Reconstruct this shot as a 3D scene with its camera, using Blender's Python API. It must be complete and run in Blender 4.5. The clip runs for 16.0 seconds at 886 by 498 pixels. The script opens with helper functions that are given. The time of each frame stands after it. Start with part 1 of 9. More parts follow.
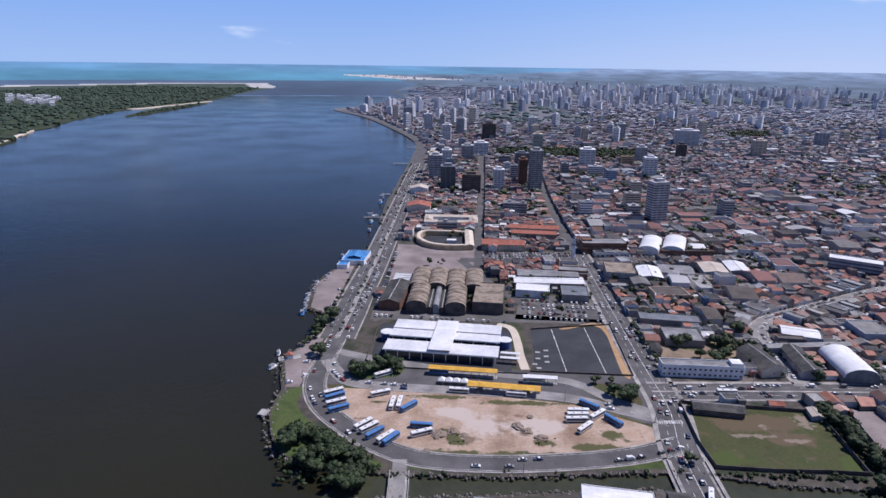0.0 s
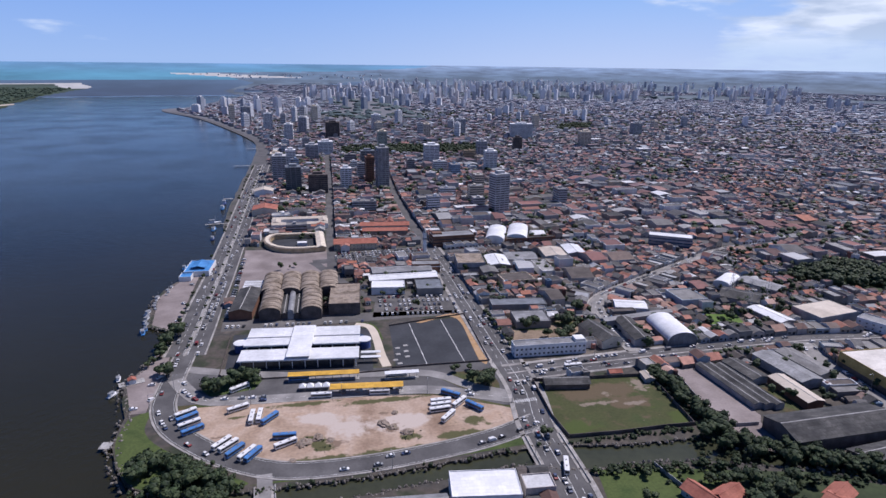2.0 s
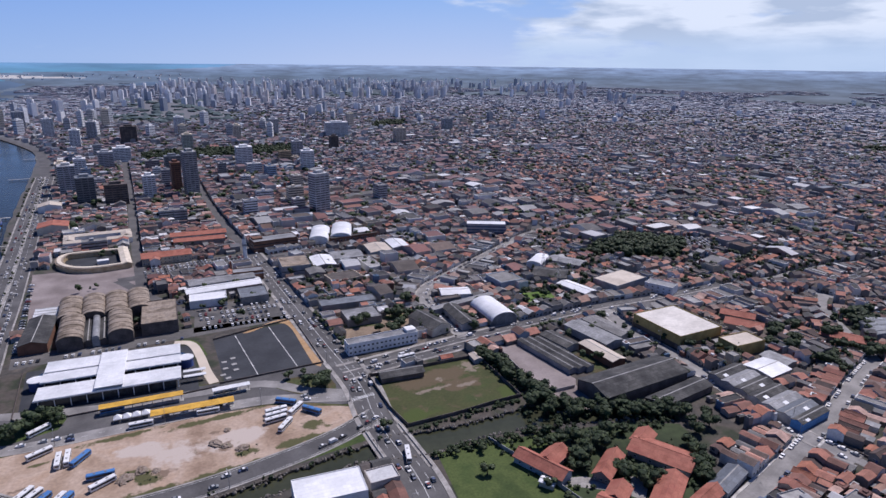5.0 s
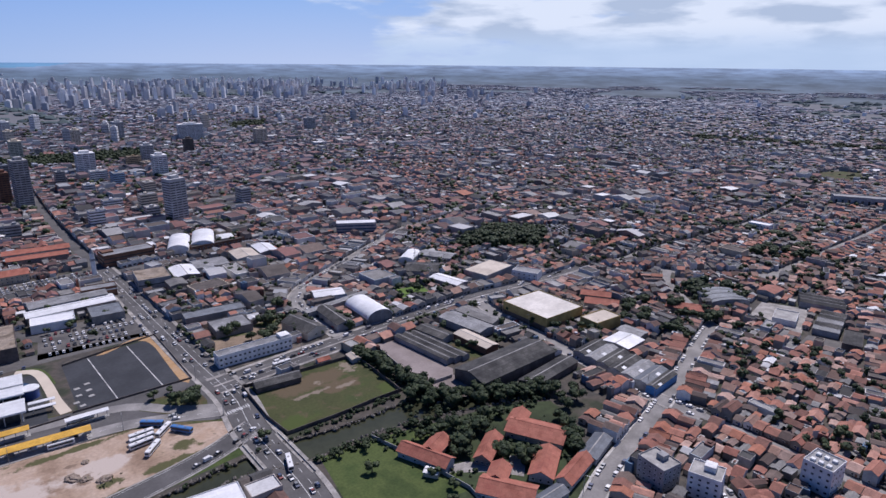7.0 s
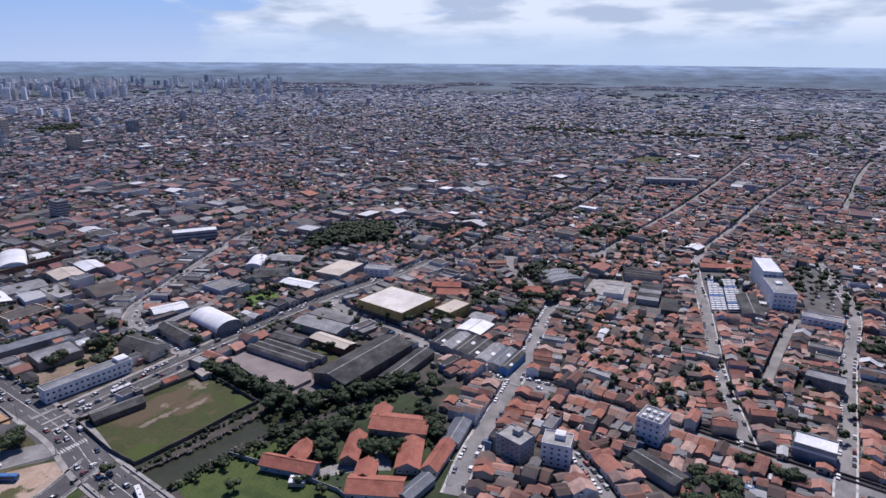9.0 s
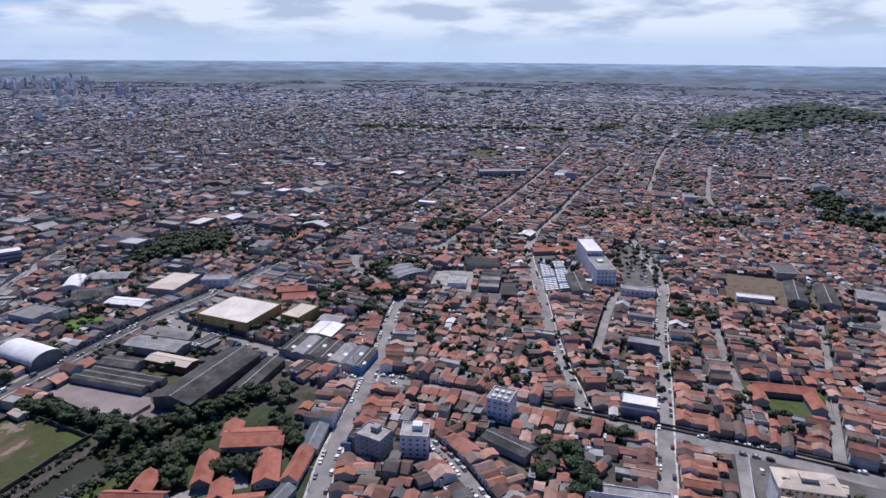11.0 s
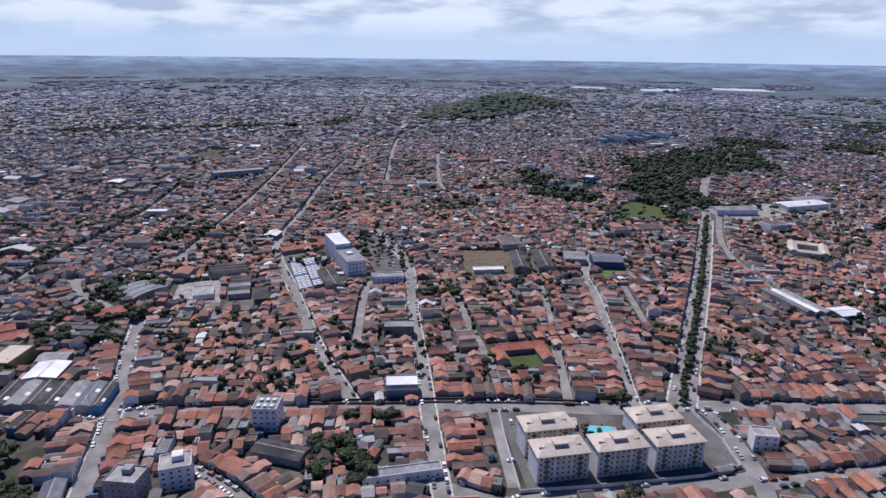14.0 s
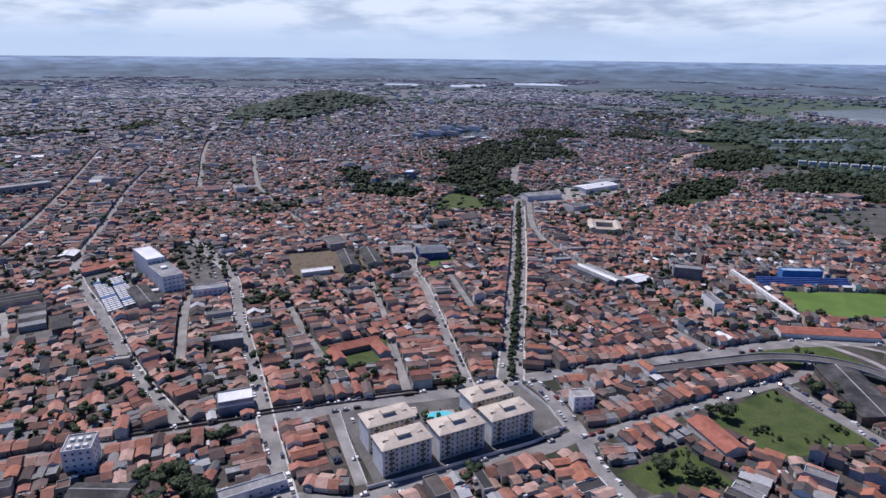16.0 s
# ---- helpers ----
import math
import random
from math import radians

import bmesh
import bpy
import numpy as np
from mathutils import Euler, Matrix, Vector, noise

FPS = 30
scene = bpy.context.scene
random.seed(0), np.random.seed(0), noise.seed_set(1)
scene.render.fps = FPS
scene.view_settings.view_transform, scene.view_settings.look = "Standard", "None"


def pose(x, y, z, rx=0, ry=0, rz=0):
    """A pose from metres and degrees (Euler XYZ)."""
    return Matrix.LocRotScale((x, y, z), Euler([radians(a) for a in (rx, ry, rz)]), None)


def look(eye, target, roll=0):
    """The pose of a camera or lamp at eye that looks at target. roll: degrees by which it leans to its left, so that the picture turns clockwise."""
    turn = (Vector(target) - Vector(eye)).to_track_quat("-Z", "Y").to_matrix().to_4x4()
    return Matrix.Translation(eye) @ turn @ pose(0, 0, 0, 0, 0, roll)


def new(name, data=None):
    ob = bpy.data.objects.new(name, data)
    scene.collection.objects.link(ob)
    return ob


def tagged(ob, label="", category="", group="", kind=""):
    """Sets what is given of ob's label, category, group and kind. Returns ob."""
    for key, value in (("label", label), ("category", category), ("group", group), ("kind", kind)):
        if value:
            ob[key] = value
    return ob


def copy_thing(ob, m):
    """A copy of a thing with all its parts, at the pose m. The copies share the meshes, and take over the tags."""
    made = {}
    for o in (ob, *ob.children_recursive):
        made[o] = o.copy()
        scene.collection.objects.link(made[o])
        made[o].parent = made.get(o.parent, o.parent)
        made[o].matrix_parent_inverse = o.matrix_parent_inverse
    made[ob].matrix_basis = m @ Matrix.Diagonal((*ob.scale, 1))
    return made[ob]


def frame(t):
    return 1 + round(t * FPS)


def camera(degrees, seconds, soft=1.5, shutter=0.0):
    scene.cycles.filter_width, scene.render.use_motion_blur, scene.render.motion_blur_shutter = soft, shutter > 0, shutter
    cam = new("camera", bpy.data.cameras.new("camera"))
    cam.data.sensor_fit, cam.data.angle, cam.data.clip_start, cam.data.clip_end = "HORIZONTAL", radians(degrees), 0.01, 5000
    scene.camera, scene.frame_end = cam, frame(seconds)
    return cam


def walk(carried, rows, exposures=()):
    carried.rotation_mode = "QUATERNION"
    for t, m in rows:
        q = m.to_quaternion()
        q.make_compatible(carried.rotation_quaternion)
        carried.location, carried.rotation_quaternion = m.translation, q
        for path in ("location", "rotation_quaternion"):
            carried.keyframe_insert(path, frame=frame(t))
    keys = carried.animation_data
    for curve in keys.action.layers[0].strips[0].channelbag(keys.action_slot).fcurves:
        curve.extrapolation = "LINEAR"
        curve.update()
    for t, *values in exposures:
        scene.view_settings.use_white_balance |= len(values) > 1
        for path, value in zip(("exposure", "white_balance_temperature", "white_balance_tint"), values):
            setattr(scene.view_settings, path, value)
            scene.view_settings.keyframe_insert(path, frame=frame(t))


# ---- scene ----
# camera: a drone that hovers at about 190 m and turns to its right
cam = camera(70.38, 16.0, soft=1.5)
PATH = [
    (0, 0.0, 0.0, 187.8, 0.95, -16.63, -0.77),
    (0.5, -0.2, 0.1, 187.9, -2.39, -16.64, -0.74),
    (1, -0.4, 0.0, 188.1, -6.06, -16.66, -0.73),
    (1.5, -0.5, -0.1, 188.3, -9.71, -16.67, -0.73),
    (2, -0.5, -0.1, 188.6, -13.07, -16.69, -0.70),
    (2.5, -0.4, -0.2, 188.7, -16.00, -16.70, -0.68),
    (3, -0.3, -0.3, 188.7, -18.43, -16.68, -0.68),
    (3.5, -0.3, -0.4, 188.6, -20.60, -16.68, -0.65),
    (4, -0.3, -0.6, 188.5, -23.46, -16.68, -0.63),
    (6.5, -0.6, -2.3, 188.1, -38.70, -16.68, -0.52),
    (7, -0.6, -2.6, 188.1, -41.73, -16.71, -0.51),
    (7.5, -0.9, -3.0, 188.3, -44.86, -16.73, -0.54),
    (8, -1.2, -3.3, 188.6, -48.26, -16.76, -0.52),
    (8.5, -1.7, -3.6, 189.1, -52.07, -16.81, -0.46),
    (9, -2.3, -3.9, 189.5, -55.94, -16.87, -0.43),
    (11.5, -4.4, -4.6, 191.2, -74.52, -17.04, -0.50),
    (12, -4.5, -4.6, 191.4, -78.56, -17.08, -0.52),
    (12.5, -4.6, -4.5, 191.8, -82.78, -17.12, -0.55),
    (13, -4.5, -4.4, 192.1, -86.71, -17.18, -0.61),
    (13.5, -4.6, -4.3, 192.4, -90.54, -17.25, -0.64),
    (14, -4.7, -4.3, 192.5, -94.28, -17.28, -0.68),
    (14.5, -4.9, -4.4, 192.6, -98.14, -17.28, -0.68),
    (15, -5.2, -4.6, 192.6, -102.86, -17.27, -0.65),
    (15.5, -5.7, -4.7, 192.7, -107.10, -17.27, -0.64),
    (16, -6.2, -4.7, 192.9, -110.58, -17.30, -0.61),
]
walk(cam, [(t, pose(x, y, z, 90 + pitch, roll, yaw)) for t, x, y, z, yaw, pitch, roll in PATH], exposures=((0.0, 0.0, 6020, 20), (3.0, -0.04, 6040, 20), (6.5, -0.13, 6060, 20), (9.0, -0.08, 6060, 20), (12.0, -0.05, 6060, 19), (16.0, -0.06, 6030, 19)))

# ---- light: afternoon sun ahead and to the right, blue sky over the sea, cumulus over the land ----
SUN_AZ, SUN_EL = 66.0, 57.0
EYE_Z = 189.0


def build_world():
    w = bpy.data.worlds.new("sky")
    scene.world = w
    w.use_nodes = True
    nt = w.node_tree
    nt.nodes.clear()
    N, L = nt.nodes.new, nt.links.new
    out, bg = N("ShaderNodeOutputWorld"), N("ShaderNodeBackground")
    sky = N("ShaderNodeTexSky")
    sky.sky_type = "NISHITA"
    sky.sun_disc = False
    sky.sun_elevation, sky.sun_rotation = radians(SUN_EL), radians(SUN_AZ)
    sky.altitude, sky.air_density, sky.dust_density, sky.ozone_density = 100, 1.0, 0.6, 2.0
    co = N("ShaderNodeTexCoord")
    sep = N("ShaderNodeSeparateXYZ")
    L(co.outputs["Generated"], sep.inputs[0])

    def math(op, a, b=None, clamp=False):
        n = N("ShaderNodeMath")
        n.operation, n.use_clamp = op, clamp
        for i, v in enumerate((a, b)):
            if v is None:
                continue
            if isinstance(v, (int, float)):
                n.inputs[i].default_value = v
            else:
                L(v, n.inputs[i])
        return n.outputs[0]

    # azimuth, clockwise from north
    azim = math("ARCTAN2", sep.outputs["X"], sep.outputs["Y"])

    def ramp_of(value, a, b, lo=0.0, hi=1.0, smooth=True):
        n = N("ShaderNodeMapRange")
        n.interpolation_type = "SMOOTHSTEP" if smooth else "LINEAR"
        for key, v in (("From Min", a), ("From Max", b), ("To Min", lo), ("To Max", hi)):
            n.inputs[key].default_value = v
        L(value, n.inputs["Value"])
        return n.outputs[0]

    def mix_of(fac, a, b, blend="MIX"):
        n = N("ShaderNodeMix")
        n.data_type, n.blend_type = "RGBA", blend
        for key, v in (("Factor", fac), ("A", a), ("B", b)):
            if isinstance(v, tuple):
                n.inputs[key].default_value = v
            elif isinstance(v, float):
                n.inputs[key].default_value = v
            else:
                L(v, n.inputs[key])
        return n.outputs["Result"]

    rich = N("ShaderNodeHueSaturation")
    rich.inputs["Saturation"].default_value = 1.35
    L(sky.outputs[0], rich.inputs["Color"])
    deep = mix_of(1.0, rich.outputs[0], (0.44, 0.59, 0.85, 1), "MULTIPLY")
    # moist air: the lowest degrees of the sky are a smooth pale blue, paler to the west
    east = ramp_of(azim, -0.2, 0.6)
    low = mix_of(ramp_of(sep.outputs["Z"], 0.0, 0.085, smooth=False), mix_of(east, (4.2, 6.2, 9.3, 1), (6.0, 7.5, 9.9, 1)), mix_of(east, (2.9, 5.1, 9.3, 1), (3.9, 6.2, 9.9, 1)))
    clear = mix_of(ramp_of(sep.outputs["Z"], 0.09, 0.22), low, deep)
    # cumulus over the land to the west, open sky over the river and the sea
    stretch = N("ShaderNodeMapping")
    stretch.inputs["Scale"].default_value = (1.0, 1.0, 4.6)
    L(co.outputs["Generated"], stretch.inputs[0])
    big, fine = N("ShaderNodeTexNoise"), N("ShaderNodeTexNoise")
    for n, s, d, r in ((big, 6.0, 6.0, 0.55), (fine, 8.5, 5.0, 0.5)):
        n.inputs["Scale"].default_value, n.inputs["Detail"].default_value, n.inputs["Roughness"].default_value = s, d, r
        L(stretch.outputs[0], n.inputs["Vector"])
    cover = math("MULTIPLY", ramp_of(azim, 0.40, 0.95), ramp_of(azim, 2.6, 3.1, 1.0, 0.0))
    dens = math("ADD", big.outputs["Fac"], math("MULTIPLY", cover, 0.40))
    body = math("MULTIPLY", ramp_of(dens, 0.62, 0.80), ramp_of(sep.outputs["Z"], 0.12, 0.34, 1.0, 0.1))
    # white tops, grey-blue bases that show higher up, and a veil towards the horizon
    tone = N("ShaderNodeValToRGB")
    tone.color_ramp.elements[0].position, tone.color_ramp.elements[0].color = 0.40, (5.7, 7.0, 8.5, 1)
    tone.color_ramp.elements[1].position, tone.color_ramp.elements[1].color = 0.56, (9.2, 10.3, 11.2, 1)
    L(fine.outputs["Fac"], tone.inputs[0])
    veil = mix_of(ramp_of(sep.outputs["Z"], 0.012, 0.055, 0.9, 0.0), tone.outputs[0], (6.3, 8.1, 10.1, 1))
    L(mix_of(body, clear, veil), bg.inputs["Color"])
    bg.inputs["Strength"].default_value = 0.085
    L(bg.outputs[0], out.inputs["Surface"])


def math_sin(a):
    return math.sin(radians(a))


def math_cos(a):
    return math.cos(radians(a))


build_world()
sun_data = bpy.data.lights.new("sun", "SUN")
sun_data.energy, sun_data.angle, sun_data.color = 4.65, radians(0.6), (1.0, 0.945, 0.87)
sun = new("sun", sun_data)
to_sun = Vector((math_cos(SUN_EL) * math_sin(SUN_AZ), math_cos(SUN_EL) * math_cos(SUN_AZ), math_sin(SUN_EL)))
sun.matrix_world = look(to_sun * 900, (0, 0, 0))


# ---- materials ----
def material(name, stops, rough=0.8, metal=0.0, vary="none", scale=0.3, grain=3.0, bump=0.0, stain=0.25, ior=1.45, sheets=0.0):
    """stops: base colours, chosen by chance (vary: island, object) or by a slow noise (none); two scales of stain and grain on top."""
    m = bpy.data.materials.new(name)
    m.use_nodes = True
    nt = m.node_tree
    N, L = nt.nodes.new, nt.links.new
    b = nt.nodes["Principled BSDF"]
    b.inputs["Roughness"].default_value, b.inputs["Metallic"].default_value, b.inputs["IOR"].default_value = rough, metal, ior
    geo = N("ShaderNodeNewGeometry")
    ramp = N("ShaderNodeValToRGB")
    el = ramp.color_ramp.elements
    while len(el) < len(stops):
        el.new(0.5)
    for i, c in enumerate(stops):
        el[i].position = (i / len(stops)) if vary != "none" else (0.32 + 0.36 * i / max(1, len(stops) - 1))
        el[i].color = (*c, 1)
    slow, fast = N("ShaderNodeTexNoise"), N("ShaderNodeTexNoise")
    for n, s in ((slow, scale), (fast, grain)):
        n.inputs["Scale"].default_value, n.inputs["Detail"].default_value = s, 4.0
        L(geo.outputs["Position"], n.inputs["Vector"])
    if vary == "island":
        ramp.color_ramp.interpolation = "CONSTANT"
        L(geo.outputs["Random Per Island"], ramp.inputs[0])
    elif vary == "object":
        ramp.color_ramp.interpolation = "CONSTANT"
        info = N("ShaderNodeObjectInfo")
        L(info.outputs["Random"], ramp.inputs[0])
    else:
        L(slow.outputs["Fac"], ramp.inputs[0])
    col = ramp.outputs[0]
    for n, lo, hi, k in ((slow, 0.3, 0.7, stain), (fast, 0.3, 0.7, stain * 0.8)):
        r = N("ShaderNodeMapRange")
        r.inputs["From Min"].default_value, r.inputs["From Max"].default_value = lo, hi
        r.inputs["To Min"].default_value, r.inputs["To Max"].default_value = 1 - k, 1 + k * 0.6
        L(n.outputs["Fac"], r.inputs["Value"])
        mul = N("ShaderNodeVectorMath")
        mul.operation = "SCALE"
        L(col, mul.inputs[0])
        L(r.outputs[0], mul.inputs["Scale"])
        col = mul.outputs[0]
    if sheets:
        # courses of roofing sheets, newer and older ones side by side
        tc, br = N("ShaderNodeTexCoord"), N("ShaderNodeTexBrick")
        L(tc.outputs["Object"], br.inputs["Vector"])
        br.inputs["Scale"].default_value, br.inputs["Brick Width"].default_value, br.inputs["Row Height"].default_value, br.inputs["Mortar Size"].default_value = 1.0, 3.6, 2.2, 0.10
        br.inputs["Color1"].default_value, br.inputs["Color2"].default_value, br.inputs["Mortar"].default_value = (1 - sheets,) * 3 + (1,), (1 + sheets * 0.7,) * 3 + (1,), (1 - sheets * 1.3,) * 3 + (1,)
        tint = N("ShaderNodeVectorMath")
        tint.operation = "MULTIPLY"
        L(col, tint.inputs[0])
        L(br.outputs["Color"], tint.inputs[1])
        col = tint.outputs[0]
    L(col, b.inputs["Base Color"])
    if bump:
        bp = N("ShaderNodeBump")
        bp.inputs["Strength"].default_value, bp.inputs["Distance"].default_value = bump, 0.3
        L(fast.outputs["Fac"], bp.inputs["Height"])
        L(bp.outputs[0], b.inputs["Normal"])
    return m


TILE = [(0.36, 0.152, 0.106), (0.29, 0.116, 0.083), (0.175, 0.081, 0.061), (0.43, 0.218, 0.163), (0.115, 0.063, 0.052), (0.32, 0.138, 0.095), (0.235, 0.107, 0.080), (0.078, 0.052, 0.046), (0.46, 0.30, 0.245), (0.25, 0.172, 0.145), (0.36, 0.140, 0.085), (0.15, 0.108, 0.092), (0.31, 0.186, 0.142)]
WALLS = [(0.58, 0.56, 0.54), (0.34, 0.32, 0.305), (0.46, 0.39, 0.30), (0.17, 0.155, 0.145), (0.40, 0.36, 0.335), (0.74, 0.74, 0.73), (0.26, 0.21, 0.185), (0.30, 0.35, 0.40), (0.22, 0.21, 0.20), (0.68, 0.66, 0.63)]
M = {
    "asphalt": material("asphalt", [(0.078, 0.075, 0.076), (0.112, 0.108, 0.108)], 0.9, scale=0.06, grain=0.8, stain=0.18),
    "street": material("worn_street", [(0.19, 0.182, 0.178), (0.275, 0.262, 0.252)], 0.9, scale=0.08, grain=0.9, stain=0.16),
    "pavement": material("pavement", [(0.25, 0.236, 0.224), (0.36, 0.34, 0.32)], 0.9, scale=0.15, grain=1.2, stain=0.22),
    "sidewalk": material("pale_sidewalk", [(0.40, 0.385, 0.365), (0.55, 0.53, 0.505)], 0.9, scale=0.25, grain=1.2, stain=0.25),
    "paint": material("road_paint", [(0.40, 0.40, 0.39)], 0.8, stain=0.3),
    "ground": material("urban_ground", [(0.046, 0.043, 0.038), (0.036, 0.046, 0.024), (0.088, 0.074, 0.062), (0.052, 0.049, 0.044), (0.115, 0.096, 0.080)], 0.95, scale=0.035, grain=0.35, stain=0.3),
    "lot": material("lot_paving", [(0.092, 0.088, 0.086), (0.145, 0.136, 0.130)], 0.92, scale=0.05, grain=0.5, stain=0.22),
    "plaza": material("plaza_paving", [(0.20, 0.165, 0.155), (0.27, 0.23, 0.22)], 0.9, scale=0.05, grain=0.6, stain=0.15),
    "sand": material("bare_sandy_yard", [(0.32, 0.225, 0.16), (0.43, 0.31, 0.23), (0.46, 0.36, 0.29), (0.38, 0.27, 0.19)], 0.95, scale=0.035, grain=0.4, stain=0.22),
    "orangesand": material("orange_sand", [(0.33, 0.19, 0.085), (0.42, 0.26, 0.13), (0.36, 0.24, 0.14)], 0.95, scale=0.1, grain=0.6, stain=0.2),
    "grass": material("grass", [(0.050, 0.082, 0.018), (0.074, 0.102, 0.026), (0.038, 0.062, 0.014)], 0.95, scale=0.07, grain=0.8, stain=0.3),
    "drygrass": material("dry_grass", [(0.048, 0.064, 0.019), (0.105, 0.078, 0.040), (0.064, 0.072, 0.024), (0.046, 0.062, 0.017), (0.092, 0.074, 0.036)], 0.95, scale=0.06, grain=0.6, stain=0.38),
    "bareearth": material("worn_earth", [(0.115, 0.086, 0.052), (0.165, 0.125, 0.088), (0.085, 0.074, 0.038)], 0.95, scale=0.12, grain=0.6, stain=0.3),
    "rubble": material("rubble_and_soil", [(0.20, 0.145, 0.105), (0.30, 0.24, 0.20), (0.13, 0.11, 0.07)], 0.95, scale=0.5, grain=2.0, stain=0.35),
    "lawn": material("bright_lawn", [(0.085, 0.15, 0.025), (0.105, 0.175, 0.03)], 0.9, scale=0.05, grain=0.8, stain=0.12),
    "beach": material("beach_sand", [(0.55, 0.47, 0.38), (0.62, 0.55, 0.46)], 0.95, scale=0.01, grain=0.1, stain=0.1),
    "darkpave": material("dark_parking_asphalt", [(0.030, 0.033, 0.040), (0.042, 0.045, 0.052)], 0.85, scale=0.05, grain=0.5, stain=0.2),
    "leaf": material("foliage", [(0.023, 0.042, 0.013), (0.034, 0.058, 0.017), (0.018, 0.034, 0.011), (0.046, 0.066, 0.022)], 0.75, vary="island", scale=0.4, grain=1.5, stain=0.3),
    "bark": material("bark", [(0.10, 0.075, 0.055), (0.14, 0.11, 0.085)], 0.95),
    "tile": material("terracotta_tile", TILE, 0.8, vary="object", scale=0.25, grain=1.6, bump=0.25, stain=0.28),
    "tiles": material("terracotta_tile_rows", TILE, 0.8, vary="island", scale=0.25, grain=1.6, stain=0.28),
    "redtile": material("bright_red_tile", [(0.33, 0.105, 0.068), (0.39, 0.145, 0.098), (0.28, 0.09, 0.062)], 0.85, scale=0.12, grain=1.2, bump=0.2, stain=0.2, sheets=0.12),
    "fibre": material("fibre_cement", [(0.075, 0.073, 0.072), (0.12, 0.116, 0.115), (0.21, 0.204, 0.20), (0.048, 0.047, 0.048), (0.30, 0.295, 0.29), (0.13, 0.080, 0.064), (0.10, 0.085, 0.078), (0.16, 0.155, 0.152)], 0.9, vary="island", scale=0.15, grain=1.2, stain=0.3),
    "darkroof": material("blackened_roof", [(0.040, 0.040, 0.042), (0.062, 0.061, 0.060), (0.085, 0.082, 0.078)], 0.9, scale=0.08, grain=0.7, stain=0.3, sheets=0.3),
    "greyroof": material("grey_sheet_roof", [(0.19, 0.193, 0.20), (0.27, 0.27, 0.278)], 0.7, scale=0.1, grain=0.8, stain=0.2, sheets=0.16),
    "brownroof": material("weathered_vault_roof", [(0.20, 0.155, 0.115), (0.31, 0.25, 0.195), (0.24, 0.20, 0.165)], 0.9, scale=0.12, grain=0.6, stain=0.3, sheets=0.2),
    "whiteroof": material("white_sheet_roof", [(0.66, 0.67, 0.68), (0.76, 0.76, 0.77)], 0.5, scale=0.06, grain=0.5, stain=0.10, sheets=0.07),
    "creamroof": material("cream_sheet_roof", [(0.47, 0.40, 0.325), (0.54, 0.47, 0.39)], 0.6, scale=0.06, grain=0.5, stain=0.12, sheets=0.07),
    "palecream": material("pale_corrugated_roof", [(0.56, 0.52, 0.47), (0.64, 0.60, 0.55)], 0.6, scale=0.06, grain=0.5, stain=0.12, sheets=0.09),
    "palesheets": material("pale_sheet_roofs", [(0.40, 0.40, 0.41), (0.55, 0.55, 0.555), (0.30, 0.305, 0.31), (0.66, 0.66, 0.665)], 0.6, vary="island", scale=0.1, grain=0.8, stain=0.15),
    "yellow": material("yellow_sheet_roof", [(0.60, 0.33, 0.035), (0.66, 0.38, 0.05)], 0.6, scale=0.2, grain=1.0, stain=0.2),
    "yellowwall": material("yellow_wall", [(0.34, 0.25, 0.085), (0.40, 0.30, 0.11)], 0.8, scale=0.2, grain=1.0, stain=0.18),
    "blue": material("blue_paint", [(0.05, 0.20, 0.48), (0.07, 0.26, 0.55)], 0.6, scale=0.2, grain=1.0, stain=0.2),
    "darkblue": material("dark_blue_paint", [(0.03, 0.06, 0.20), (0.04, 0.08, 0.26)], 0.6, scale=0.2, grain=1.0, stain=0.2),
    "bluesheet": material("blue_sheet_roof", [(0.115, 0.13, 0.155), (0.17, 0.185, 0.205), (0.25, 0.26, 0.275)], 0.6, vary="island", scale=0.2, grain=1.0, stain=0.25, sheets=0.2),
    "paleblue": material("pale_blue_sheet", [(0.26, 0.38, 0.52), (0.32, 0.44, 0.58)], 0.6, scale=0.2, grain=1.0, stain=0.15),
    "wall": material("painted_wall", WALLS, 0.85, vary="object", scale=0.3, grain=1.5, stain=0.18),
    "walls": material("painted_walls", WALLS, 0.85, vary="island", scale=0.3, grain=1.5, stain=0.18),
    "white": material("white_wall", [(0.66, 0.66, 0.67), (0.74, 0.74, 0.74)], 0.8, scale=0.2, grain=0.9, stain=0.12),
    "beige": material("beige_wall", [(0.60, 0.52, 0.41), (0.67, 0.59, 0.48)], 0.8, scale=0.2, grain=0.9, stain=0.12),
    "sandstone": material("ochre_wall", [(0.45, 0.33, 0.19), (0.53, 0.40, 0.25)], 0.8, scale=0.2, grain=0.9, stain=0.15),
    "greywall": material("grey_wall", [(0.27, 0.27, 0.28), (0.35, 0.35, 0.355)], 0.85, scale=0.15, grain=0.9, stain=0.18),
    "darkwall": material("dark_brown_wall", [(0.09, 0.075, 0.07), (0.14, 0.115, 0.105)], 0.9, scale=0.15, grain=0.9, stain=0.25),
    "brick": material("brown_brick_wall", [(0.15, 0.075, 0.05), (0.20, 0.10, 0.065)], 0.9, scale=0.15, grain=0.9, stain=0.2),
    "glass": material("window_glass", [(0.025, 0.030, 0.038), (0.045, 0.052, 0.062)], 0.12, scale=0.3, grain=1.0, stain=0.2),
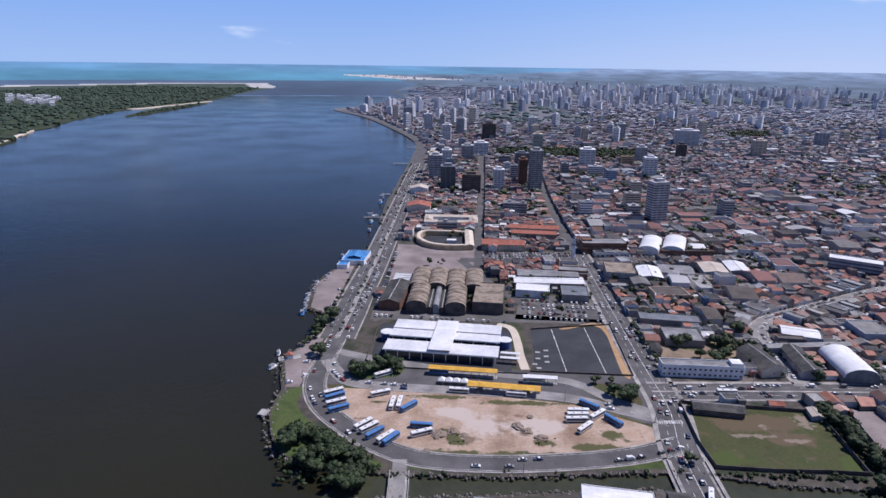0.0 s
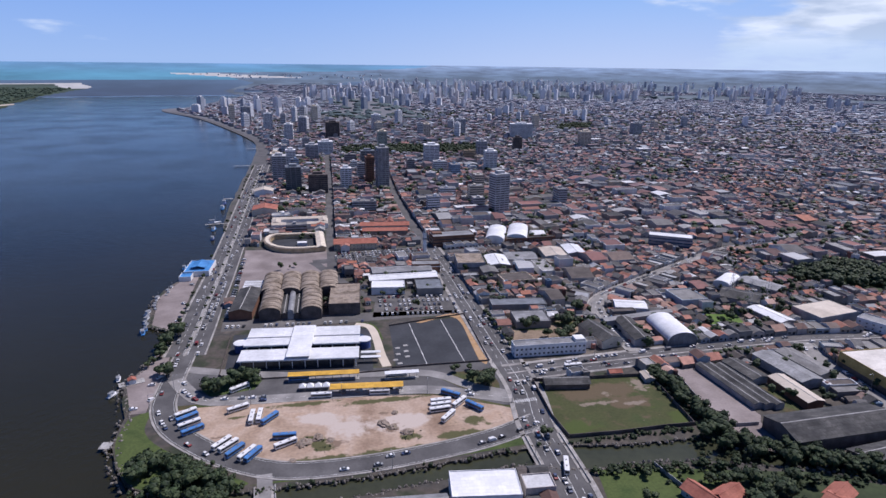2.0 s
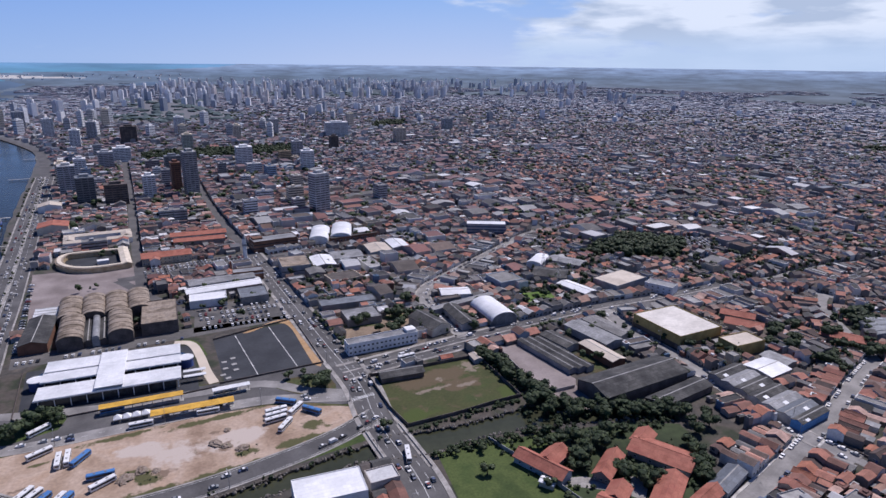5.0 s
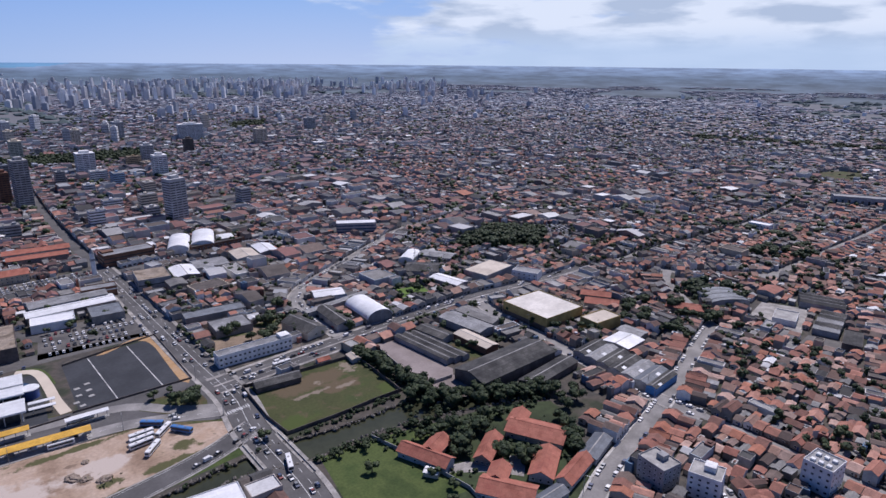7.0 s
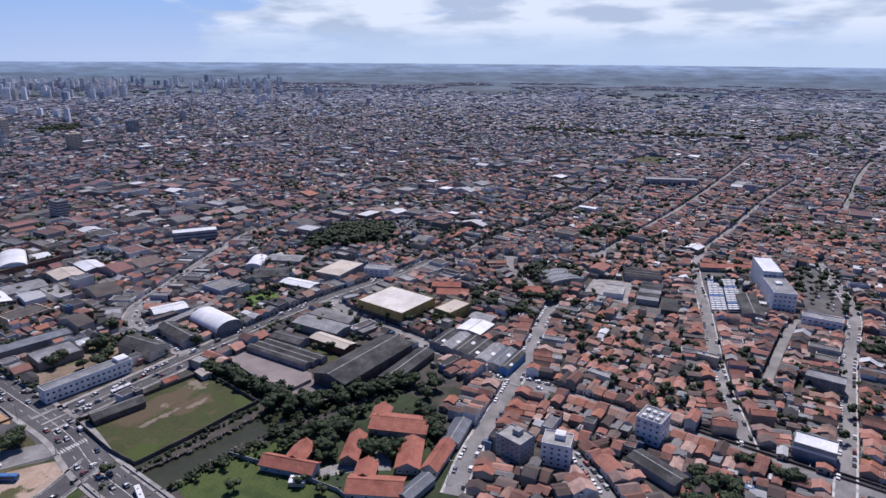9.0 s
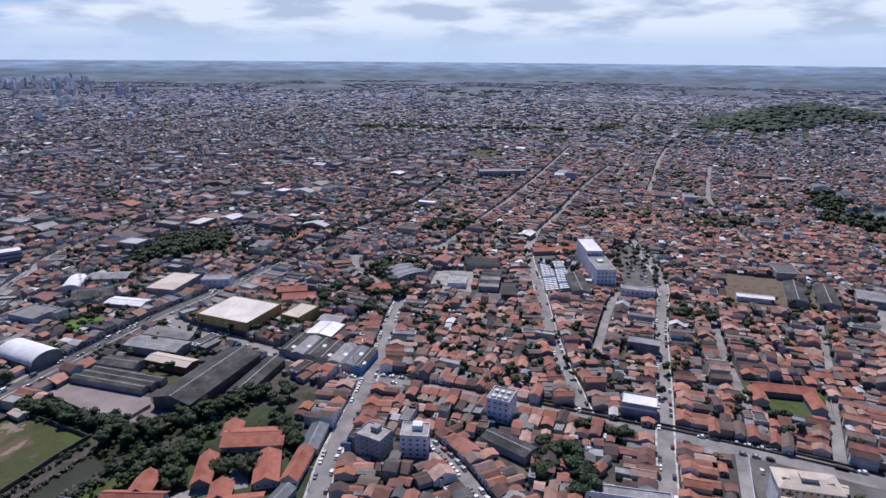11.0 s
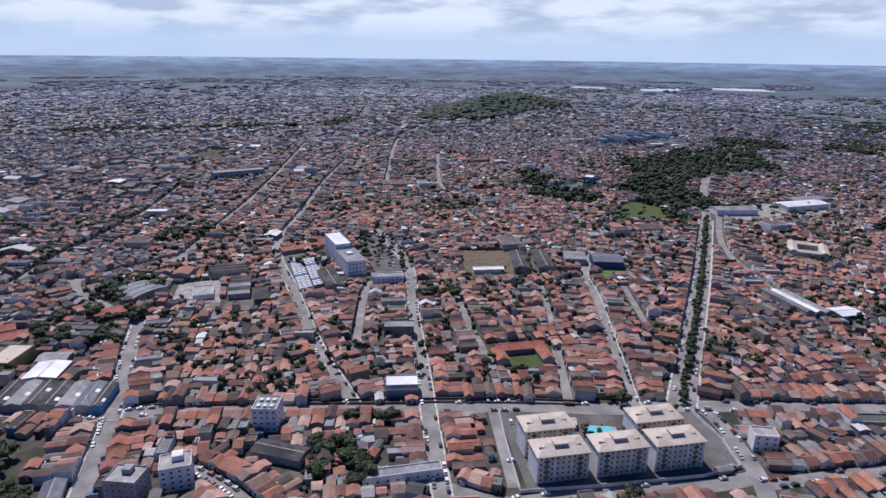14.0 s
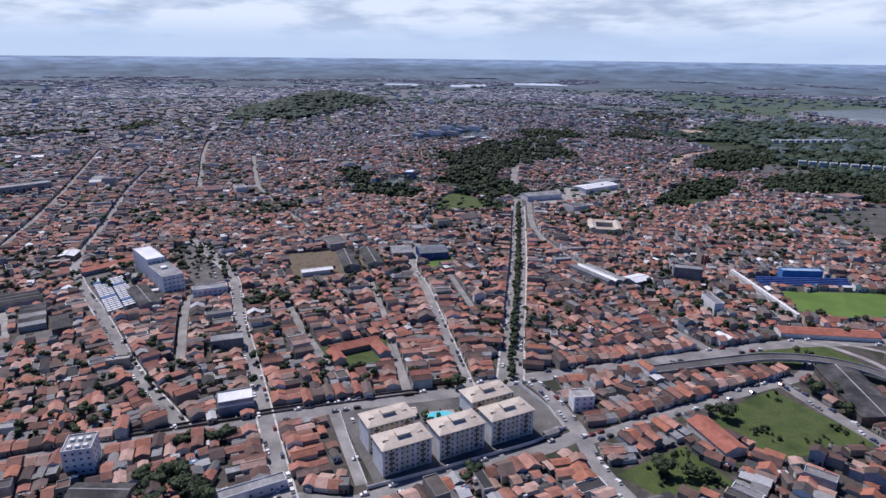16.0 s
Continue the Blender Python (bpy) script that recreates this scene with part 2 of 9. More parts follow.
    "blueglass": material("blue_glass", [(0.035, 0.070, 0.13), (0.05, 0.09, 0.16)], 0.12, scale=0.3, grain=1.0, stain=0.2),
    "concrete": material("concrete", [(0.30, 0.29, 0.28), (0.38, 0.37, 0.355)], 0.9, scale=0.2, grain=1.0, stain=0.2),
    "rock": material("bank_rocks", [(0.14, 0.125, 0.11), (0.22, 0.20, 0.175)], 0.95, vary="island", scale=0.3, grain=1.5, stain=0.3),
    "carpaint": material("car_paint", [(0.62, 0.62, 0.63), (0.36, 0.37, 0.38), (0.03, 0.03, 0.033), (0.70, 0.70, 0.70), (0.12, 0.12, 0.13), (0.66, 0.66, 0.67), (0.20, 0.03, 0.03), (0.05, 0.07, 0.14), (0.55, 0.55, 0.56), (0.70, 0.70, 0.71), (0.20, 0.21, 0.22)], 0.5, vary="object", stain=0.03),
    "carpaints": material("car_paints", [(0.62, 0.62, 0.63), (0.36, 0.37, 0.38), (0.03, 0.03, 0.033), (0.70, 0.70, 0.70), (0.12, 0.12, 0.13), (0.66, 0.66, 0.67), (0.20, 0.03, 0.03), (0.05, 0.07, 0.14), (0.55, 0.55, 0.56), (0.70, 0.70, 0.71), (0.20, 0.21, 0.22)], 0.5, vary="island", stain=0.03),
    "buswhite": material("white_bus_paint", [(0.68, 0.68, 0.68), (0.74, 0.74, 0.74)], 0.4, stain=0.08),
    "busblue": material("blue_bus_paint", [(0.06, 0.17, 0.40), (0.08, 0.21, 0.46)], 0.4, stain=0.08),
    "tyre": material("tyre_rubber", [(0.02, 0.02, 0.02)], 0.9),
    "metal": material("galvanised_steel", [(0.35, 0.36, 0.37), (0.42, 0.43, 0.44)], 0.5, metal=0.6, stain=0.15),
    "pool": material("pool_water", [(0.10, 0.50, 0.58), (0.13, 0.56, 0.62)], 0.08, stain=0.05),
    "tent": material("white_tent_cloth", [(0.72, 0.72, 0.72)], 0.7, stain=0.08),
    "towergrey": material("pale_grey_render", [(0.40, 0.40, 0.41), (0.48, 0.48, 0.49)], 0.8, scale=0.1, grain=0.6, stain=0.15),
    "towers": material("far_tower_render", [(0.78, 0.78, 0.80), (0.55, 0.55, 0.58), (0.80, 0.79, 0.79), (0.42, 0.43, 0.47), (0.66, 0.60, 0.57), (0.82, 0.82, 0.83), (0.72, 0.73, 0.76), (0.34, 0.37, 0.43)], 0.8, vary="island", scale=0.02, grain=0.25, stain=0.2),
    # farwalls, farroofs and rimroofs have distance haze painted into their colours
    "farwalls": material("hazed_far_walls", [(0.42, 0.405, 0.40), (0.28, 0.265, 0.262), (0.35, 0.315, 0.30), (0.20, 0.192, 0.19), (0.60, 0.59, 0.58)], 0.9, vary="island", scale=0.05, grain=0.3, stain=0.15),
    "farroofs": material("hazed_far_roofs", [(0.160, 0.098, 0.106), (0.122, 0.078, 0.088), (0.088, 0.102, 0.124), (0.178, 0.108, 0.112), (0.078, 0.086, 0.104), (0.126, 0.144, 0.174), (0.138, 0.086, 0.094), (0.068, 0.080, 0.098), (0.205, 0.130, 0.130), (0.31, 0.335, 0.375)], 0.7, vary="island", scale=0.05, grain=0.3, stain=0.2),
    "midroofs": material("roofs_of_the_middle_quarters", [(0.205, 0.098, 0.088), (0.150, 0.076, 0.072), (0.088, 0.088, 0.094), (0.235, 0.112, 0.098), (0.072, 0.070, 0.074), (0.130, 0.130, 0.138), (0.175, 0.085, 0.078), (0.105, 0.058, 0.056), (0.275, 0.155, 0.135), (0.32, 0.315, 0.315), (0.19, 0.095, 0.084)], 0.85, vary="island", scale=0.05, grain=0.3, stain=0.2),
    "rimroofs": material("hazed_rim_roofs", [(0.225, 0.215, 0.262), (0.195, 0.208, 0.255), (0.20, 0.232, 0.285), (0.25, 0.225, 0.262), (0.165, 0.192, 0.235), (0.46, 0.49, 0.54)], 0.9, vary="island", scale=0.05, grain=0.3, stain=0.15),
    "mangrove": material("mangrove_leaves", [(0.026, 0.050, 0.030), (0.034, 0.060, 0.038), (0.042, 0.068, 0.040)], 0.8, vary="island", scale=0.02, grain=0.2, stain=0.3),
    # leaf colour of the far woods, with haze painted in as paler blue-green
    "farwood": material("haze_tinted_woods", [(0.072, 0.104, 0.112), (0.080, 0.114, 0.122), (0.064, 0.094, 0.102)], 0.9, vary="island", scale=0.02, grain=0.2, stain=0.2),
    "clutter": material("sheds_and_tanks", [(0.05, 0.05, 0.053), (0.24, 0.235, 0.23), (0.58, 0.58, 0.58), (0.16, 0.08, 0.065), (0.10, 0.10, 0.105), (0.40, 0.39, 0.385), (0.28, 0.12, 0.09), (0.10, 0.17, 0.26), (0.18, 0.17, 0.165), (0.13, 0.065, 0.055)], 0.85, vary="island", scale=0.3, grain=1.5, stain=0.2),
    "woodfloor": material("dark_wood_floor", [(0.026, 0.040, 0.016), (0.040, 0.056, 0.022), (0.032, 0.050, 0.020)], 0.95, scale=0.03, grain=0.3, stain=0.35),
    "marsh": material("marsh_grass", [(0.060, 0.092, 0.062), (0.078, 0.110, 0.072), (0.050, 0.080, 0.060)], 0.95, scale=0.006, grain=0.05, stain=0.25),
    "farsand": material("distant_shore_sand", [(0.42, 0.42, 0.42), (0.50, 0.49, 0.47)], 0.95, scale=0.01, grain=0.1, stain=0.1),
}


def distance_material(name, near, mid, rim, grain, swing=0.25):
    """Land or sea of the backdrop: it rises towards the rim, and haze is painted in as paler colour with that height.
    """
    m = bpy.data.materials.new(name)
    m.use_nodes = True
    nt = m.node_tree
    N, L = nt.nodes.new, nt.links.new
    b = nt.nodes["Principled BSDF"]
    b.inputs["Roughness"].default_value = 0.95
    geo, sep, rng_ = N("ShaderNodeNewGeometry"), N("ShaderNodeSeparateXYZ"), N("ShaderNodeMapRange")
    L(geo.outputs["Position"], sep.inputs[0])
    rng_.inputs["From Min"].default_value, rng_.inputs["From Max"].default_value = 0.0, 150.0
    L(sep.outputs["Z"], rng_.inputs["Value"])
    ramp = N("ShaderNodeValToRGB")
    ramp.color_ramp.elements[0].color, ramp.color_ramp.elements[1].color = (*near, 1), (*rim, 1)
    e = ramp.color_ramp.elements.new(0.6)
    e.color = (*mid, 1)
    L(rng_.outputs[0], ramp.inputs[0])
    stretch, ns = N("ShaderNodeMapping"), N("ShaderNodeTexNoise")
    stretch.inputs["Scale"].default_value = (1.0, 1.0, 9.0)
    L(geo.outputs["Position"], stretch.inputs[0])
    L(stretch.outputs[0], ns.inputs["Vector"])
    ns.inputs["Scale"].default_value, ns.inputs["Detail"].default_value, ns.inputs["Roughness"].default_value = grain, 8.0, 0.62
    amp = N("ShaderNodeMapRange")
    amp.inputs["From Min"].default_value, amp.inputs["From Max"].default_value = 0.36, 0.64
    amp.inputs["To Min"].default_value, amp.inputs["To Max"].default_value = 1 - swing, 1 + swing
    L(ns.outputs["Fac"], amp.inputs["Value"])
    mul = N("ShaderNodeVectorMath")
    mul.operation = "SCALE"
    L(ramp.outputs[0], mul.inputs[0])
    L(amp.outputs[0], mul.inputs["Scale"])
    L(mul.outputs[0], b.inputs["Base Color"])
    return m


def spotted(name, base, coats, rough=0.95, grain=0.6):
    """Ground of one base colour, with worn or grown coats over it: each a pair of colours, a noise size, a threshold and places (x, y, rx, ry) where it lies thickest."""
    m = material(name, base, rough, scale=0.05, grain=grain, stain=0.24)
    nt = m.node_tree
    N, L = nt.nodes.new, nt.links.new
    b = nt.nodes["Principled BSDF"]
    col = b.inputs["Base Color"].links[0].from_socket
    geo = N("ShaderNodeNewGeometry")
    for c0, c1, size, limit, spots in coats:
        ns, fine = N("ShaderNodeTexNoise"), N("ShaderNodeTexNoise")
        ns.inputs["Scale"].default_value, ns.inputs["Detail"].default_value, ns.inputs["Roughness"].default_value = size, 6.0, 0.65
        fine.inputs["Scale"].default_value, fine.inputs["Detail"].default_value = grain * 2.5, 3.0
        L(geo.outputs["Position"], ns.inputs["Vector"])
        L(geo.outputs["Position"], fine.inputs["Vector"])
        total = ns.outputs["Fac"]
        for x, y, rx, ry in spots:
            mp, ln, rg, ad = N("ShaderNodeMapping"), N("ShaderNodeVectorMath"), N("ShaderNodeMapRange"), N("ShaderNodeMath")
            mp.vector_type = "TEXTURE"
            mp.inputs["Location"].default_value, mp.inputs["Scale"].default_value = (x, y, 0), (rx, ry, 1)
            ln.operation, ad.operation = "LENGTH", "ADD"
            L(geo.outputs["Position"], mp.inputs["Vector"])
            L(mp.outputs[0], ln.inputs[0])
            rg.inputs["From Min"].default_value, rg.inputs["From Max"].default_value = 1.0, 0.2
            rg.inputs["To Max"].default_value = 0.32
            L(ln.outputs["Value"], rg.inputs["Value"])
            L(total, ad.inputs[0])
            L(rg.outputs[0], ad.inputs[1])
            total = ad.outputs[0]
        edge, hue, mx = N("ShaderNodeMapRange"), N("ShaderNodeMix"), N("ShaderNodeMix")
        edge.inputs["From Min"].default_value, edge.inputs["From Max"].default_value = limit, limit + 0.10
        L(total, edge.inputs["Value"])
        hue.data_type = mx.data_type = "RGBA"
        hue.inputs["A"].default_value, hue.inputs["B"].default_value = (*c0, 1), (*c1, 1)
        L(fine.outputs["Fac"], hue.inputs["Factor"])
        L(edge.outputs[0], mx.inputs["Factor"])
        L(col, mx.inputs["A"])
        L(hue.outputs["Result"], mx.inputs["B"])
        col = mx.outputs["Result"]
    L(col, b.inputs["Base Color"])
    return m


M["yard"] = spotted("trodden_bus_yard", [(0.30, 0.205, 0.145), (0.38, 0.275, 0.20), (0.42, 0.32, 0.25), (0.34, 0.24, 0.17)], (
    ((0.42, 0.35, 0.30), (0.50, 0.43, 0.38), 0.05, 0.66, ((26, 297, 34, 18), (58, 298, 22, 12), (4, 310, 14, 9))),
    ((0.14, 0.098, 0.070), (0.24, 0.17, 0.125), 0.16, 0.70, ((42, 292, 9, 6), (46, 298, 6, 4), (11, 284, 13, 7), (-48, 302, 8, 3), (40, 308, 6, 3), (88, 303, 12, 5), (-38, 320, 8, 3))),
    ((0.045, 0.060, 0.018), (0.115, 0.098, 0.045), 0.12, 0.63, ((0, 290, 10, 8), (6, 282, 10, 6), (50, 283, 10, 7), (86, 290, 16, 8), (40, 271, 42, 6), (0, 272, 22, 5), (78, 279, 24, 6), (40, 322, 40, 4), (-4, 327, 30, 4), (-42, 320, 10, 3)))))
M["fieldgrass"] = spotted("field_grass", [(0.050, 0.062, 0.018), (0.062, 0.068, 0.022), (0.040, 0.056, 0.015)], (
    ((0.085, 0.064, 0.034), (0.125, 0.092, 0.056), 0.07, 0.58, ((168, 305, 34, 14), (180, 290, 22, 8))),
    ((0.17, 0.135, 0.10), (0.25, 0.205, 0.16), 0.22, 0.66, ((196, 308, 9, 13), (162, 293, 22, 3.5), (184, 289, 14, 3.5), (172, 302, 5, 4))),
    ((0.040, 0.062, 0.012), (0.070, 0.090, 0.020), 0.08, 0.62, ((140, 272, 14, 12), (200, 270, 10, 12)))))


M["schoolground"] = spotted("weedy_school_ground", [(0.20, 0.150, 0.105), (0.28, 0.21, 0.15)], (
    ((0.045, 0.066, 0.016), (0.085, 0.098, 0.028), 0.09, 0.60, ((160, 402, 16, 9), (190, 404, 16, 8))),))


def haze_ground(m):
    """Paints haze into the ground colour: paler and bluer away from the centre."""
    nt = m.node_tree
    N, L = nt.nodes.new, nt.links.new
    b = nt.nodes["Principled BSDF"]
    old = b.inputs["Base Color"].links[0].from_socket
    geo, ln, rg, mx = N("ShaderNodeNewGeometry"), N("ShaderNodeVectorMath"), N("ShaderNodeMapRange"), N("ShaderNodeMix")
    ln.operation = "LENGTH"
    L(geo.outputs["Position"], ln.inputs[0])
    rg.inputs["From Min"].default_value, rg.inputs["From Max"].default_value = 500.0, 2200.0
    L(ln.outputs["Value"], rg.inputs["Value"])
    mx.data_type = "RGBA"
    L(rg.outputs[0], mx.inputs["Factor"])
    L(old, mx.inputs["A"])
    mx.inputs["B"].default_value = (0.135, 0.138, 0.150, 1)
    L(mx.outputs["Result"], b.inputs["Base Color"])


haze_ground(M["ground"])
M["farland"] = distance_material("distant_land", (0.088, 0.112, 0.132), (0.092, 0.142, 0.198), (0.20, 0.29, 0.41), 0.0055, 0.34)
# lake and river: the sky's reflection is painted into the colour
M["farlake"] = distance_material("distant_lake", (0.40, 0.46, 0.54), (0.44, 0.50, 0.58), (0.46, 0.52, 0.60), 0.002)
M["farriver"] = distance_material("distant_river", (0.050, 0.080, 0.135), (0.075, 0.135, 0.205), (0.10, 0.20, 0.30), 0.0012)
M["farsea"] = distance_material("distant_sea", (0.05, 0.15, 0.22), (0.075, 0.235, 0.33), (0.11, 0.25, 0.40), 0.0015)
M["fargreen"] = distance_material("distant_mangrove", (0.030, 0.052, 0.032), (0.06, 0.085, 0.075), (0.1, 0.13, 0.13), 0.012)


def water_material():
    m = bpy.data.materials.new("river_water")
    m.use_nodes = True
    nt = m.node_tree
    N, L = nt.nodes.new, nt.links.new
    b = nt.nodes["Principled BSDF"]
    geo = N("ShaderNodeNewGeometry")
    slow, rip, wind = N("ShaderNodeTexNoise"), N("ShaderNodeTexNoise"), N("ShaderNodeTexNoise")
    for n, s, d in ((slow, 0.0022, 5), (rip, 0.22, 5), (wind, 0.008, 4)):
        n.inputs["Scale"].default_value, n.inputs["Detail"].default_value = s, d
        L(geo.outputs["Position"], n.inputs["Vector"])
    ramp = N("ShaderNodeValToRGB")
    ramp.color_ramp.elements[0].position, ramp.color_ramp.elements[0].color = 0.35, (0.019, 0.019, 0.011, 1)
    ramp.color_ramp.elements[1].position, ramp.color_ramp.elements[1].color = 0.68, (0.032, 0.029, 0.016, 1)
    L(slow.outputs["Fac"], ramp.inputs[0])
    L(ramp.outputs[0], b.inputs["Base Color"])
    r = N("ShaderNodeMapRange")
    r.inputs["From Min"].default_value, r.inputs["From Max"].default_value = 0.35, 0.65
    r.inputs["To Min"].default_value, r.inputs["To Max"].default_value = 0.10, 0.20
    L(wind.outputs["Fac"], r.inputs["Value"])
    L(r.outputs[0], b.inputs["Roughness"])
    b.inputs["IOR"].default_value = 1.33
    b.inputs["Specular IOR Level"].default_value = 0.36
    bp = N("ShaderNodeBump")
    bp.inputs["Strength"].default_value, bp.inputs["Distance"].default_value = 0.5, 0.6
    L(rip.outputs["Fac"], bp.inputs["Height"])
    L(bp.outputs[0], b.inputs["Normal"])
    return m


M["water"] = water_material()
M["canal"] = material("canal_water", [(0.040, 0.044, 0.026), (0.055, 0.058, 0.034)], 0.15, scale=0.02, grain=0.3, stain=0.15, ior=1.33)


# ---- mesh helpers ----
def obj(name, verts, faces, mats, idx=None, parent=None, label=""):
    me = bpy.data.meshes.new(name)
    me.from_pydata([tuple(v) for v in verts], [], faces)
    for m in (mats if isinstance(mats, (list, tuple)) else [mats]):
        me.materials.append(M[m])
    if idx is not None:
        me.polygons.foreach_set("material_index", idx)
    ob = new(name, me)
    if parent is not None:
        ob.parent = parent
    if label:
        ob["label"] = label
    return ob


def part(name, bm, mat, parent, label=""):
    me = bpy.data.meshes.new(name)
    bm.to_mesh(me)
    bm.free()
    me.materials.append(M[mat])
    ob = new(name, me)
    ob.parent = parent
    if label:
        ob["label"] = label
    return ob


def thing(name, m, label, category, group="", kind=""):
    ob = new(name)
    ob.empty_display_size = 1.0
    ob.matrix_world = m
    return tagged(ob, label, category, group, kind)


def box(bm, x0, y0, z0, x1, y1, z1, bev=0.0):
    vs = [bm.verts.new(p) for p in ((x0, y0, z0), (x1, y0, z0), (x1, y1, z0), (x0, y1, z0), (x0, y0, z1), (x1, y0, z1), (x1, y1, z1), (x0, y1, z1))]
    fs = [bm.faces.new([vs[i] for i in f]) for f in ((3, 2, 1, 0), (4, 5, 6, 7), (0, 1, 5, 4), (1, 2, 6, 5), (2, 3, 7, 6), (3, 0, 4, 7))]
    if bev:
        es = list({e for f in fs for e in f.edges})
        bmesh.ops.bevel(bm, geom=es, offset=bev, segments=1, affect="EDGES")
    return bm


def boxes(*rows, bev=0.0):
    bm = bmesh.new()
    for r in rows:
        box(bm, *r, bev=bev)
    return bm


def prism(profile, y0, y1, axis="y"):
    """A closed profile in (x, z) drawn out along y (or a profile in (y, z) along x)."""
    bm = bmesh.new()
    n = len(profile)
    put = (lambda a, b, t: (a, t, b)) if axis == "y" else (lambda a, b, t: (t, a, b))
    A = [bm.verts.new(put(a, b, y0)) for a, b in profile]
    B = [bm.verts.new(put(a, b, y1)) for a, b in profile]
    bm.faces.new(A)
    bm.faces.new(B[::-1])
    for i in range(n):
        j = (i + 1) % n
        bm.faces.new((A[j], A[i], B[i], B[j]))
    bmesh.ops.recalc_face_normals(bm, faces=bm.faces)
    return bm


def cylinder(bm, x, y, z0, z1, r0, r1=None, n=8):
    r1 = r0 if r1 is None else r1
    a = [bm.verts.new((x + r0 * math.cos(6.2832 * i / n), y + r0 * math.sin(6.2832 * i / n), z0)) for i in range(n)]
    b = [bm.verts.new((x + r1 * math.cos(6.2832 * i / n), y + r1 * math.sin(6.2832 * i / n), z1)) for i in range(n)]
    bm.faces.new(a[::-1])
    bm.faces.new(b)
    for i in range(n):
        bm.faces.new((a[i], a[(i + 1) % n], b[(i + 1) % n], b[i]))
    return bm


def smooth_line(pts, step=6.0):
    """Catmull-Rom through the points of a plan line."""
    p = [np.array(q, float) for q in pts]
    p = [2 * p[0] - p[1]] + p + [2 * p[-1] - p[-2]]
    out = []
    for i in range(1, len(p) - 2):
        k = max(2, int(np.hypot(*(p[i + 1] - p[i])) / step))
        for s in range(k):
            t = s / k
            out.append(0.5 * (2 * p[i] + (p[i + 1] - p[i - 1]) * t + (2 * p[i - 1] - 5 * p[i] + 4 * p[i + 1] - p[i + 2]) * t * t + (3 * p[i] - p[i - 1] - 3 * p[i + 1] + p[i + 2]) * t ** 3))
    out.append(p[-2])
    return np.array(out)


def normals(line):
    d = np.gradient(line, axis=0)
    d /= np.maximum(1e-6, np.hypot(d[:, 0], d[:, 1]))[:, None]
    return np.stack([-d[:, 1], d[:, 0]], -1)


def ribbon(line, a, b, z0, z1=None):
    """Strip between the offsets a and b from a plan line; with z1 a solid strip with sides."""
    n = normals(line)
    A, B = line + n * a, line + n * b
    k = len(line)
    if z1 is None:
        v = [(*p, z0) for p in A] + [(*p, z0) for p in B]
        return v, [(i, i + 1, k + i + 1, k + i) if a > b else (k + i, k + i + 1, i + 1, i) for i in range(k - 1)]
    v = [(*p, z0) for p in A] + [(*p, z1) for p in A] + [(*p, z1) for p in B] + [(*p, z0) for p in B]
    f = []
    for i in range(k - 1):
        for s in range(3):
            f.append((s * k + i, s * k + i + 1, (s + 1) * k + i + 1, (s + 1) * k + i))
    f += [(0, k, 2 * k, 3 * k), (k - 1, 2 * k - 1, 3 * k - 1, 4 * k - 1)]
    return v, f


def far(x, y):
    """Beyond 3.6 km the land is drawn in towards a rim at eye height, so that it ends at the horizon. Returns x, y, z and the scale."""
    r = np.hypot(x, y)
    d = np.where(r > 3600, 3600 + 1250 * (1 - 3600 / np.maximum(r, 1)), r)
    s = d / np.maximum(r, 1)
    return x * s, y * s, EYE_Z * (1 - s), s


def inside(px, py, poly):
    px, py = np.asarray(px, float), np.asarray(py, float)
    c = np.zeros(px.shape, bool)
    n = len(poly)
    for i in range(n):
        x0, y0 = poly[i]
        x1, y1 = poly[i - 1]
        hit = ((y0 > py) != (y1 > py)) & (px < (x1 - x0) * (py - y0) / ((y1 - y0) or 1e-9) + x0)
        c ^= hit
    return c

# ---- ground, water and far land ----
COAST = [(-45, 256), (-70, 262), (-86, 272), (-98, 304), (-99, 332), (-108, 368), (-99, 403), (-89, 444), (-112, 460), (-118, 520), (-104, 568), (-80, 644), (-88, 762),
         (-89, 901), (-84, 1194), (-84, 1425), (-105, 1607), (-175, 1835), (-305, 2196), (-479, 2562), (-392, 2748), (-252, 3502)]
CANAL_N = [(-45, 256), (29, 254), (85, 259), (118, 260), (154, 253), (200, 250), (240, 226), (267, 204)]
CANAL_S = [(262, 198), (236, 214), (193, 230), (163, 236), (125, 238), (98, 247), (57, 244), (-15, 238), (-40, 236), (-110, 150), (-300, -400), (-2065, -2949)]
FAR_COAST = [(-252, 3502), (-398, 4053), (-295, 5410), (-627, 7013), (-1498, 8494), (-900, 9300), (600, 10500), (3000, 16000), (6000, 27000)]
ISLAND = [(-981, 1354), (-1055, 1539), (-1163, 1940), (-1215, 2352), (-1130, 2890), (-1180, 3401)]
FAR_ISLAND = [(-1180, 3401), (-1223, 4470), (-1539, 5293), (-2202, 4999), (-2915, 4123), (-2600, 2490)]


def rough_line(pts, amp=3.0, step=14.0):
    line = smooth_line(pts, step)
    out = []
    for x, y in line:
        out.append((x + amp * noise.noise((x * 0.03, y * 0.03, 1)), y + amp * noise.noise((x * 0.03, y * 0.03, 7))))
    return out


def arc(a0, a1, r=3600.0, n=60):
    return [(r * math_sin(a0 + (a1 - a0) * i / n), r * math_cos(a0 + (a1 - a0) * i / n)) for i in range(n + 1)]


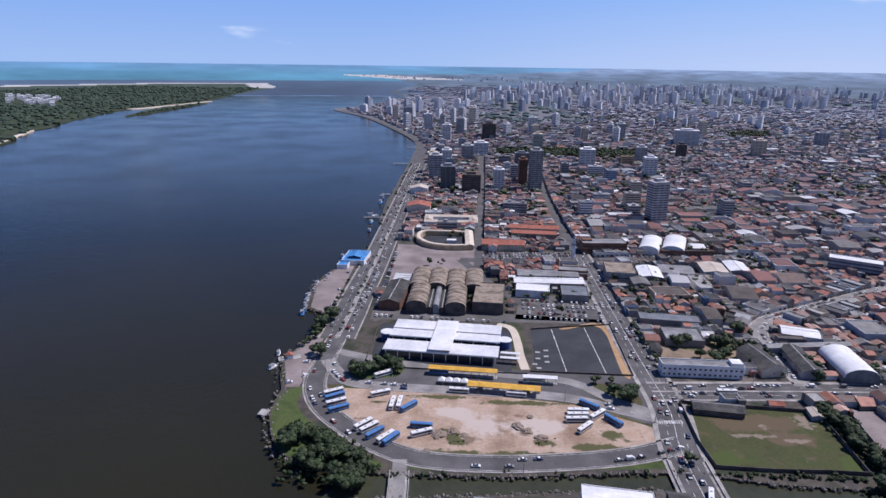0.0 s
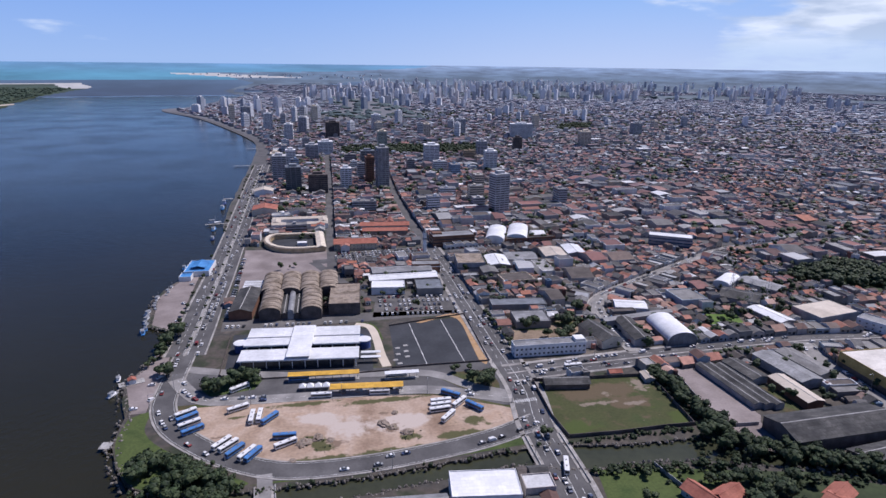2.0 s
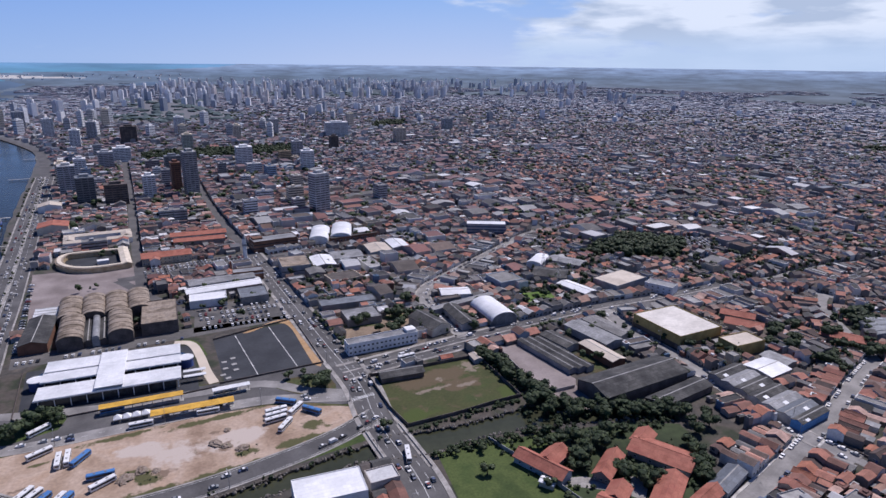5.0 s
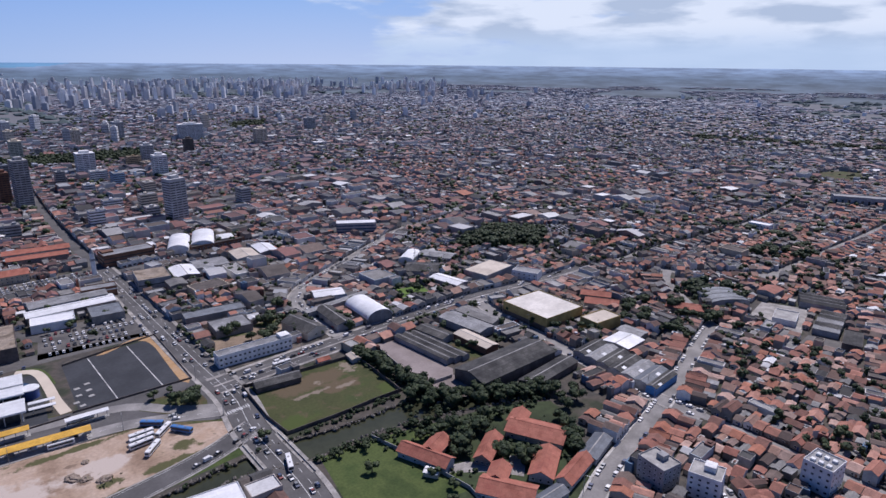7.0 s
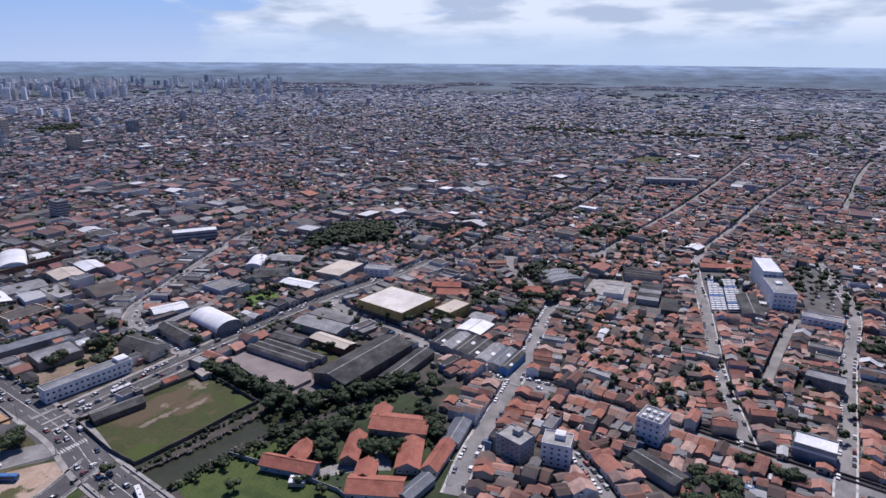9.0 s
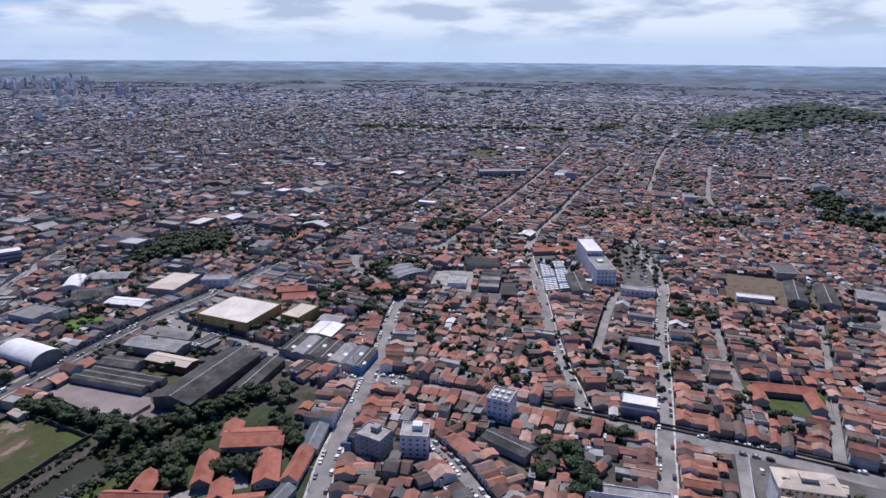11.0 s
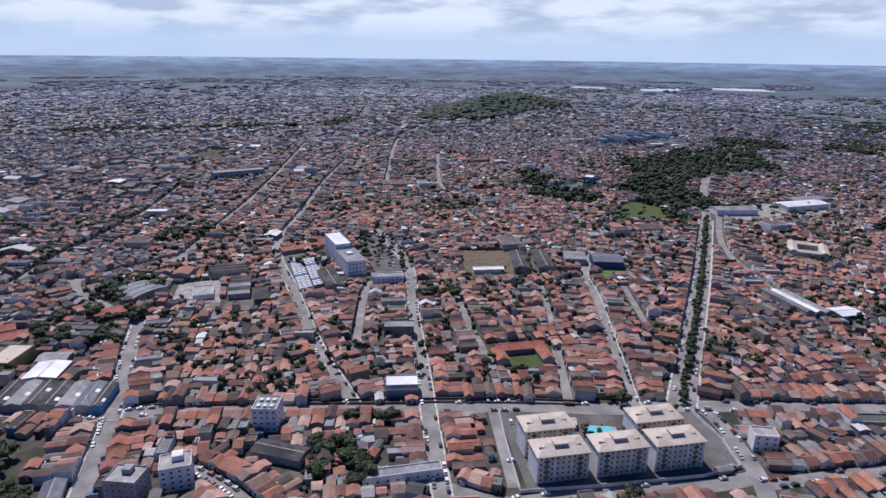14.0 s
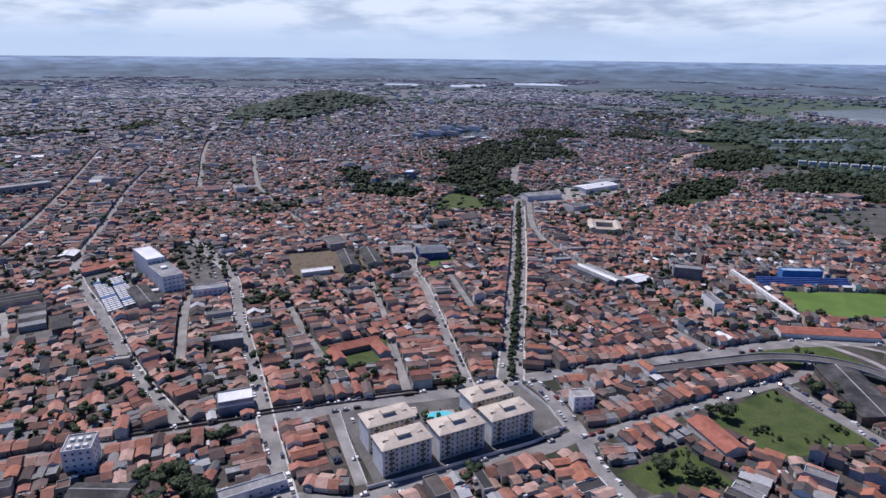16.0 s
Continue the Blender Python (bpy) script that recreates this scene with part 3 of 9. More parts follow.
def slab(name, poly, mat, top, bottom, label, kind="structure", category="ground"):
    """Flat land with an edge that goes down to the water."""
    bm = bmesh.new()
    vs = [bm.verts.new((x, y, top)) for x, y in poly]
    lo = [bm.verts.new((x, y, bottom)) for x, y in poly]
    es = [bm.edges.new((vs[i], vs[i - 1])) for i in range(len(vs))]
    bmesh.ops.triangle_fill(bm, edges=es, use_beauty=True, normal=(0, 0, 1))
    for i in range(len(vs)):
        bm.faces.new((vs[i - 1], vs[i], lo[i], lo[i - 1]))
    me = bpy.data.meshes.new(name)
    bm.to_mesh(me)
    bm.free()
    me.materials.append(M[mat])
    return tagged(new(name, me), label, category, kind=kind)


MAIN = rough_line(COAST, 2.5) + arc(-4.0, 215.0) + CANAL_S[::-1][0:] + CANAL_N[::-1][:-1]
slab("ground", MAIN, "ground", 0.0, -6.0, "dusty grey-brown city ground between houses and streets, haze painted in far out")
ISLE = rough_line(ISLAND, 25.0, 60) + arc(-19.2, -46.0, n=12) + [(-1900, 1700), (-1400, 1150)]
slab("ground_island", ISLE, "woodfloor", 0.0, -6.0, "low green island across the wide river")
slab("ground_islet", rough_line([(-1077, 2085), (-1062, 2250), (-1075, 2500), (-1062, 2760), (-1100, 2800), (-1120, 2500), (-1105, 2200), (-1077, 2085)], 6, 40), "woodfloor", 0.3, -6.0, "small mangrove islet off the far bank")

# one sheet of water under all the land's edges
wv, wf = [], []
RINGS = [0, 150, 400, 900, 1800, 3640]
for r in RINGS:
    wv += [(r * math_sin(a), r * math_cos(a), -1.6) for a in range(0, 360, 6)]
for k in range(len(RINGS) - 1):
    for i in range(60):
        j = (i + 1) % 60
        wf.append((k * 60 + i, (k + 1) * 60 + i, (k + 1) * 60 + j, k * 60 + j))
tagged(obj("water", wv, wf, "water"), "dark brown-green river water turning blue far out", "water", kind="structure")


LAKES = [[(3640, -1420), (3900, -1540), (3960, -1800), (3740, -1730), (3600, -1580)], [(3924, -1090), (4150, -1180), (4060, -1340), (3800, -1290)], [(3846, -1956), (4120, -2060), (3960, -2350), (3640, -2250)]]


def far_rim():
    """The land and sea beyond 3.6 km, out to the horizon."""
    az = np.concatenate([np.arange(-46, 160, 0.2), np.arange(160, 314.01, 4)])
    D = 1 / np.linspace(1 / 3600, 1 / 24500, 44)
    A, R = np.meshgrid(np.radians(az), D)
    X, Y = R * np.sin(A), R * np.cos(A)
    x, y, z, s = far(X, Y)
    ridge = np.where(R > 9000, 1, 0) * np.vectorize(lambda a, r: 0.5 + 0.5 * noise.noise((a * 7, r * 0.0003, 3)))(A, R) * 2
    lift = np.where((az[None, :] > 12) & (az[None, :] < 160), ridge * (1 - s), 0)
    z = np.where(R < 3601, -0.02, z + lift)
    n, m = A.shape
    verts = np.stack([x, y, z], -1).reshape(-1, 3)
    cx = (X[:-1, :-1] + X[1:, 1:]) / 2
    cy = (Y[:-1, :-1] + Y[1:, 1:]) / 2
    main = FAR_COAST + [(30000, 27000), (30000, -30000), (-14000, -30000), (-2065, -2949), (-1000, 0)]
    isl = FAR_ISLAND + [(-2000, 2000), (-1300, 2000)]
    land, island = inside(cx, cy, main), inside(cx, cy, isl)
    cr = np.hypot(cx, cy)
    # a lagoon inlet behind the city, and a lake and a bay to the west
    inlet = inside(cx, cy, [(-330, 3900), (250, 4100), (700, 5600), (500, 5700), (100, 4700), (-350, 4400)])
    lake = inside(cx, cy, LAKES[0]) | inside(cx, cy, LAKES[1]) | inside(cx, cy, LAKES[2])
    idx = np.where(land | island, 0, 2)
    idx[island] = 4
    idx[land & inlet] = 3
    idx[lake] = 5
    # sandy strands along the sea's edge
    for a, b in zip(FAR_ISLAND[1:4], FAR_ISLAND[2:5]):
        a, b = np.array(a, float), np.array(b, float)
        t = np.clip(((cx - a[0]) * (b - a)[0] + (cy - a[1]) * (b - a)[1]) / ((b - a) @ (b - a)), 0, 1)
        dd = np.hypot(cx - a[0] - t * (b - a)[0], cy - a[1] - t * (b - a)[1])
        idx[(dd < 170) & island] = 1
    idx[land & (cy > 6800) & (cy < 9400) & (cx < 300) & (np.abs(cx + 1500 - (8500 - cy) * 0.6) < 700)] = 1
    # open river mouth before the sea
    idx[(idx == 2) & (cr < 6200)] = 3
    faces = [(i * m + j, i * m + j + 1, (i + 1) * m + j + 1, (i + 1) * m + j) for i in range(n - 1) for j in range(m - 1)]
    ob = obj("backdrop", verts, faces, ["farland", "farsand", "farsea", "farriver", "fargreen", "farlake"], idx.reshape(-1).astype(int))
    return tagged(ob, "blue-green distance of land and turquoise sea with painted haze", "distance", kind="structure")


far_rim()

# ---- plan: which ground is taken ----
GX0, GY0, RES = -200, -1000, 1.0
TAKEN = np.zeros((2000, 2700), bool)


def cells(px, py):
    return np.clip(((np.asarray(px) - GX0) / RES).astype(int), 0, TAKEN.shape[0] - 1), np.clip(((np.asarray(py) - GY0) / RES).astype(int), 0, TAKEN.shape[1] - 1)


def take_poly(poly):
    p = np.array(poly)
    xs = np.arange(p[:, 0].min(), p[:, 0].max() + RES, RES)
    ys = np.arange(p[:, 1].min(), p[:, 1].max() + RES, RES)
    X, Y = np.meshgrid(xs, ys)
    k = inside(X, Y, poly)
    i, j = cells(X[k], Y[k])
    TAKEN[i, j] = True


def corners(cx, cy, w, d, ang, grow=0.0):
    c, s = math.cos(radians(ang)), math.sin(radians(ang))
    w, d = w / 2 + grow, d / 2 + grow
    return [(cx + c * a - s * b, cy + s * a + c * b) for a, b in ((-w, -d), (w, -d), (w, d), (-w, d))]


def take_rect(cx, cy, w, d, ang=0.0, grow=1.0):
    take_poly(corners(cx, cy, w, d, ang, grow))


def take_line(line, half):
    fine = np.concatenate([np.linspace(line[i], line[i + 1], max(2, int(2 * np.hypot(*(line[i + 1] - line[i])))), endpoint=False) for i in range(len(line) - 1)])
    n = normals(fine)
    for o in np.arange(-half, half + 0.1, 0.5):
        q = fine + n * o
        i, j = cells(q[:, 0], q[:, 1])
        TAKEN[i, j] = True


gx = GX0 + (np.arange(TAKEN.shape[0]) + 0.5) * RES
gy = GY0 + (np.arange(TAKEN.shape[1]) + 0.5) * RES
TAKEN |= ~inside(gx[:, None] + 0 * gy[None, :], gy[None, :] + 0 * gx[:, None], MAIN)
TAKEN |= (np.hypot(gx[:, None], gy[None, :]) < 120)

# ---- roads ----
ROADS = {
    "riverside_loop_road": (12, "asphalt", [(122, 284), (96, 274), (67, 268), (24, 264), (-14, 267), (-40, 281), (-61, 301), (-74, 319), (-81, 341), (-81, 365), (-79, 404)]),
    "riverside_avenue": (24, "asphalt", [(-79, 404), (-77, 452), (-76, 499), (-73, 580), (-70, 738), (-67, 938), (-62, 1204)]),
    "riverside_avenue_far": (15, "asphalt", [(-62, 1204), (-72, 1425), (-90, 1560), (-155, 1790), (-285, 2168), (-430, 2477)]),
    "terminal_front_road": (9, "street", [(-79, 372), (-68, 352), (-58, 342), (-35, 338), (4, 335), (64, 330), (95, 318), (122, 305)]),
    "terminal_back_road": (8, "street", [(-74, 384), (-45, 373), (-2, 361), (32, 356), (75, 348), (95, 328), (118, 312)]),
    "bridge_road": (7, "street", [(-23, 266), (-22, 236), (-24, 200)]),
    "canal_avenue": (17, "asphalt", [(110, 190), (116, 224), (119, 279), (126, 320), (127, 384), (129, 471), (131, 561), (131, 620)]),
    "canal_avenue_far": (11, "asphalt", [(131, 620), (132, 756), (137, 896), (153, 1120), (185, 1500), (230, 2000)]),
    "downtown_street": (9, "asphalt", [(22, 540), (27, 575), (34, 726), (47, 970), (68, 1438), (86, 1964), (110, 2600)]),
    "market_street": (14, "asphalt", [(10, 592), (142, 600), (207, 608), (308, 616), (410, 596), (460, 570)]),
    "cross_avenue": (18, "asphalt", [(122, 338), (197, 341), (256, 342), (337, 342), (376, 338), (417, 333), (477, 330)]),
    "cross_avenue_far": (10, "street", [(477, 330), (537, 322), (575, 323), (619, 319), (666, 311), (741, 306), (812, 304), (950, 312)]),
    "viaduct_road": (11, "street", [(219, 348), (222, 389), (226, 426), (243, 450), (280, 472), (369, 520), (436, 554), (506, 564), (560, 567), (610, 570)]),
    "works_road": (10, "street", [(344, 340), (333, 306), (325, 248), (318, 200), (312, 160), (314, 130)]),
    "channel_lane": (6.5, "street", [(314, 130), (314, 96), (312, 45), (310, 0), (309, -23)]),
    "channel_road": (12, "street", [(309, -23), (308, -75), (302, -127), (303, -170), (296, -245), (291, -311), (284, -377), (262, -450), (230, -560)]),
    "diagonal_street": (9, "street", [(200, 126), (232, 136), (266, 143), (325, 156), (409, 179), (440, 186)]),
    "yard_lane": (7, "street", [(262, 97), (247, 76), (225, 54), (205, 35)]),
    "hospital_street": (7.5, "street", [(316, 21), (389, 49), (496, 81), (629, 118), (787, 112), (985, 104), (1190, 84)]),
    "upper_cross_street": (8, "street", [(627, 120), (595, 201), (560, 240), (533, 275), (540, 322)]),
    "short_street": (6, "street", [(397, 24), (492, 22), (520, 17)]),
    "school_street": (8, "street", [(200, -25), (240, -24), (295, -22), (366, -20), (449, -17), (556, -16), (647, 5), (690, 19)]),
    "lane_one": (6, "street", [(352, -66), (424, -58), (496, -53)]),
    "lane_two": (5, "street", [(423, -121), (502, -130)]),
    "lane_three": (6, "street", [(306, -103), (379, -113)]),
    "lane_four": (6.5, "street", [(303, -140), (377, -153), (472, -170), (530, -177), (600, -206)]),
    "lane_five": (5, "street", [(415, -191), (500, -203)]),
    "boulevard": (15, "street", [(304, -168), (412, -226), (532, -290), (721, -387)]),
    "boulevard_far": (12, "street", [(721, -387), (900, -470), (1060, -560)]),
    "lane_six": (7, "street", [(285, -316), (358, -315), (465, -328), (602, -349), (763, -424)]),
    "corner_street": (9, "street", [(303, -176), (287, -181), (244, -178), (211, -170), (170, -170)]),
    "block_street": (8, "street", [(233, -178), (239, -233), (244, -301), (247, -346), (262, -370)]),
    "garage_street": (9, "street", [(246, -325), (216, -323), (150, -322)]),
    "apartment_street": (9, "street", [(258, 16), (240, -25), (228, -50), (230, -78), (232, -101), (234, -152), (240, -180)]),
    "apartment_lane": (6, "street", [(304, -58), (238, -58)]),
    "north_cross_street": (8, "street", [(574, 206), (713, 198), (947, 189), (1414, 191)]),
    "upper_lane": (7, "street", [(960, 10), (1120, 4), (1318, -1), (1682, -27)]),
    "middle_lane": (7, "street", [(690, -110), (820, -87), (970, -74), (1258, -90)]),
    "link_street": (8, "street", [(440, 186), (500, 255), (533, 275)]),
    "quay_street": (9, "asphalt", [(131, 470), (60, 478), (10, 592)]),
}
LINES = {}
for k, (name, (w, mat, pts)) in enumerate(ROADS.items()):
    line = smooth_line(pts, 5.0 if w > 8 else 8.0)
    LINES[name] = line
    take_line(line, w / 2 + 1.2)
    z = 0.05 + 0.006 * (k % 9)
    v, f = ribbon(line, -w / 2, w / 2, z)
    ob = tagged(obj(name, v, f, mat), "worn grey asphalt road" if mat == "asphalt" else "pale worn street of dusty paving", "road", kind="structure")

# raised pavements with kerbs along the main roads
for name, a, b in (("riverside_loop_road", 6.2, 7.3), ("riverside_loop_road", -6.2, -7.3), ("riverside_avenue", -12.2, -13.4), ("riverside_avenue", 12.2, 14.0), ("canal_avenue", 8.7, 11.5),
                   ("canal_avenue", -8.7, -11.5), ("cross_avenue", 9.2, 12.0), ("cross_avenue", -9.2, -11.5), ("school_street", 4.1, 5.2), ("school_street", -4.1, -5.2),
                   ("hospital_street", 3.9, 5.0), ("hospital_street", -3.9, -5.0), ("diagonal_street", 4.6, 6.0), ("diagonal_street", -4.6, -6.0), ("lane_four", 3.4, 4.4), ("lane_four", -3.4, -4.4),
                   ("boulevard", 7.6, 9.0), ("boulevard", -7.6, -9.0), ("boulevard", -2.4, 2.4), ("works_road", -5.2, -7.0), ("works_road", 5.2, 6.6), ("terminal_front_road", -4.6, -5.2), ("viaduct_road", 5.6, 7.0), ("viaduct_road", -5.6, -7.0)):
    v, f = ribbon(LINES[name], a, b, 0.0, 0.2)
    tagged(obj("pavement", v, f, "sidewalk" if name in ("school_street", "hospital_street", "lane_four", "diagonal_street", "boulevard") and abs(b) > 3 else "pavement"), "pale raised concrete pavement with a kerb", "pavement", kind="structure")
# median of the wide avenue
v, f = ribbon(LINES["riverside_avenue"], -1.0, 1.0, 0.0, 0.2)
tagged(obj("pavement", v, f, "pavement"), "narrow raised median of the riverside avenue", "pavement", kind="structure")
v, f = ribbon(LINES["cross_avenue"], -0.8, 0.8, 0.0, 0.25)
tagged(obj("pavement", v, f, "pavement"), "narrow raised concrete median", "pavement", kind="structure")


def dashes(line, off, width, length, gap, z):
    """White strokes along a plan line."""
    seg = np.concatenate([[0], np.cumsum(np.hypot(*np.diff(line, axis=0).T))])
    n = normals(line)
    v, f = [], []
    s = 2.0
    while s + length < seg[-1]:
        q = []
        for t in (s, s + length):
            p = np.array([np.interp(t, seg, line[:, 0]), np.interp(t, seg, line[:, 1])])
            m = np.array([np.interp(t, seg, n[:, 0]), np.interp(t, seg, n[:, 1])])
            q.append((p, m))
        k = len(v)
        for p, m in q:
            v += [(*(p + m * (off - width / 2)), z), (*(p + m * (off + width / 2)), z)]
        f.append((k + 1, k, k + 2, k + 3))
        s += length + gap
    return v, f


mv, mf = [], []
for name, rows in (("riverside_loop_road", [(5.4, 0.2, 9, 0.3), (-5.4, 0.2, 9, 0.3)]), ("riverside_avenue", [(6.2, 0.3, 4, 6), (-6.2, 0.3, 4, 6), (1.5, 0.3, 9, 0.3), (-1.5, 0.3, 9, 0.3)]),
                   ("canal_avenue", [(0, 0.35, 12, 0.3), (4.2, 0.25, 4, 6), (-4.2, 0.25, 4, 6)]), ("cross_avenue", [(4.6, 0.25, 4, 6), (-4.6, 0.25, 4, 6)]), ("viaduct_road", [(0, 0.3, 4, 6)]), ("terminal_front_road", [(0, 0.25, 3, 5)])):
    for off, wd, ln, gp in rows:
        v, f = dashes(LINES[name], off, wd, ln, gp, 0.13)
        k = len(mv)
        mv += v
        mf += [tuple(i + k for i in q) for q in f]
tagged(obj("lane_marking", mv, mf, "paint"), "worn white painted lane lines on the roads", "road marking", kind="stuff")


# ---- open ground ----
def patch(name, poly, mat, z, label, category="ground", soft=0.0):
    if soft:
        poly = rough_line(list(poly) + [poly[0]], soft, 5.0)[:-1]
    bm = bmesh.new()
    vs = [bm.verts.new((x, y, z)) for x, y in poly]
    es = [bm.edges.new((vs[i], vs[i - 1])) for i in range(len(vs))]
    bmesh.ops.triangle_fill(bm, edges=es, use_beauty=True, normal=(0, 0, 1))
    me = bpy.data.meshes.new(name)
    bm.to_mesh(me)
    bm.free()
    me.materials.append(M[mat])
    take_poly(poly)
    return tagged(new(name, me), label, category, kind="structure")


YARD = [(-73, 334), (-57, 335), (-16, 332), (62, 324), (88, 312), (110, 299), (114, 290), (97, 281), (68, 275), (24, 271), (-14, 274), (-36, 287), (-56, 305), (-69, 322)]
patch("ground_loop", [(-82, 372), (-60, 380), (120, 352), (122, 284), (96, 274), (24, 264), (-40, 281), (-78, 322)], "drygrass", 0.02, "dry grass verge round the bus yard")
patch("terminal_forecourt", [(-76, 377), (-60, 383), (-52, 372), (25, 365), (54, 361), (115, 357), (118, 338), (117, 300), (108, 303), (90, 315), (70, 324), (12, 328), (-17, 333), (-57, 339), (-74, 339)], "asphalt", 0.028, "wide worn asphalt forecourt round the bus shelters", "road")
patch("ground_yard", YARD, "yard", 0.035, "bare sandy bus yard with tyre marks", soft=1.5)
patch("ground_bank", [(-97, 330), (-87, 336), (-86, 318), (-79, 304), (-66, 290), (-46, 272), (-30, 261), (-44, 257), (-70, 263), (-85, 273), (-97, 304)], "grass", 0.03, "green grassy river bank", soft=1.0)
patch("ground_canal_bank", [(-30, 259), (24, 257), (85, 262), (117, 264), (118, 273), (96, 267), (67, 261), (24, 257.5), (-14, 260)], "grass", 0.03, "grassy canal bank")
patch("ground_quay", [(-97, 335), (-89, 335), (-88, 400), (-89, 440), (-92, 500), (-91, 570), (-103, 566), (-116, 520), (-110, 462), (-90, 446), (-99, 403), (-106, 368)], "plaza", 0.03, "dusty quay strip along the river")
patch("traffic_island", [(-62, 354), (-56, 365), (-33, 367), (-28, 360), (-32, 350), (-56, 346)], "grass", 0.06, "planted traffic island with trees")
patch("traffic_island_east", [(80, 339), (89, 347), (113, 345), (113, 326), (110, 317), (98, 315)], "drygrass", 0.06, "scrubby traffic island with a broad tree")
patch("terminal_yard", [(-52, 362), (40, 358), (46, 425), (-50, 432)], "darkpave", 0.03, "dark asphalt apron of the bus terminal")
patch("parking_field", [(55, 362), (115, 357), (119, 433), (60, 427)], "darkpave", 0.03, "empty dark asphalt field with white lines")
patch("parking_field_edge", [(110, 357.5), (115.5, 357), (118.5, 436), (84, 430), (84, 427), (112, 431)], "orangesand", 0.045, "strip of bare orange sand beside the asphalt", soft=0.8)
PATHL = smooth_line([(36, 435), (44, 431), (47.5, 422), (48.5, 404), (48.4, 382), (49.7, 363)], 3)
v, f = ribbon(PATHL, -3.4, 2.4, 0.06)
tagged(obj("path", v, f, "beach"), "pale winding sandy path beside the terminal", "path", kind="structure")
v, f = ribbon(PATHL[:12], 2.3, 4.0, 0.06)
tagged(obj("grass_strip", v, f, "grass"), "strip of grass along the sandy path", "grass", kind="structure")
patch("market_square", [(-56, 645), (27, 632), (22, 545), (-54, 520)], "plaza", 0.03, "wide pinkish paved market square")
patch("ground_sheds", [(-60, 440), (122, 438), (122, 446), (50, 455), (-60, 461)], "lot", 0.03, "grey parking strip before the market sheds")
patch("car_park", [(50, 445), (60, 500), (124, 490), (122, 441)], "lot", 0.03, "crowded grey car park")
patch("car_park_market", [(30, 584), (125, 592), (125, 625), (80, 622), (30, 614)], "lot", 0.03, "crowded grey market car park")
patch("walled_field", [(133, 324), (207, 318), (203, 261), (130, 264)], "fieldgrass", 0.03, "walled field of patchy dry grass", "field")
patch("parking_yard", [(229, 322), (243, 320), (246, 262), (241, 256), (239, 228), (226, 230), (219, 262), (224, 300)], "plaza", 0.03, "empty pinkish concrete yard", "yard")
patch("school_back_yard", [(140, 372), (144, 392), (150, 411), (202, 410), (197, 389), (186, 372)], "schoolground", 0.03, "sandy yard with weeds behind the school", "yard")
patch("garden_court", [(176, 190), (186, 186), (196, 172), (204, 176), (214, 170), (206, 166), (198, 160), (190, 172), (176, 183), (172, 186)], "pavement", 0.04, "pale concrete court between red-roofed houses", "yard")
patch("green_field", [(133, 236), (160, 232), (190, 224), (172, 170), (120, 180)], "grass", 0.03, "overgrown green field by the canal", "field")
patch("garden", [(160, 232), (236, 212), (262, 196), (255, 175), (215, 122), (165, 120), (150, 150), (172, 180)], "woodfloor", 0.025, "scrubby garden ground between red-roofed buildings", "garden")
patch("hospital_car_park", [(652, 36), (675, 12), (566, -20), (535, -6), (535, 14)], "lot", 0.03, "pale hospital car park with rows of small trees", "car park")
patch("bus_depot_yard", [(490, 88), (494, 52), (540, 58), (560, 62), (604, 88), (610, 110)], "lot", 0.035, "yard packed with parked white coaches", "yard")
patch("school_yard", [(518, -66), (606, -72), (604, -124), (530, -160), (520, -110)], "bareearth", 0.03, "bare earth school yard", "yard")
patch("small_pitch", [(518, -180), (540, -200), (547, -230), (524, -212)], "lawn", 0.04, "small bright grass pitch", "pitch")
patch("apartment_yard", [(306, -60), (302, -128), (300, -170), (246, -176), (236, -64)], "lot", 0.03, "paved court round the apartment blocks", "yard")
patch("block_yard", [(228, -246), (240, -312), (200, -318), (178, -318), (186, -262)], "grass", 0.03, "overgrown green vacant lot", "field")
patch("block_yard_south", [(204, -176), (212, -222), (178, -224), (184, -184)], "grass", 0.03, "small overgrown green lot", "field")
patch("ramp_green", [(285, -322), (280, -383), (272, -398), (228, -398), (240, -372), (258, -352), (268, -320)], "grass", 0.03, "grass between curving slip roads", "grass")
patch("football_pitch", [(366, -455), (320, -431), (290, -482), (262, -525), (318, -566), (332, -536)], "lawn", 0.03, "bright green football pitch", "pitch")
patch("oval_pitch", [(1225, 388), (1290, 378), (1310, 335), (1240, 312), (1195, 335)], "drygrass", 0.03, "distant green sports ground", "pitch", soft=8)
patch("ground_substation", [(425, 462), (514, 496), (560, 440), (500, 402)], "woodfloor", 0.02, "ground under a dark grove", "grove")
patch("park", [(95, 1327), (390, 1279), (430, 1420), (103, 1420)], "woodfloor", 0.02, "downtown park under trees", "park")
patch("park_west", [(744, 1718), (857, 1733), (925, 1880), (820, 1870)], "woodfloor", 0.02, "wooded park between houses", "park")
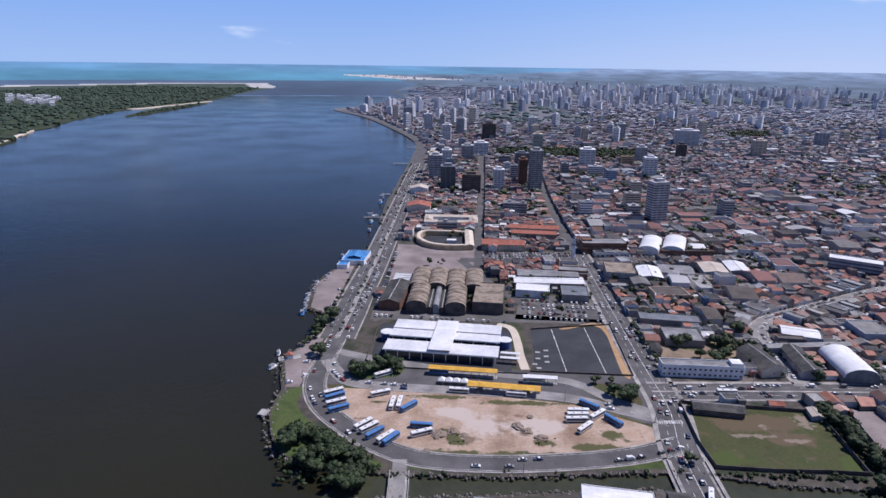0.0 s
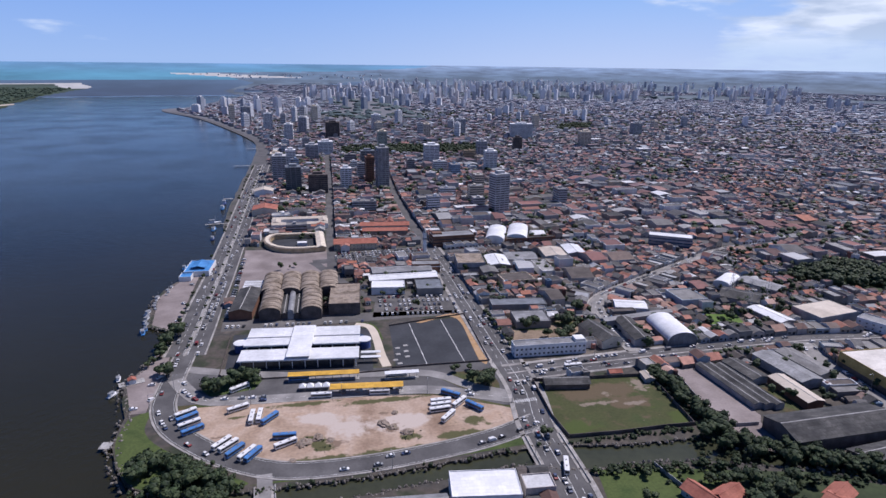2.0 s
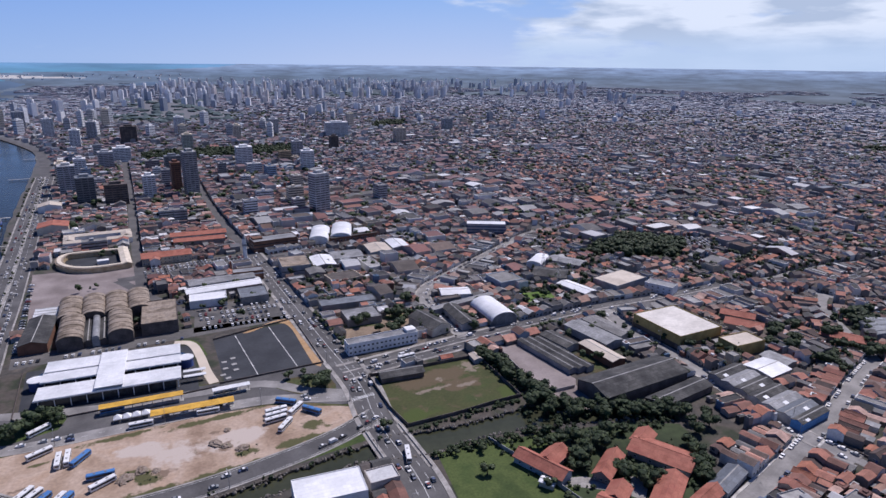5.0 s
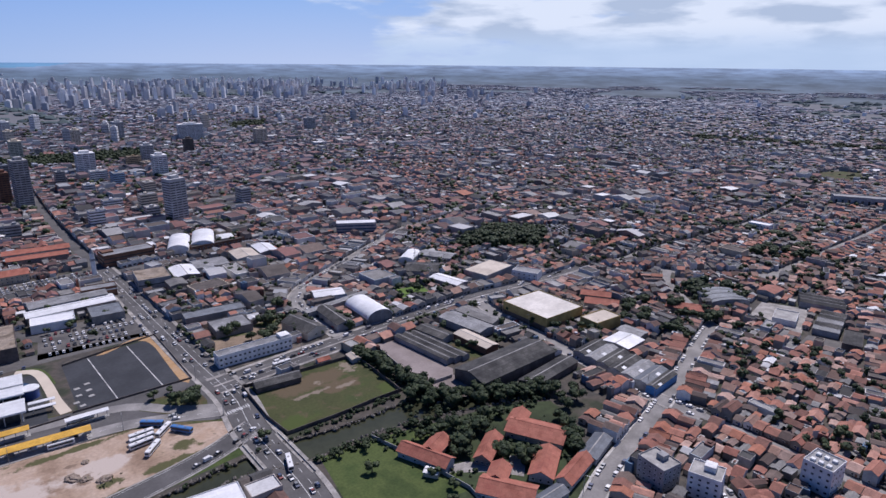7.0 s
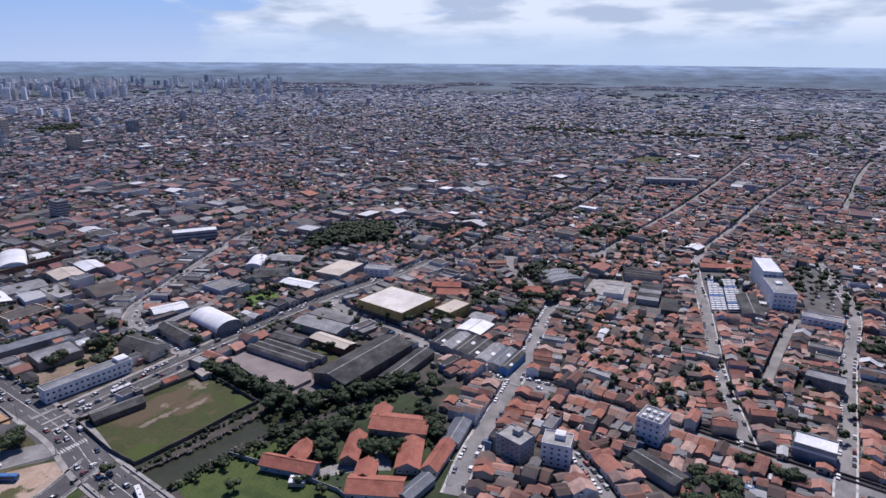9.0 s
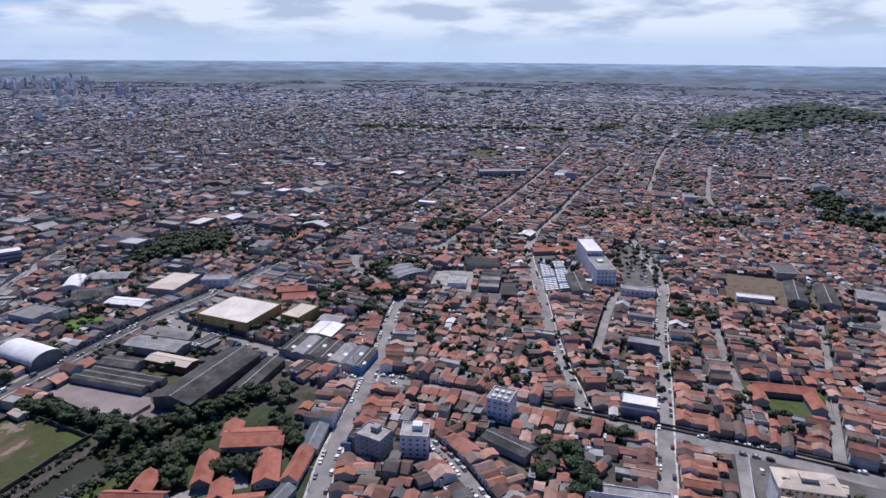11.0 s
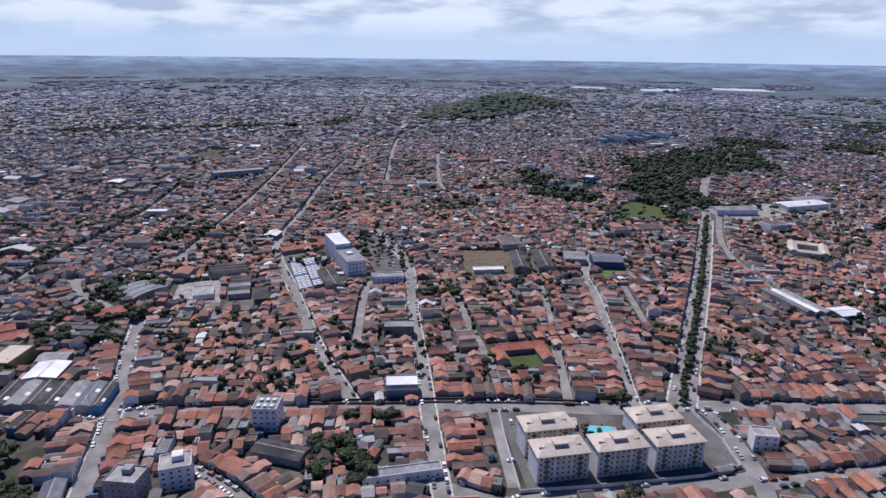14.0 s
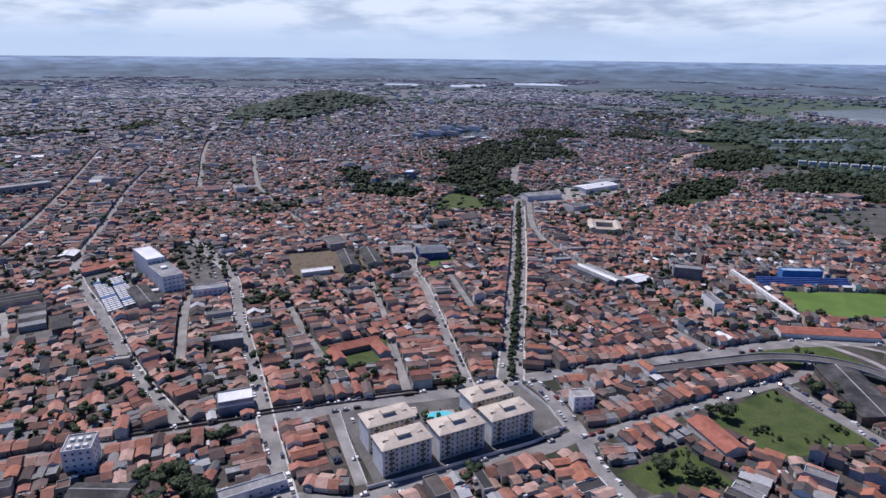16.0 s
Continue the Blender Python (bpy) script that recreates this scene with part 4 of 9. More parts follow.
WOODS = [[(1023, -390), (1184, -520), (1343, -707), (1473, -906), (1185, -748), (1009, -600), (930, -500), (760, -420), (716, -345), (836, -361)], [(1030, -215), (1040, -252), (915, -244), (915, -208)], [(571, -880), (640, -900), (724, -1091), (700, -1300), (560, -1250)], [(664, -559), (717, -626), (772, -726), (767, -790), (690, -710), (657, -614)], [(694, -762), (756, -887), (775, -998), (724, -1091), (571, -877), (625, -850), (669, -813)],
         [(878, -814), (1000, -972), (1000, -1107), (853, -953), (839, -847)], [(989, -1143), (1040, -1250), (1020, -1507), (816, -1221), (883, -1114)], [(862, -185), (905, -219), (850, -290), (805, -250)], [(1264, -955), (1240, -1045), (1480, -1240), (1690, -1425), (1725, -1300)]]


def ragged(poly, k):
    """A wood's outline: the rough plan with bays and tongues."""
    fine = smooth_line(poly + [poly[0]], 9.0)
    size = 0.5 * min(np.ptp(fine[:, 0]), np.ptp(fine[:, 1]))
    return [(x + size * 0.35 * noise.noise((x * 0.011, y * 0.011, k)) + 14 * noise.noise((x * 0.05, y * 0.05, k)), y + size * 0.35 * noise.noise((x * 0.011, y * 0.011, k + 9)) + 14 * noise.noise((x * 0.05, y * 0.05, k + 9))) for x, y in fine[:-1]]


WOODS = [ragged(poly, k) for k, poly in enumerate(WOODS)]
WOODS += [[(1555, 784), (1627, 605), (1724, 259), (1770, 270), (1690, 610), (1640, 800)], [(1732, 176), (1888, 90), (1960, 130), (1800, 210)]]
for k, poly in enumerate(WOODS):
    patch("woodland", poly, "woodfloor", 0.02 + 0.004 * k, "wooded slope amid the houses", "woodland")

for nm, pts, w in (("slip_path", [(286, -384), (274, -398), (258, -404), (240, -406), (215, -400)], 4.5), ("slip_path", [(292, -396), (270, -414), (250, -430), (225, -438)], 4.0)):
    v, f = ribbon(smooth_line(pts, 4), -w / 2, w / 2, 0.09)
    tagged(obj(nm, v, f, "pavement"), "pale concrete slip path through grass", "path", kind="structure")
    take_line(smooth_line(pts, 4), w / 2 + 6)
patch("green_slope", [(795, -305), (819, -342), (728, -356), (716, -320), (727, -272)], "grass", 0.06, "open green slope below the wood", "grass", soft=5)
patch("pond", [(925, -237), (972, -307), (908, -313), (859, -234)], "canal", 0.06, "grey-blue pond among trees and houses", "water", soft=4)
patch("pale_yard", [(775, -432), (809, -517), (812, -609), (737, -557), (720, -470), (719, -420)], "pavement", 0.05, "pale concrete depot yard below the wood", "yard")
patch("earth_slope", [(1290, -1180), (1390, -1190), (1410, -1230), (1340, -1260), (1270, -1230)], "sand", 0.05, "bare sandy slope amid outer houses", "earth", soft=8)
patch("earth_slope", [(930, -800), (1000, -880), (1045, -985), (1030, -1005), (985, -900), (920, -815)], "sand", 0.05, "bare sandy track between outer quarters", "earth", soft=6)
patch("marsh", [(1500, -1780), (1800, -1750), (2400, -1950), (2700, -2350), (2200, -2800), (1775, -2850), (1775, -2110), (1660, -1930)], "marsh", 0.03, "flat green marsh beside the lagoon", "marsh", soft=20)
slab("canal_water", [(x, y) for x, y in CANAL_S[::-1]] + [(x, y) for x, y in CANAL_N[::-1]], "canal", -1.2, -1.9, "murky olive canal water between grassy banks", category="water")
patch("mangrove_flat", [(700, -1000), (1300, -1050), (1500, -1500), (1480, -1800), (1100, -1900), (700, -1500)], "woodfloor", 0.02, "dark ground under mangrove woods", "woodland", soft=20)
patch("mangrove_flat", [(1100, -1900), (1330, -1900), (1190, -2400), (1390, -3120), (1000, -3200), (900, -2300)], "woodfloor", 0.02, "dark ground under mangrove woods", "woodland", soft=20)

# zebra crossing before the canal bridge
zv, zf = [], []
for i in range(11):
    k = len(zv)
    x, y = 114.5 + 1.35 * i, 302.5 + 0.1 * i
    zv += [(x, y, 0.115), (x + 0.6, y, 0.115), (x + 0.75, y + 3.4, 0.115), (x + 0.15, y + 3.4, 0.115)]
    zf.append((k, k + 1, k + 2, k + 3))
tagged(obj("zebra_crossing", zv, zf, "paint"), "worn white zebra crossing at the junction", "road marking", kind="structure")


def hill_height(x, y):
    """A long wooded rise with its top towards the south-west."""
    x, y = np.asarray(x, float), np.asarray(y, float)
    c, s = math.cos(radians(-37)), math.sin(radians(-37))
    u, v = (x - 2330) * c + (y + 440) * s, -(x - 2330) * s + (y + 440) * c
    main = np.exp(-(u / 260) ** 2 - (v / 150) ** 2)
    tail = np.exp(-((u + 330) / 260) ** 2 - (v / 120) ** 2)
    return 46 * main + 17 * tail


hx_, hy_ = np.meshgrid(np.linspace(1640, 2960, 60), np.linspace(-1000, 160, 54), indexing="ij")
hz_ = hill_height(hx_, hy_) - 0.6
tagged(obj("hill", np.stack([hx_, hy_, hz_], -1).reshape(-1, 3), [(i * 54 + j, (i + 1) * 54 + j, (i + 1) * 54 + j + 1, i * 54 + j + 1) for i in range(59) for j in range(53)], "woodfloor"), "long low hill under dark green woods", "hill", kind="structure")
take_poly([(1880, -100), (2300, -190), (2843, -340), (2870, -660), (2262, -560), (1900, -260)])


# ---- buildings that stand out ----
CACHE = {}


def window_mesh(w, h, glass="glass", frame_mat="white"):
    key = (round(w, 2), round(h, 2), glass, frame_mat)
    if key not in CACHE:
        bm = boxes((-w / 2 + 0.08, -0.03, 0.08, w / 2 - 0.08, 0.06, h - 0.08))
        k = len(bm.faces)
        for r in ((-w / 2, -0.09, 0, w / 2, 0.06, 0.09), (-w / 2, -0.06, h - 0.09, w / 2, 0.06, h), (-w / 2, -0.06, 0.09, -w / 2 + 0.09, 0.06, h - 0.09), (w / 2 - 0.09, -0.06, 0.09, w / 2, 0.06, h - 0.09)):
            box(bm, *r)
        me = bpy.data.meshes.new("window")
        bm.faces.ensure_lookup_table()
        for f in bm.faces[k:]:
            f.material_index = 1
        bm.to_mesh(me)
        bm.free()
        me.materials.append(M[glass])
        me.materials.append(M[frame_mat])
        CACHE[key] = me
    return CACHE[key]


def windows(parent, w, d, rows, faces, ww=1.3, wh=1.2, glass="glass", name="window"):
    """One window object for each opening. rows: sill heights; faces: (side, how many)."""
    me = window_mesh(ww, wh, glass)
    for side, n in faces:
        span, off, turn = {"front": (w, -d / 2, 0), "back": (w, d / 2, 180), "left": (d, -w / 2, -90), "right": (d, w / 2, 90)}[side]
        for z in rows:
            for i in range(n):
                t = (i + 0.5) / n * span - span / 2
                p = (t, off) if side in ("front", "back") else (off, t)
                ob = new(name, me)
                ob.parent = parent
                ob.matrix_local = pose(p[0], p[1], z, 0, 0, turn)


def shell(w, d, h, par=0.6, t=0.25):
    """Walls with a parapet round a sunk flat roof."""
    bm = bmesh.new()
    a = [(-w / 2, -d / 2), (w / 2, -d / 2), (w / 2, d / 2), (-w / 2, d / 2)]
    b = [(x - math.copysign(t, x), y - math.copysign(t, y)) for x, y in a]
    lo = [bm.verts.new((*p, 0)) for p in a]
    hi = [bm.verts.new((*p, h + par)) for p in a]
    ih = [bm.verts.new((*p, h + par)) for p in b]
    il = [bm.verts.new((*p, h - 0.2)) for p in b]
    for i in range(4):
        j = (i + 1) % 4
        for q in ((lo[i], lo[j], hi[j], hi[i]), (hi[i], hi[j], ih[j], ih[i]), (ih[i], ih[j], il[j], il[i])):
            bm.faces.new(q)
    return bm


def flat_block(name, label, category, cx, cy, w, d, ang, h, wall="white", roof="greyroof", rows=(), faces=(), ww=1.3, wh=1.2, par=0.6, bands=(), band_mat="glass", group="", boxes_on=()):
    take_rect(cx, cy, w, d, ang)
    t = thing(name, pose(cx, cy, 0, 0, 0, ang), label, category, group)
    part("wall", shell(w, d, h, par), wall, t)
    part("roof", boxes((-w / 2 + 0.25, -d / 2 + 0.25, h - 0.3, w / 2 - 0.25, d / 2 - 0.25, h)), roof, t)
    windows(t, w, d, rows, faces, ww, wh)
    for z, bh in bands:
        part("window_band", boxes((-w / 2 - 0.05, -d / 2 - 0.05, z, w / 2 + 0.05, d / 2 + 0.05, z + bh)), band_mat, t)
    for bx, by, bw, bd, bh in boxes_on:
        part("roof_housing", boxes((bx - bw / 2, by - bd / 2, h - 0.05, bx + bw / 2, by + bd / 2, h + bh), bev=0.06), wall, t)
    return t


def chevron(half, z0, rise, th, over):
    k = rise / half
    e = half + over
    return [(-e, z0 - over * k), (0, z0 + rise), (e, z0 - over * k), (e, z0 - over * k + th), (0, z0 + rise + th), (-e, z0 - over * k + th)]


def gable_hall(name, label, category, cx, cy, w, d, ang, h, rise, wall="wall", roof="tile", along="y", over=0.5, th=0.2, rows=(), faces=(), ww=1.3, wh=1.2, group="", take=True):
    if take:
        take_rect(cx, cy, w, d, ang)
    t = thing(name, pose(cx, cy, 0, 0, 0, ang), label, category, group)
    half, length = (w / 2, d) if along == "y" else (d / 2, w)
    part("wall", prism([(-half, 0), (half, 0), (half, h), (0, h + rise), (-half, h)], -length / 2, length / 2, along), wall, t)
    top = part("roof", prism(chevron(half, h + 0.02, rise, th, over), -length / 2 - over, length / 2 + over, along), roof, t)
    z = h + rise + th
    part("ridge_cap", prism([(-0.35, z - 0.12), (0, z + 0.02), (0.35, z - 0.12), (0.35, z), (0, z + 0.16), (-0.35, z)], -length / 2 - over - 0.03, length / 2 + over + 0.03, along), "concrete" if roof != "redtile" else "redtile", top)
    windows(t, w, d, rows, faces, ww, wh)
    return t


def vault_hall(name, label, category, cx, cy, w, d, ang, h, rise, wall="white", roof="whiteroof", n=14, ribs=0, group=""):
    take_rect(cx, cy, w, d, ang)
    t = thing(name, pose(cx, cy, 0, 0, 0, ang), label, category, group)
    up = [(-(w / 2) * math.cos(math.pi * i / n), h + rise * math.sin(math.pi * i / n)) for i in range(n + 1)]
    part("wall", prism([(w / 2, 0), (-w / 2, 0)] + [(x * 0.985, z - 0.1) for x, z in up], -d / 2, d / 2), wall, t)
    outer = [(x * 1.03, z + 0.25) for x, z in up]
    part("roof", prism(up + outer[::-1], -d / 2 - 0.4, d / 2 + 0.4), roof, t)
    for i in range(ribs):
        y = -d / 2 + d * (i + 0.5) / ribs
        part("roof_rib", prism([(x * 1.03, z + 0.25) for x, z in up] + [(x * 1.06, z + 0.5) for x, z in up][::-1], y - 0.4, y + 0.4), roof, t)
    return t


def hip_roof(w, d, h, rise, over, cap):
    """A hipped roof with a flat cap; rests on walls of height h."""
    bm = bmesh.new()
    W, D = w / 2 + over, d / 2 + over
    a = [bm.verts.new(p) for p in ((-W, -D, h), (W, -D, h), (W, D, h), (-W, D, h))]
    b = [bm.verts.new(p) for p in ((-W, -D, h + 0.35), (W, -D, h + 0.35), (W, D, h + 0.35), (-W, D, h + 0.35))]
    c = [bm.verts.new(p) for p in ((-W + cap, -0.4, h + rise), (W - cap, -0.4, h + rise), (W - cap, 0.4, h + rise), (-W + cap, 0.4, h + rise))]
    bm.faces.new(a[::-1])
    bm.faces.new(c)
    for i in range(4):
        j = (i + 1) % 4
        bm.faces.new((a[i], a[j], b[j], b[i]))
        bm.faces.new((b[i], b[j], c[j], c[i]))
    return bm


for poly in ([(-70, 372), (-70, 440), (-60, 470), (125, 446), (130, 352), (60, 350)], [(128, 345), (216, 345), (212, 357), (128, 357)]):
    take_poly(poly)


# -- bus terminal: three long white roofs, a cross roof and two drums
def bus_terminal():
    take_rect(-3, 396, 92, 66, -7, 2)
    t = thing("bus_terminal", pose(-3, 396, 0, 0, 0, -7), "bus terminal with three long white sheet roofs and a cross roof", "bus terminal")
    for y, d, z in ((-16.5, 16, 6.0), (3.0, 11.5, 6.2), (18.5, 15, 6.0)):
        rows = [(-38, y - d / 2, z, 38, y + d / 2, z + 0.5)]
        part("roof", boxes(*rows, bev=0.1), "whiteroof", t)
        for s in (-1, 1):
            part("fascia", boxes((-38.2, y + s * d / 2 - 0.15, z - 0.5, 38.2, y + s * d / 2 + 0.15, z + 0.3)), "white", t)
        for i in range(9):
            part("roof_seam", boxes((-37.5, y - d / 2 + d * (i + 0.5) / 9 - 0.12, z + 0.5, 37.5, y - d / 2 + d * (i + 0.5) / 9 + 0.12, z + 0.56)), "whiteroof", t)
        part("wall", boxes((-35, y - d / 2 + 1.2, 0, 35, y + d / 2 - 1.2, z)), "glass", t, "dark wall under the roof")
        for i in range(10):
            part("column", cylinder(bmesh.new(), -36 + 8 * i, y - d / 2 + 0.6, 0, z, 0.25), "white", t)
    part("cross_roof", boxes((-8, -24, 7.6, 7, 25, 8.2), bev=0.12), "whiteroof", t)
    part("cross_wall", boxes((-7, -22.5, 6, 6, 23.5, 7.6)), "greywall", t)
    for sx in (-1, 1):
        part("drum", cylinder(bmesh.new(), sx * 41, 4, 0, 5.6, 4.2, n=24), "darkblue", t, "rounded blue end drum")
        part("drum_roof", cylinder(bmesh.new(), sx * 41, 4, 5.6, 6.1, 4.8, n=24), "whiteroof", t)
        part("skylight", cylinder(bmesh.new(), sx * 37.5, 10, 4.0, 5.4, 3.4, n=20), "blueglass", t)
    for y in (-12, -19):
        part("side_canopy", boxes((39, y - 1.6, 3.6, 52, y + 1.6, 4.0), bev=0.1), "whiteroof", t)
        for x in (41, 50):
            part("canopy_post", cylinder(bmesh.new(), x, y, 0, 3.6, 0.15), "metal", t)
    return t


bus_terminal()


def canopy(name, label, cx, cy, w, d, ang, h, roof, group="bus shelters"):
    take_rect(cx, cy, w, d, ang)
    t = thing(name, pose(cx, cy, 0, 0, 0, ang), label, "bus shelter", group)
    part("roof", prism([(-d / 2, h), (0, h + 0.7), (d / 2, h), (d / 2, h + 0.25), (0, h + 0.95), (-d / 2, h + 0.25)], -w / 2, w / 2, "x"), roof, t)
    part("beam", boxes((-w / 2, -0.15, h - 0.3, w / 2, 0.15, h + 0.6)), "metal", t)
    n = int(w / 5)
    for i in range(n + 1):
        part("post", cylinder(bmesh.new(), -w / 2 + 1 + (w - 2) * i / n, 0, 0, h, 0.16), "metal", t)
    part("platform", boxes((-w / 2, -d / 2 + 0.8, 0, w / 2, d / 2 - 0.8, 0.2), bev=0.05), "concrete", t)
    return t


canopy("bus_shelter", "long yellow sheet roof over a bus platform", 9, 354, 43, 5.5, -6, 4.2, "yellow")
canopy("bus_shelter", "long yellow sheet roof over a bus platform", 33, 333.5, 43, 6.5, -7, 4.2, "yellow")
canopy("bus_shelter", "white roof over a short bus platform", 56, 346, 21, 4.2, -4, 4.0, "whiteroof")
for i in range(4):
    t = thing("tent", pose(-4 + 4.6 * i, 343.5 - 0.5 * i, 0, 0, 0, -7), "white pyramid tent on thin poles by the platform", "tent", "tents by the platform")
    bm = bmesh.new()
    q = [bm.verts.new(p) for p in ((-2.1, -2.1, 2.6), (2.1, -2.1, 2.6), (2.1, 2.1, 2.6), (-2.1, 2.1, 2.6))]
    lo = [bm.verts.new(p) for p in ((-2.1, -2.1, 2.2), (2.1, -2.1, 2.2), (2.1, 2.1, 2.2), (-2.1, 2.1, 2.2))]
    a = bm.verts.new((0, 0, 4.6))
    for k in range(4):
        bm.faces.new((q[k], q[(k + 1) % 4], a))
        bm.faces.new((lo[k], lo[(k + 1) % 4], q[(k + 1) % 4], q[k]))
    part("cover", bm, "tent", t)
    for x in (-2, 2):
        for y in (-2, 2):
            part("pole", cylinder(bmesh.new(), x, y, 0, 2.3, 0.06, n=6), "metal", t)

# -- old market sheds
for x, y in ((-25, 474), (5.5, 472)):
    vault_hall("market_shed", "old market hall with a weathered brown vaulted roof", "market hall", x, y, 15.6, 42, -3, 6.5, 4.2, "darkwall", "brownroof", ribs=5, group="market sheds")
for x, y in ((-25.5, 517), (-10, 516), (5.5, 515), (21, 514)):
    vault_hall("rear_market_shed", "rear market hall with a stained brown vaulted roof", "market hall", x, y, 15.2, 42, -3, 6.5, 4.0, "darkwall", "brownroof", ribs=4, group="market sheds")
vault_hall("market_passage", "narrow grey passage roof between two market halls", "market hall", -9.8, 473, 4.5, 40, -3, 6.0, 1.8, "greywall", "greyroof", group="market sheds")
gable_hall("market_lean_to", "low dark lean-to roof between market halls", "market hall", -14.6, 474, 4.6, 40, -3, 4.5, 0.8, "darkwall", "darkroof")
gable_hall("market_lean_to", "low dark lean-to roof between market halls", "market hall", -4.8, 473, 4.6, 40, -3, 4.5, 0.8, "darkwall", "darkroof")
flat_block("market_annex", "flat-roofed grey-brown market annex", "market hall", 32, 477, 24, 46, -6, 9, "darkwall", "brownroof")
gable_hall("market_annex", "dark brick market annex with a stained roof", "market hall", -45, 484, 17, 50, -6, 6.5, 2.5, "brick", "darkroof")
for i in range(4):
    gable_hall("roof_lantern_shed", "small white-roofed stall shed beside the market", "shed", -42 + 0.4 * i, 518 + 6 * i, 16, 4, -6, 3.2, 1.0, "greywall", "whiteroof", "x", over=0.3)

# -- blue pavilion on the river
t = flat_block("river_pavilion", "bright blue and white pavilion at the river's edge", "pavilion", -92, 586, 22, 34, -4, 4.5, "white", "blue")
part("upper_roof", prism(chevron(6, 6.0, 1.6, 0.2, 0.6), -10, 10), "blue", t)
part("upper_wall", boxes((-5.5, -9, 4.5, 5.5, 9, 6.0)), "blueglass", t)
flat_block("river_pavilion_wing", "low blue and white wing over the water", "pavilion", -101, 564, 10, 12, -4, 3.5, "white", "blue")


# -- ring-shaped ochre market
def ring_market():
    take_rect(-6, 658, 66, 66, 0)
    t = thing("ring_market", pose(-6, 655, 0), "ochre D-shaped market arcade round a dark paved court", "market")
    pts = [(26, -26), (2, -27), (-16, -20), (-27, -4), (-29, 14), (-24, 28), (-10, 30), (26, 27)]
    line = smooth_line(pts, 4.0)
    for nm, a, b, z0, z1, mt in (("wall", -3.0, 3.0, 0, 4.4, "sandstone"), ("roof", -3.5, 3.5, 4.4, 4.75, "brownroof"), ("upper_roof", -1.8, 1.8, 4.75, 5.4, "beige")):
        v, f = ribbon(line, a, b, z0, z1)
        obj(nm, v, f, mt, parent=t)
    part("end_wing", boxes((22, -28, 0, 30, 30, 4.9), bev=0.1), "sandstone", t)
    part("end_wing_roof", prism(chevron(4.2, 4.9, 1.4, 0.2, 0.4), -29, 31), "beige", t).location.x = 26
    part("kiosk", boxes((2, -6, 0, 12, 0, 4)), "white", t)
    part("court", boxes((-24, -22, 0, 22, 25, 0.08)), "darkpave", t)


ring_market()


def court_block(name, label, category, cx, cy, w, d, ang, h, wing, wall, roof, rise=1.6):
    take_rect(cx, cy, w, d, ang)
    t = thing(name, pose(cx, cy, 0, 0, 0, ang), label, category)
    for x0, y0, x1, y1 in ((-w / 2, -d / 2, w / 2, -d / 2 + wing), (-w / 2, d / 2 - wing, w / 2, d / 2), (-w / 2, -d / 2 + wing, -w / 2 + wing, d / 2 - wing), (w / 2 - wing, -d / 2 + wing, w / 2, d / 2 - wing)):
        part("wall", boxes((x0, y0, 0, x1, y1, h)), wall, t)
        lx = x1 - x0 > y1 - y0
        ob = part("roof", prism(chevron((y1 - y0 if lx else x1 - x0) / 2, h, rise, 0.2, 0.4), -(x1 - x0 if lx else y1 - y0) / 2, (x1 - x0 if lx else y1 - y0) / 2, "x" if lx else "y"), roof, t)
        ob.location = ((x0 + x1) / 2, (y0 + y1) / 2, 0)
    return t


court_block("white_market", "cream market building with four wings round a court", "market", 0, 738, 64, 36, -1, 6, 10, "white", "creamroof")
gable_hall("long_red_building", "long building with a terracotta tile roof", "building", 55, 634, 44, 18, -3, 7, 3, "wall", "redtile", "x", rows=(1.2, 4.4), faces=(("front", 12),))
gable_hall("domed_hall", "cream civic hall with a pale roof", "hall", -48, 922, 26, 22, 0, 8, 3, "white", "creamroof")
gable_hall("orange_hall", "ochre riverside hall with an orange tile roof", "hall", -42, 806, 30, 26, -2, 8, 3, "beige", "redtile")

# -- slender white and blue monument at the market street
t = thing("monument_tower", pose(122, 600, 0), "slender white and pale blue monument tower", "tower")
part("base", cylinder(bmesh.new(), 0, 0, 0, 2.0, 3.2, 2.8, n=12), "concrete", t)
part("shaft", boxes((-1.6, -1.6, 2.0, 1.6, 1.6, 22), bev=0.2), "white", t)
part("belt", boxes((-2.0, -2.0, 15, 2.0, 2.0, 17), bev=0.1), "bluesheet", t)
part("cap", cylinder(bmesh.new(), 0, 0, 22, 26, 2.0, 0.3, n=12), "bluesheet", t)

flat_block("brown_store", "brown brick store with a stepped flat roof", "store", 158, 631, 46, 20, 2, 11, "brick", "greyroof", bands=((3.5, 1.2), (7.2, 1.0)), boxes_on=((-16, 4, 10, 8, 1.5),))
vault_hall("white_vault_hall", "white barrel-vaulted hall beside the market street", "hall", 212, 644, 20, 48, -22, 4, 5, "white", "whiteroof", group="white vaults")
vault_hall("white_vault_hall", "white barrel-vaulted hall beside the market street", "hall", 238, 646, 22, 50, -22, 4, 5, "white", "whiteroof", group="white vaults")
flat_block("red_front_row", "low dark red row of shops", "shop", 244, 622, 56, 7, 1, 5, "brick", "darkroof", rows=(1.0,), faces=(("front", 12),), ww=2.2, wh=2.0)
flat_block("grey_store", "windowless grey-brown store with a flat roof", "store", 155, 549, 26, 32, -8, 9, "greywall", "brownroof", bands=((4.0, 0.7),))
gable_hall("white_store", "low store with a white sheet roof", "store", 182, 548, 20, 32, -8, 6, 1.5, "wall", "whiteroof")
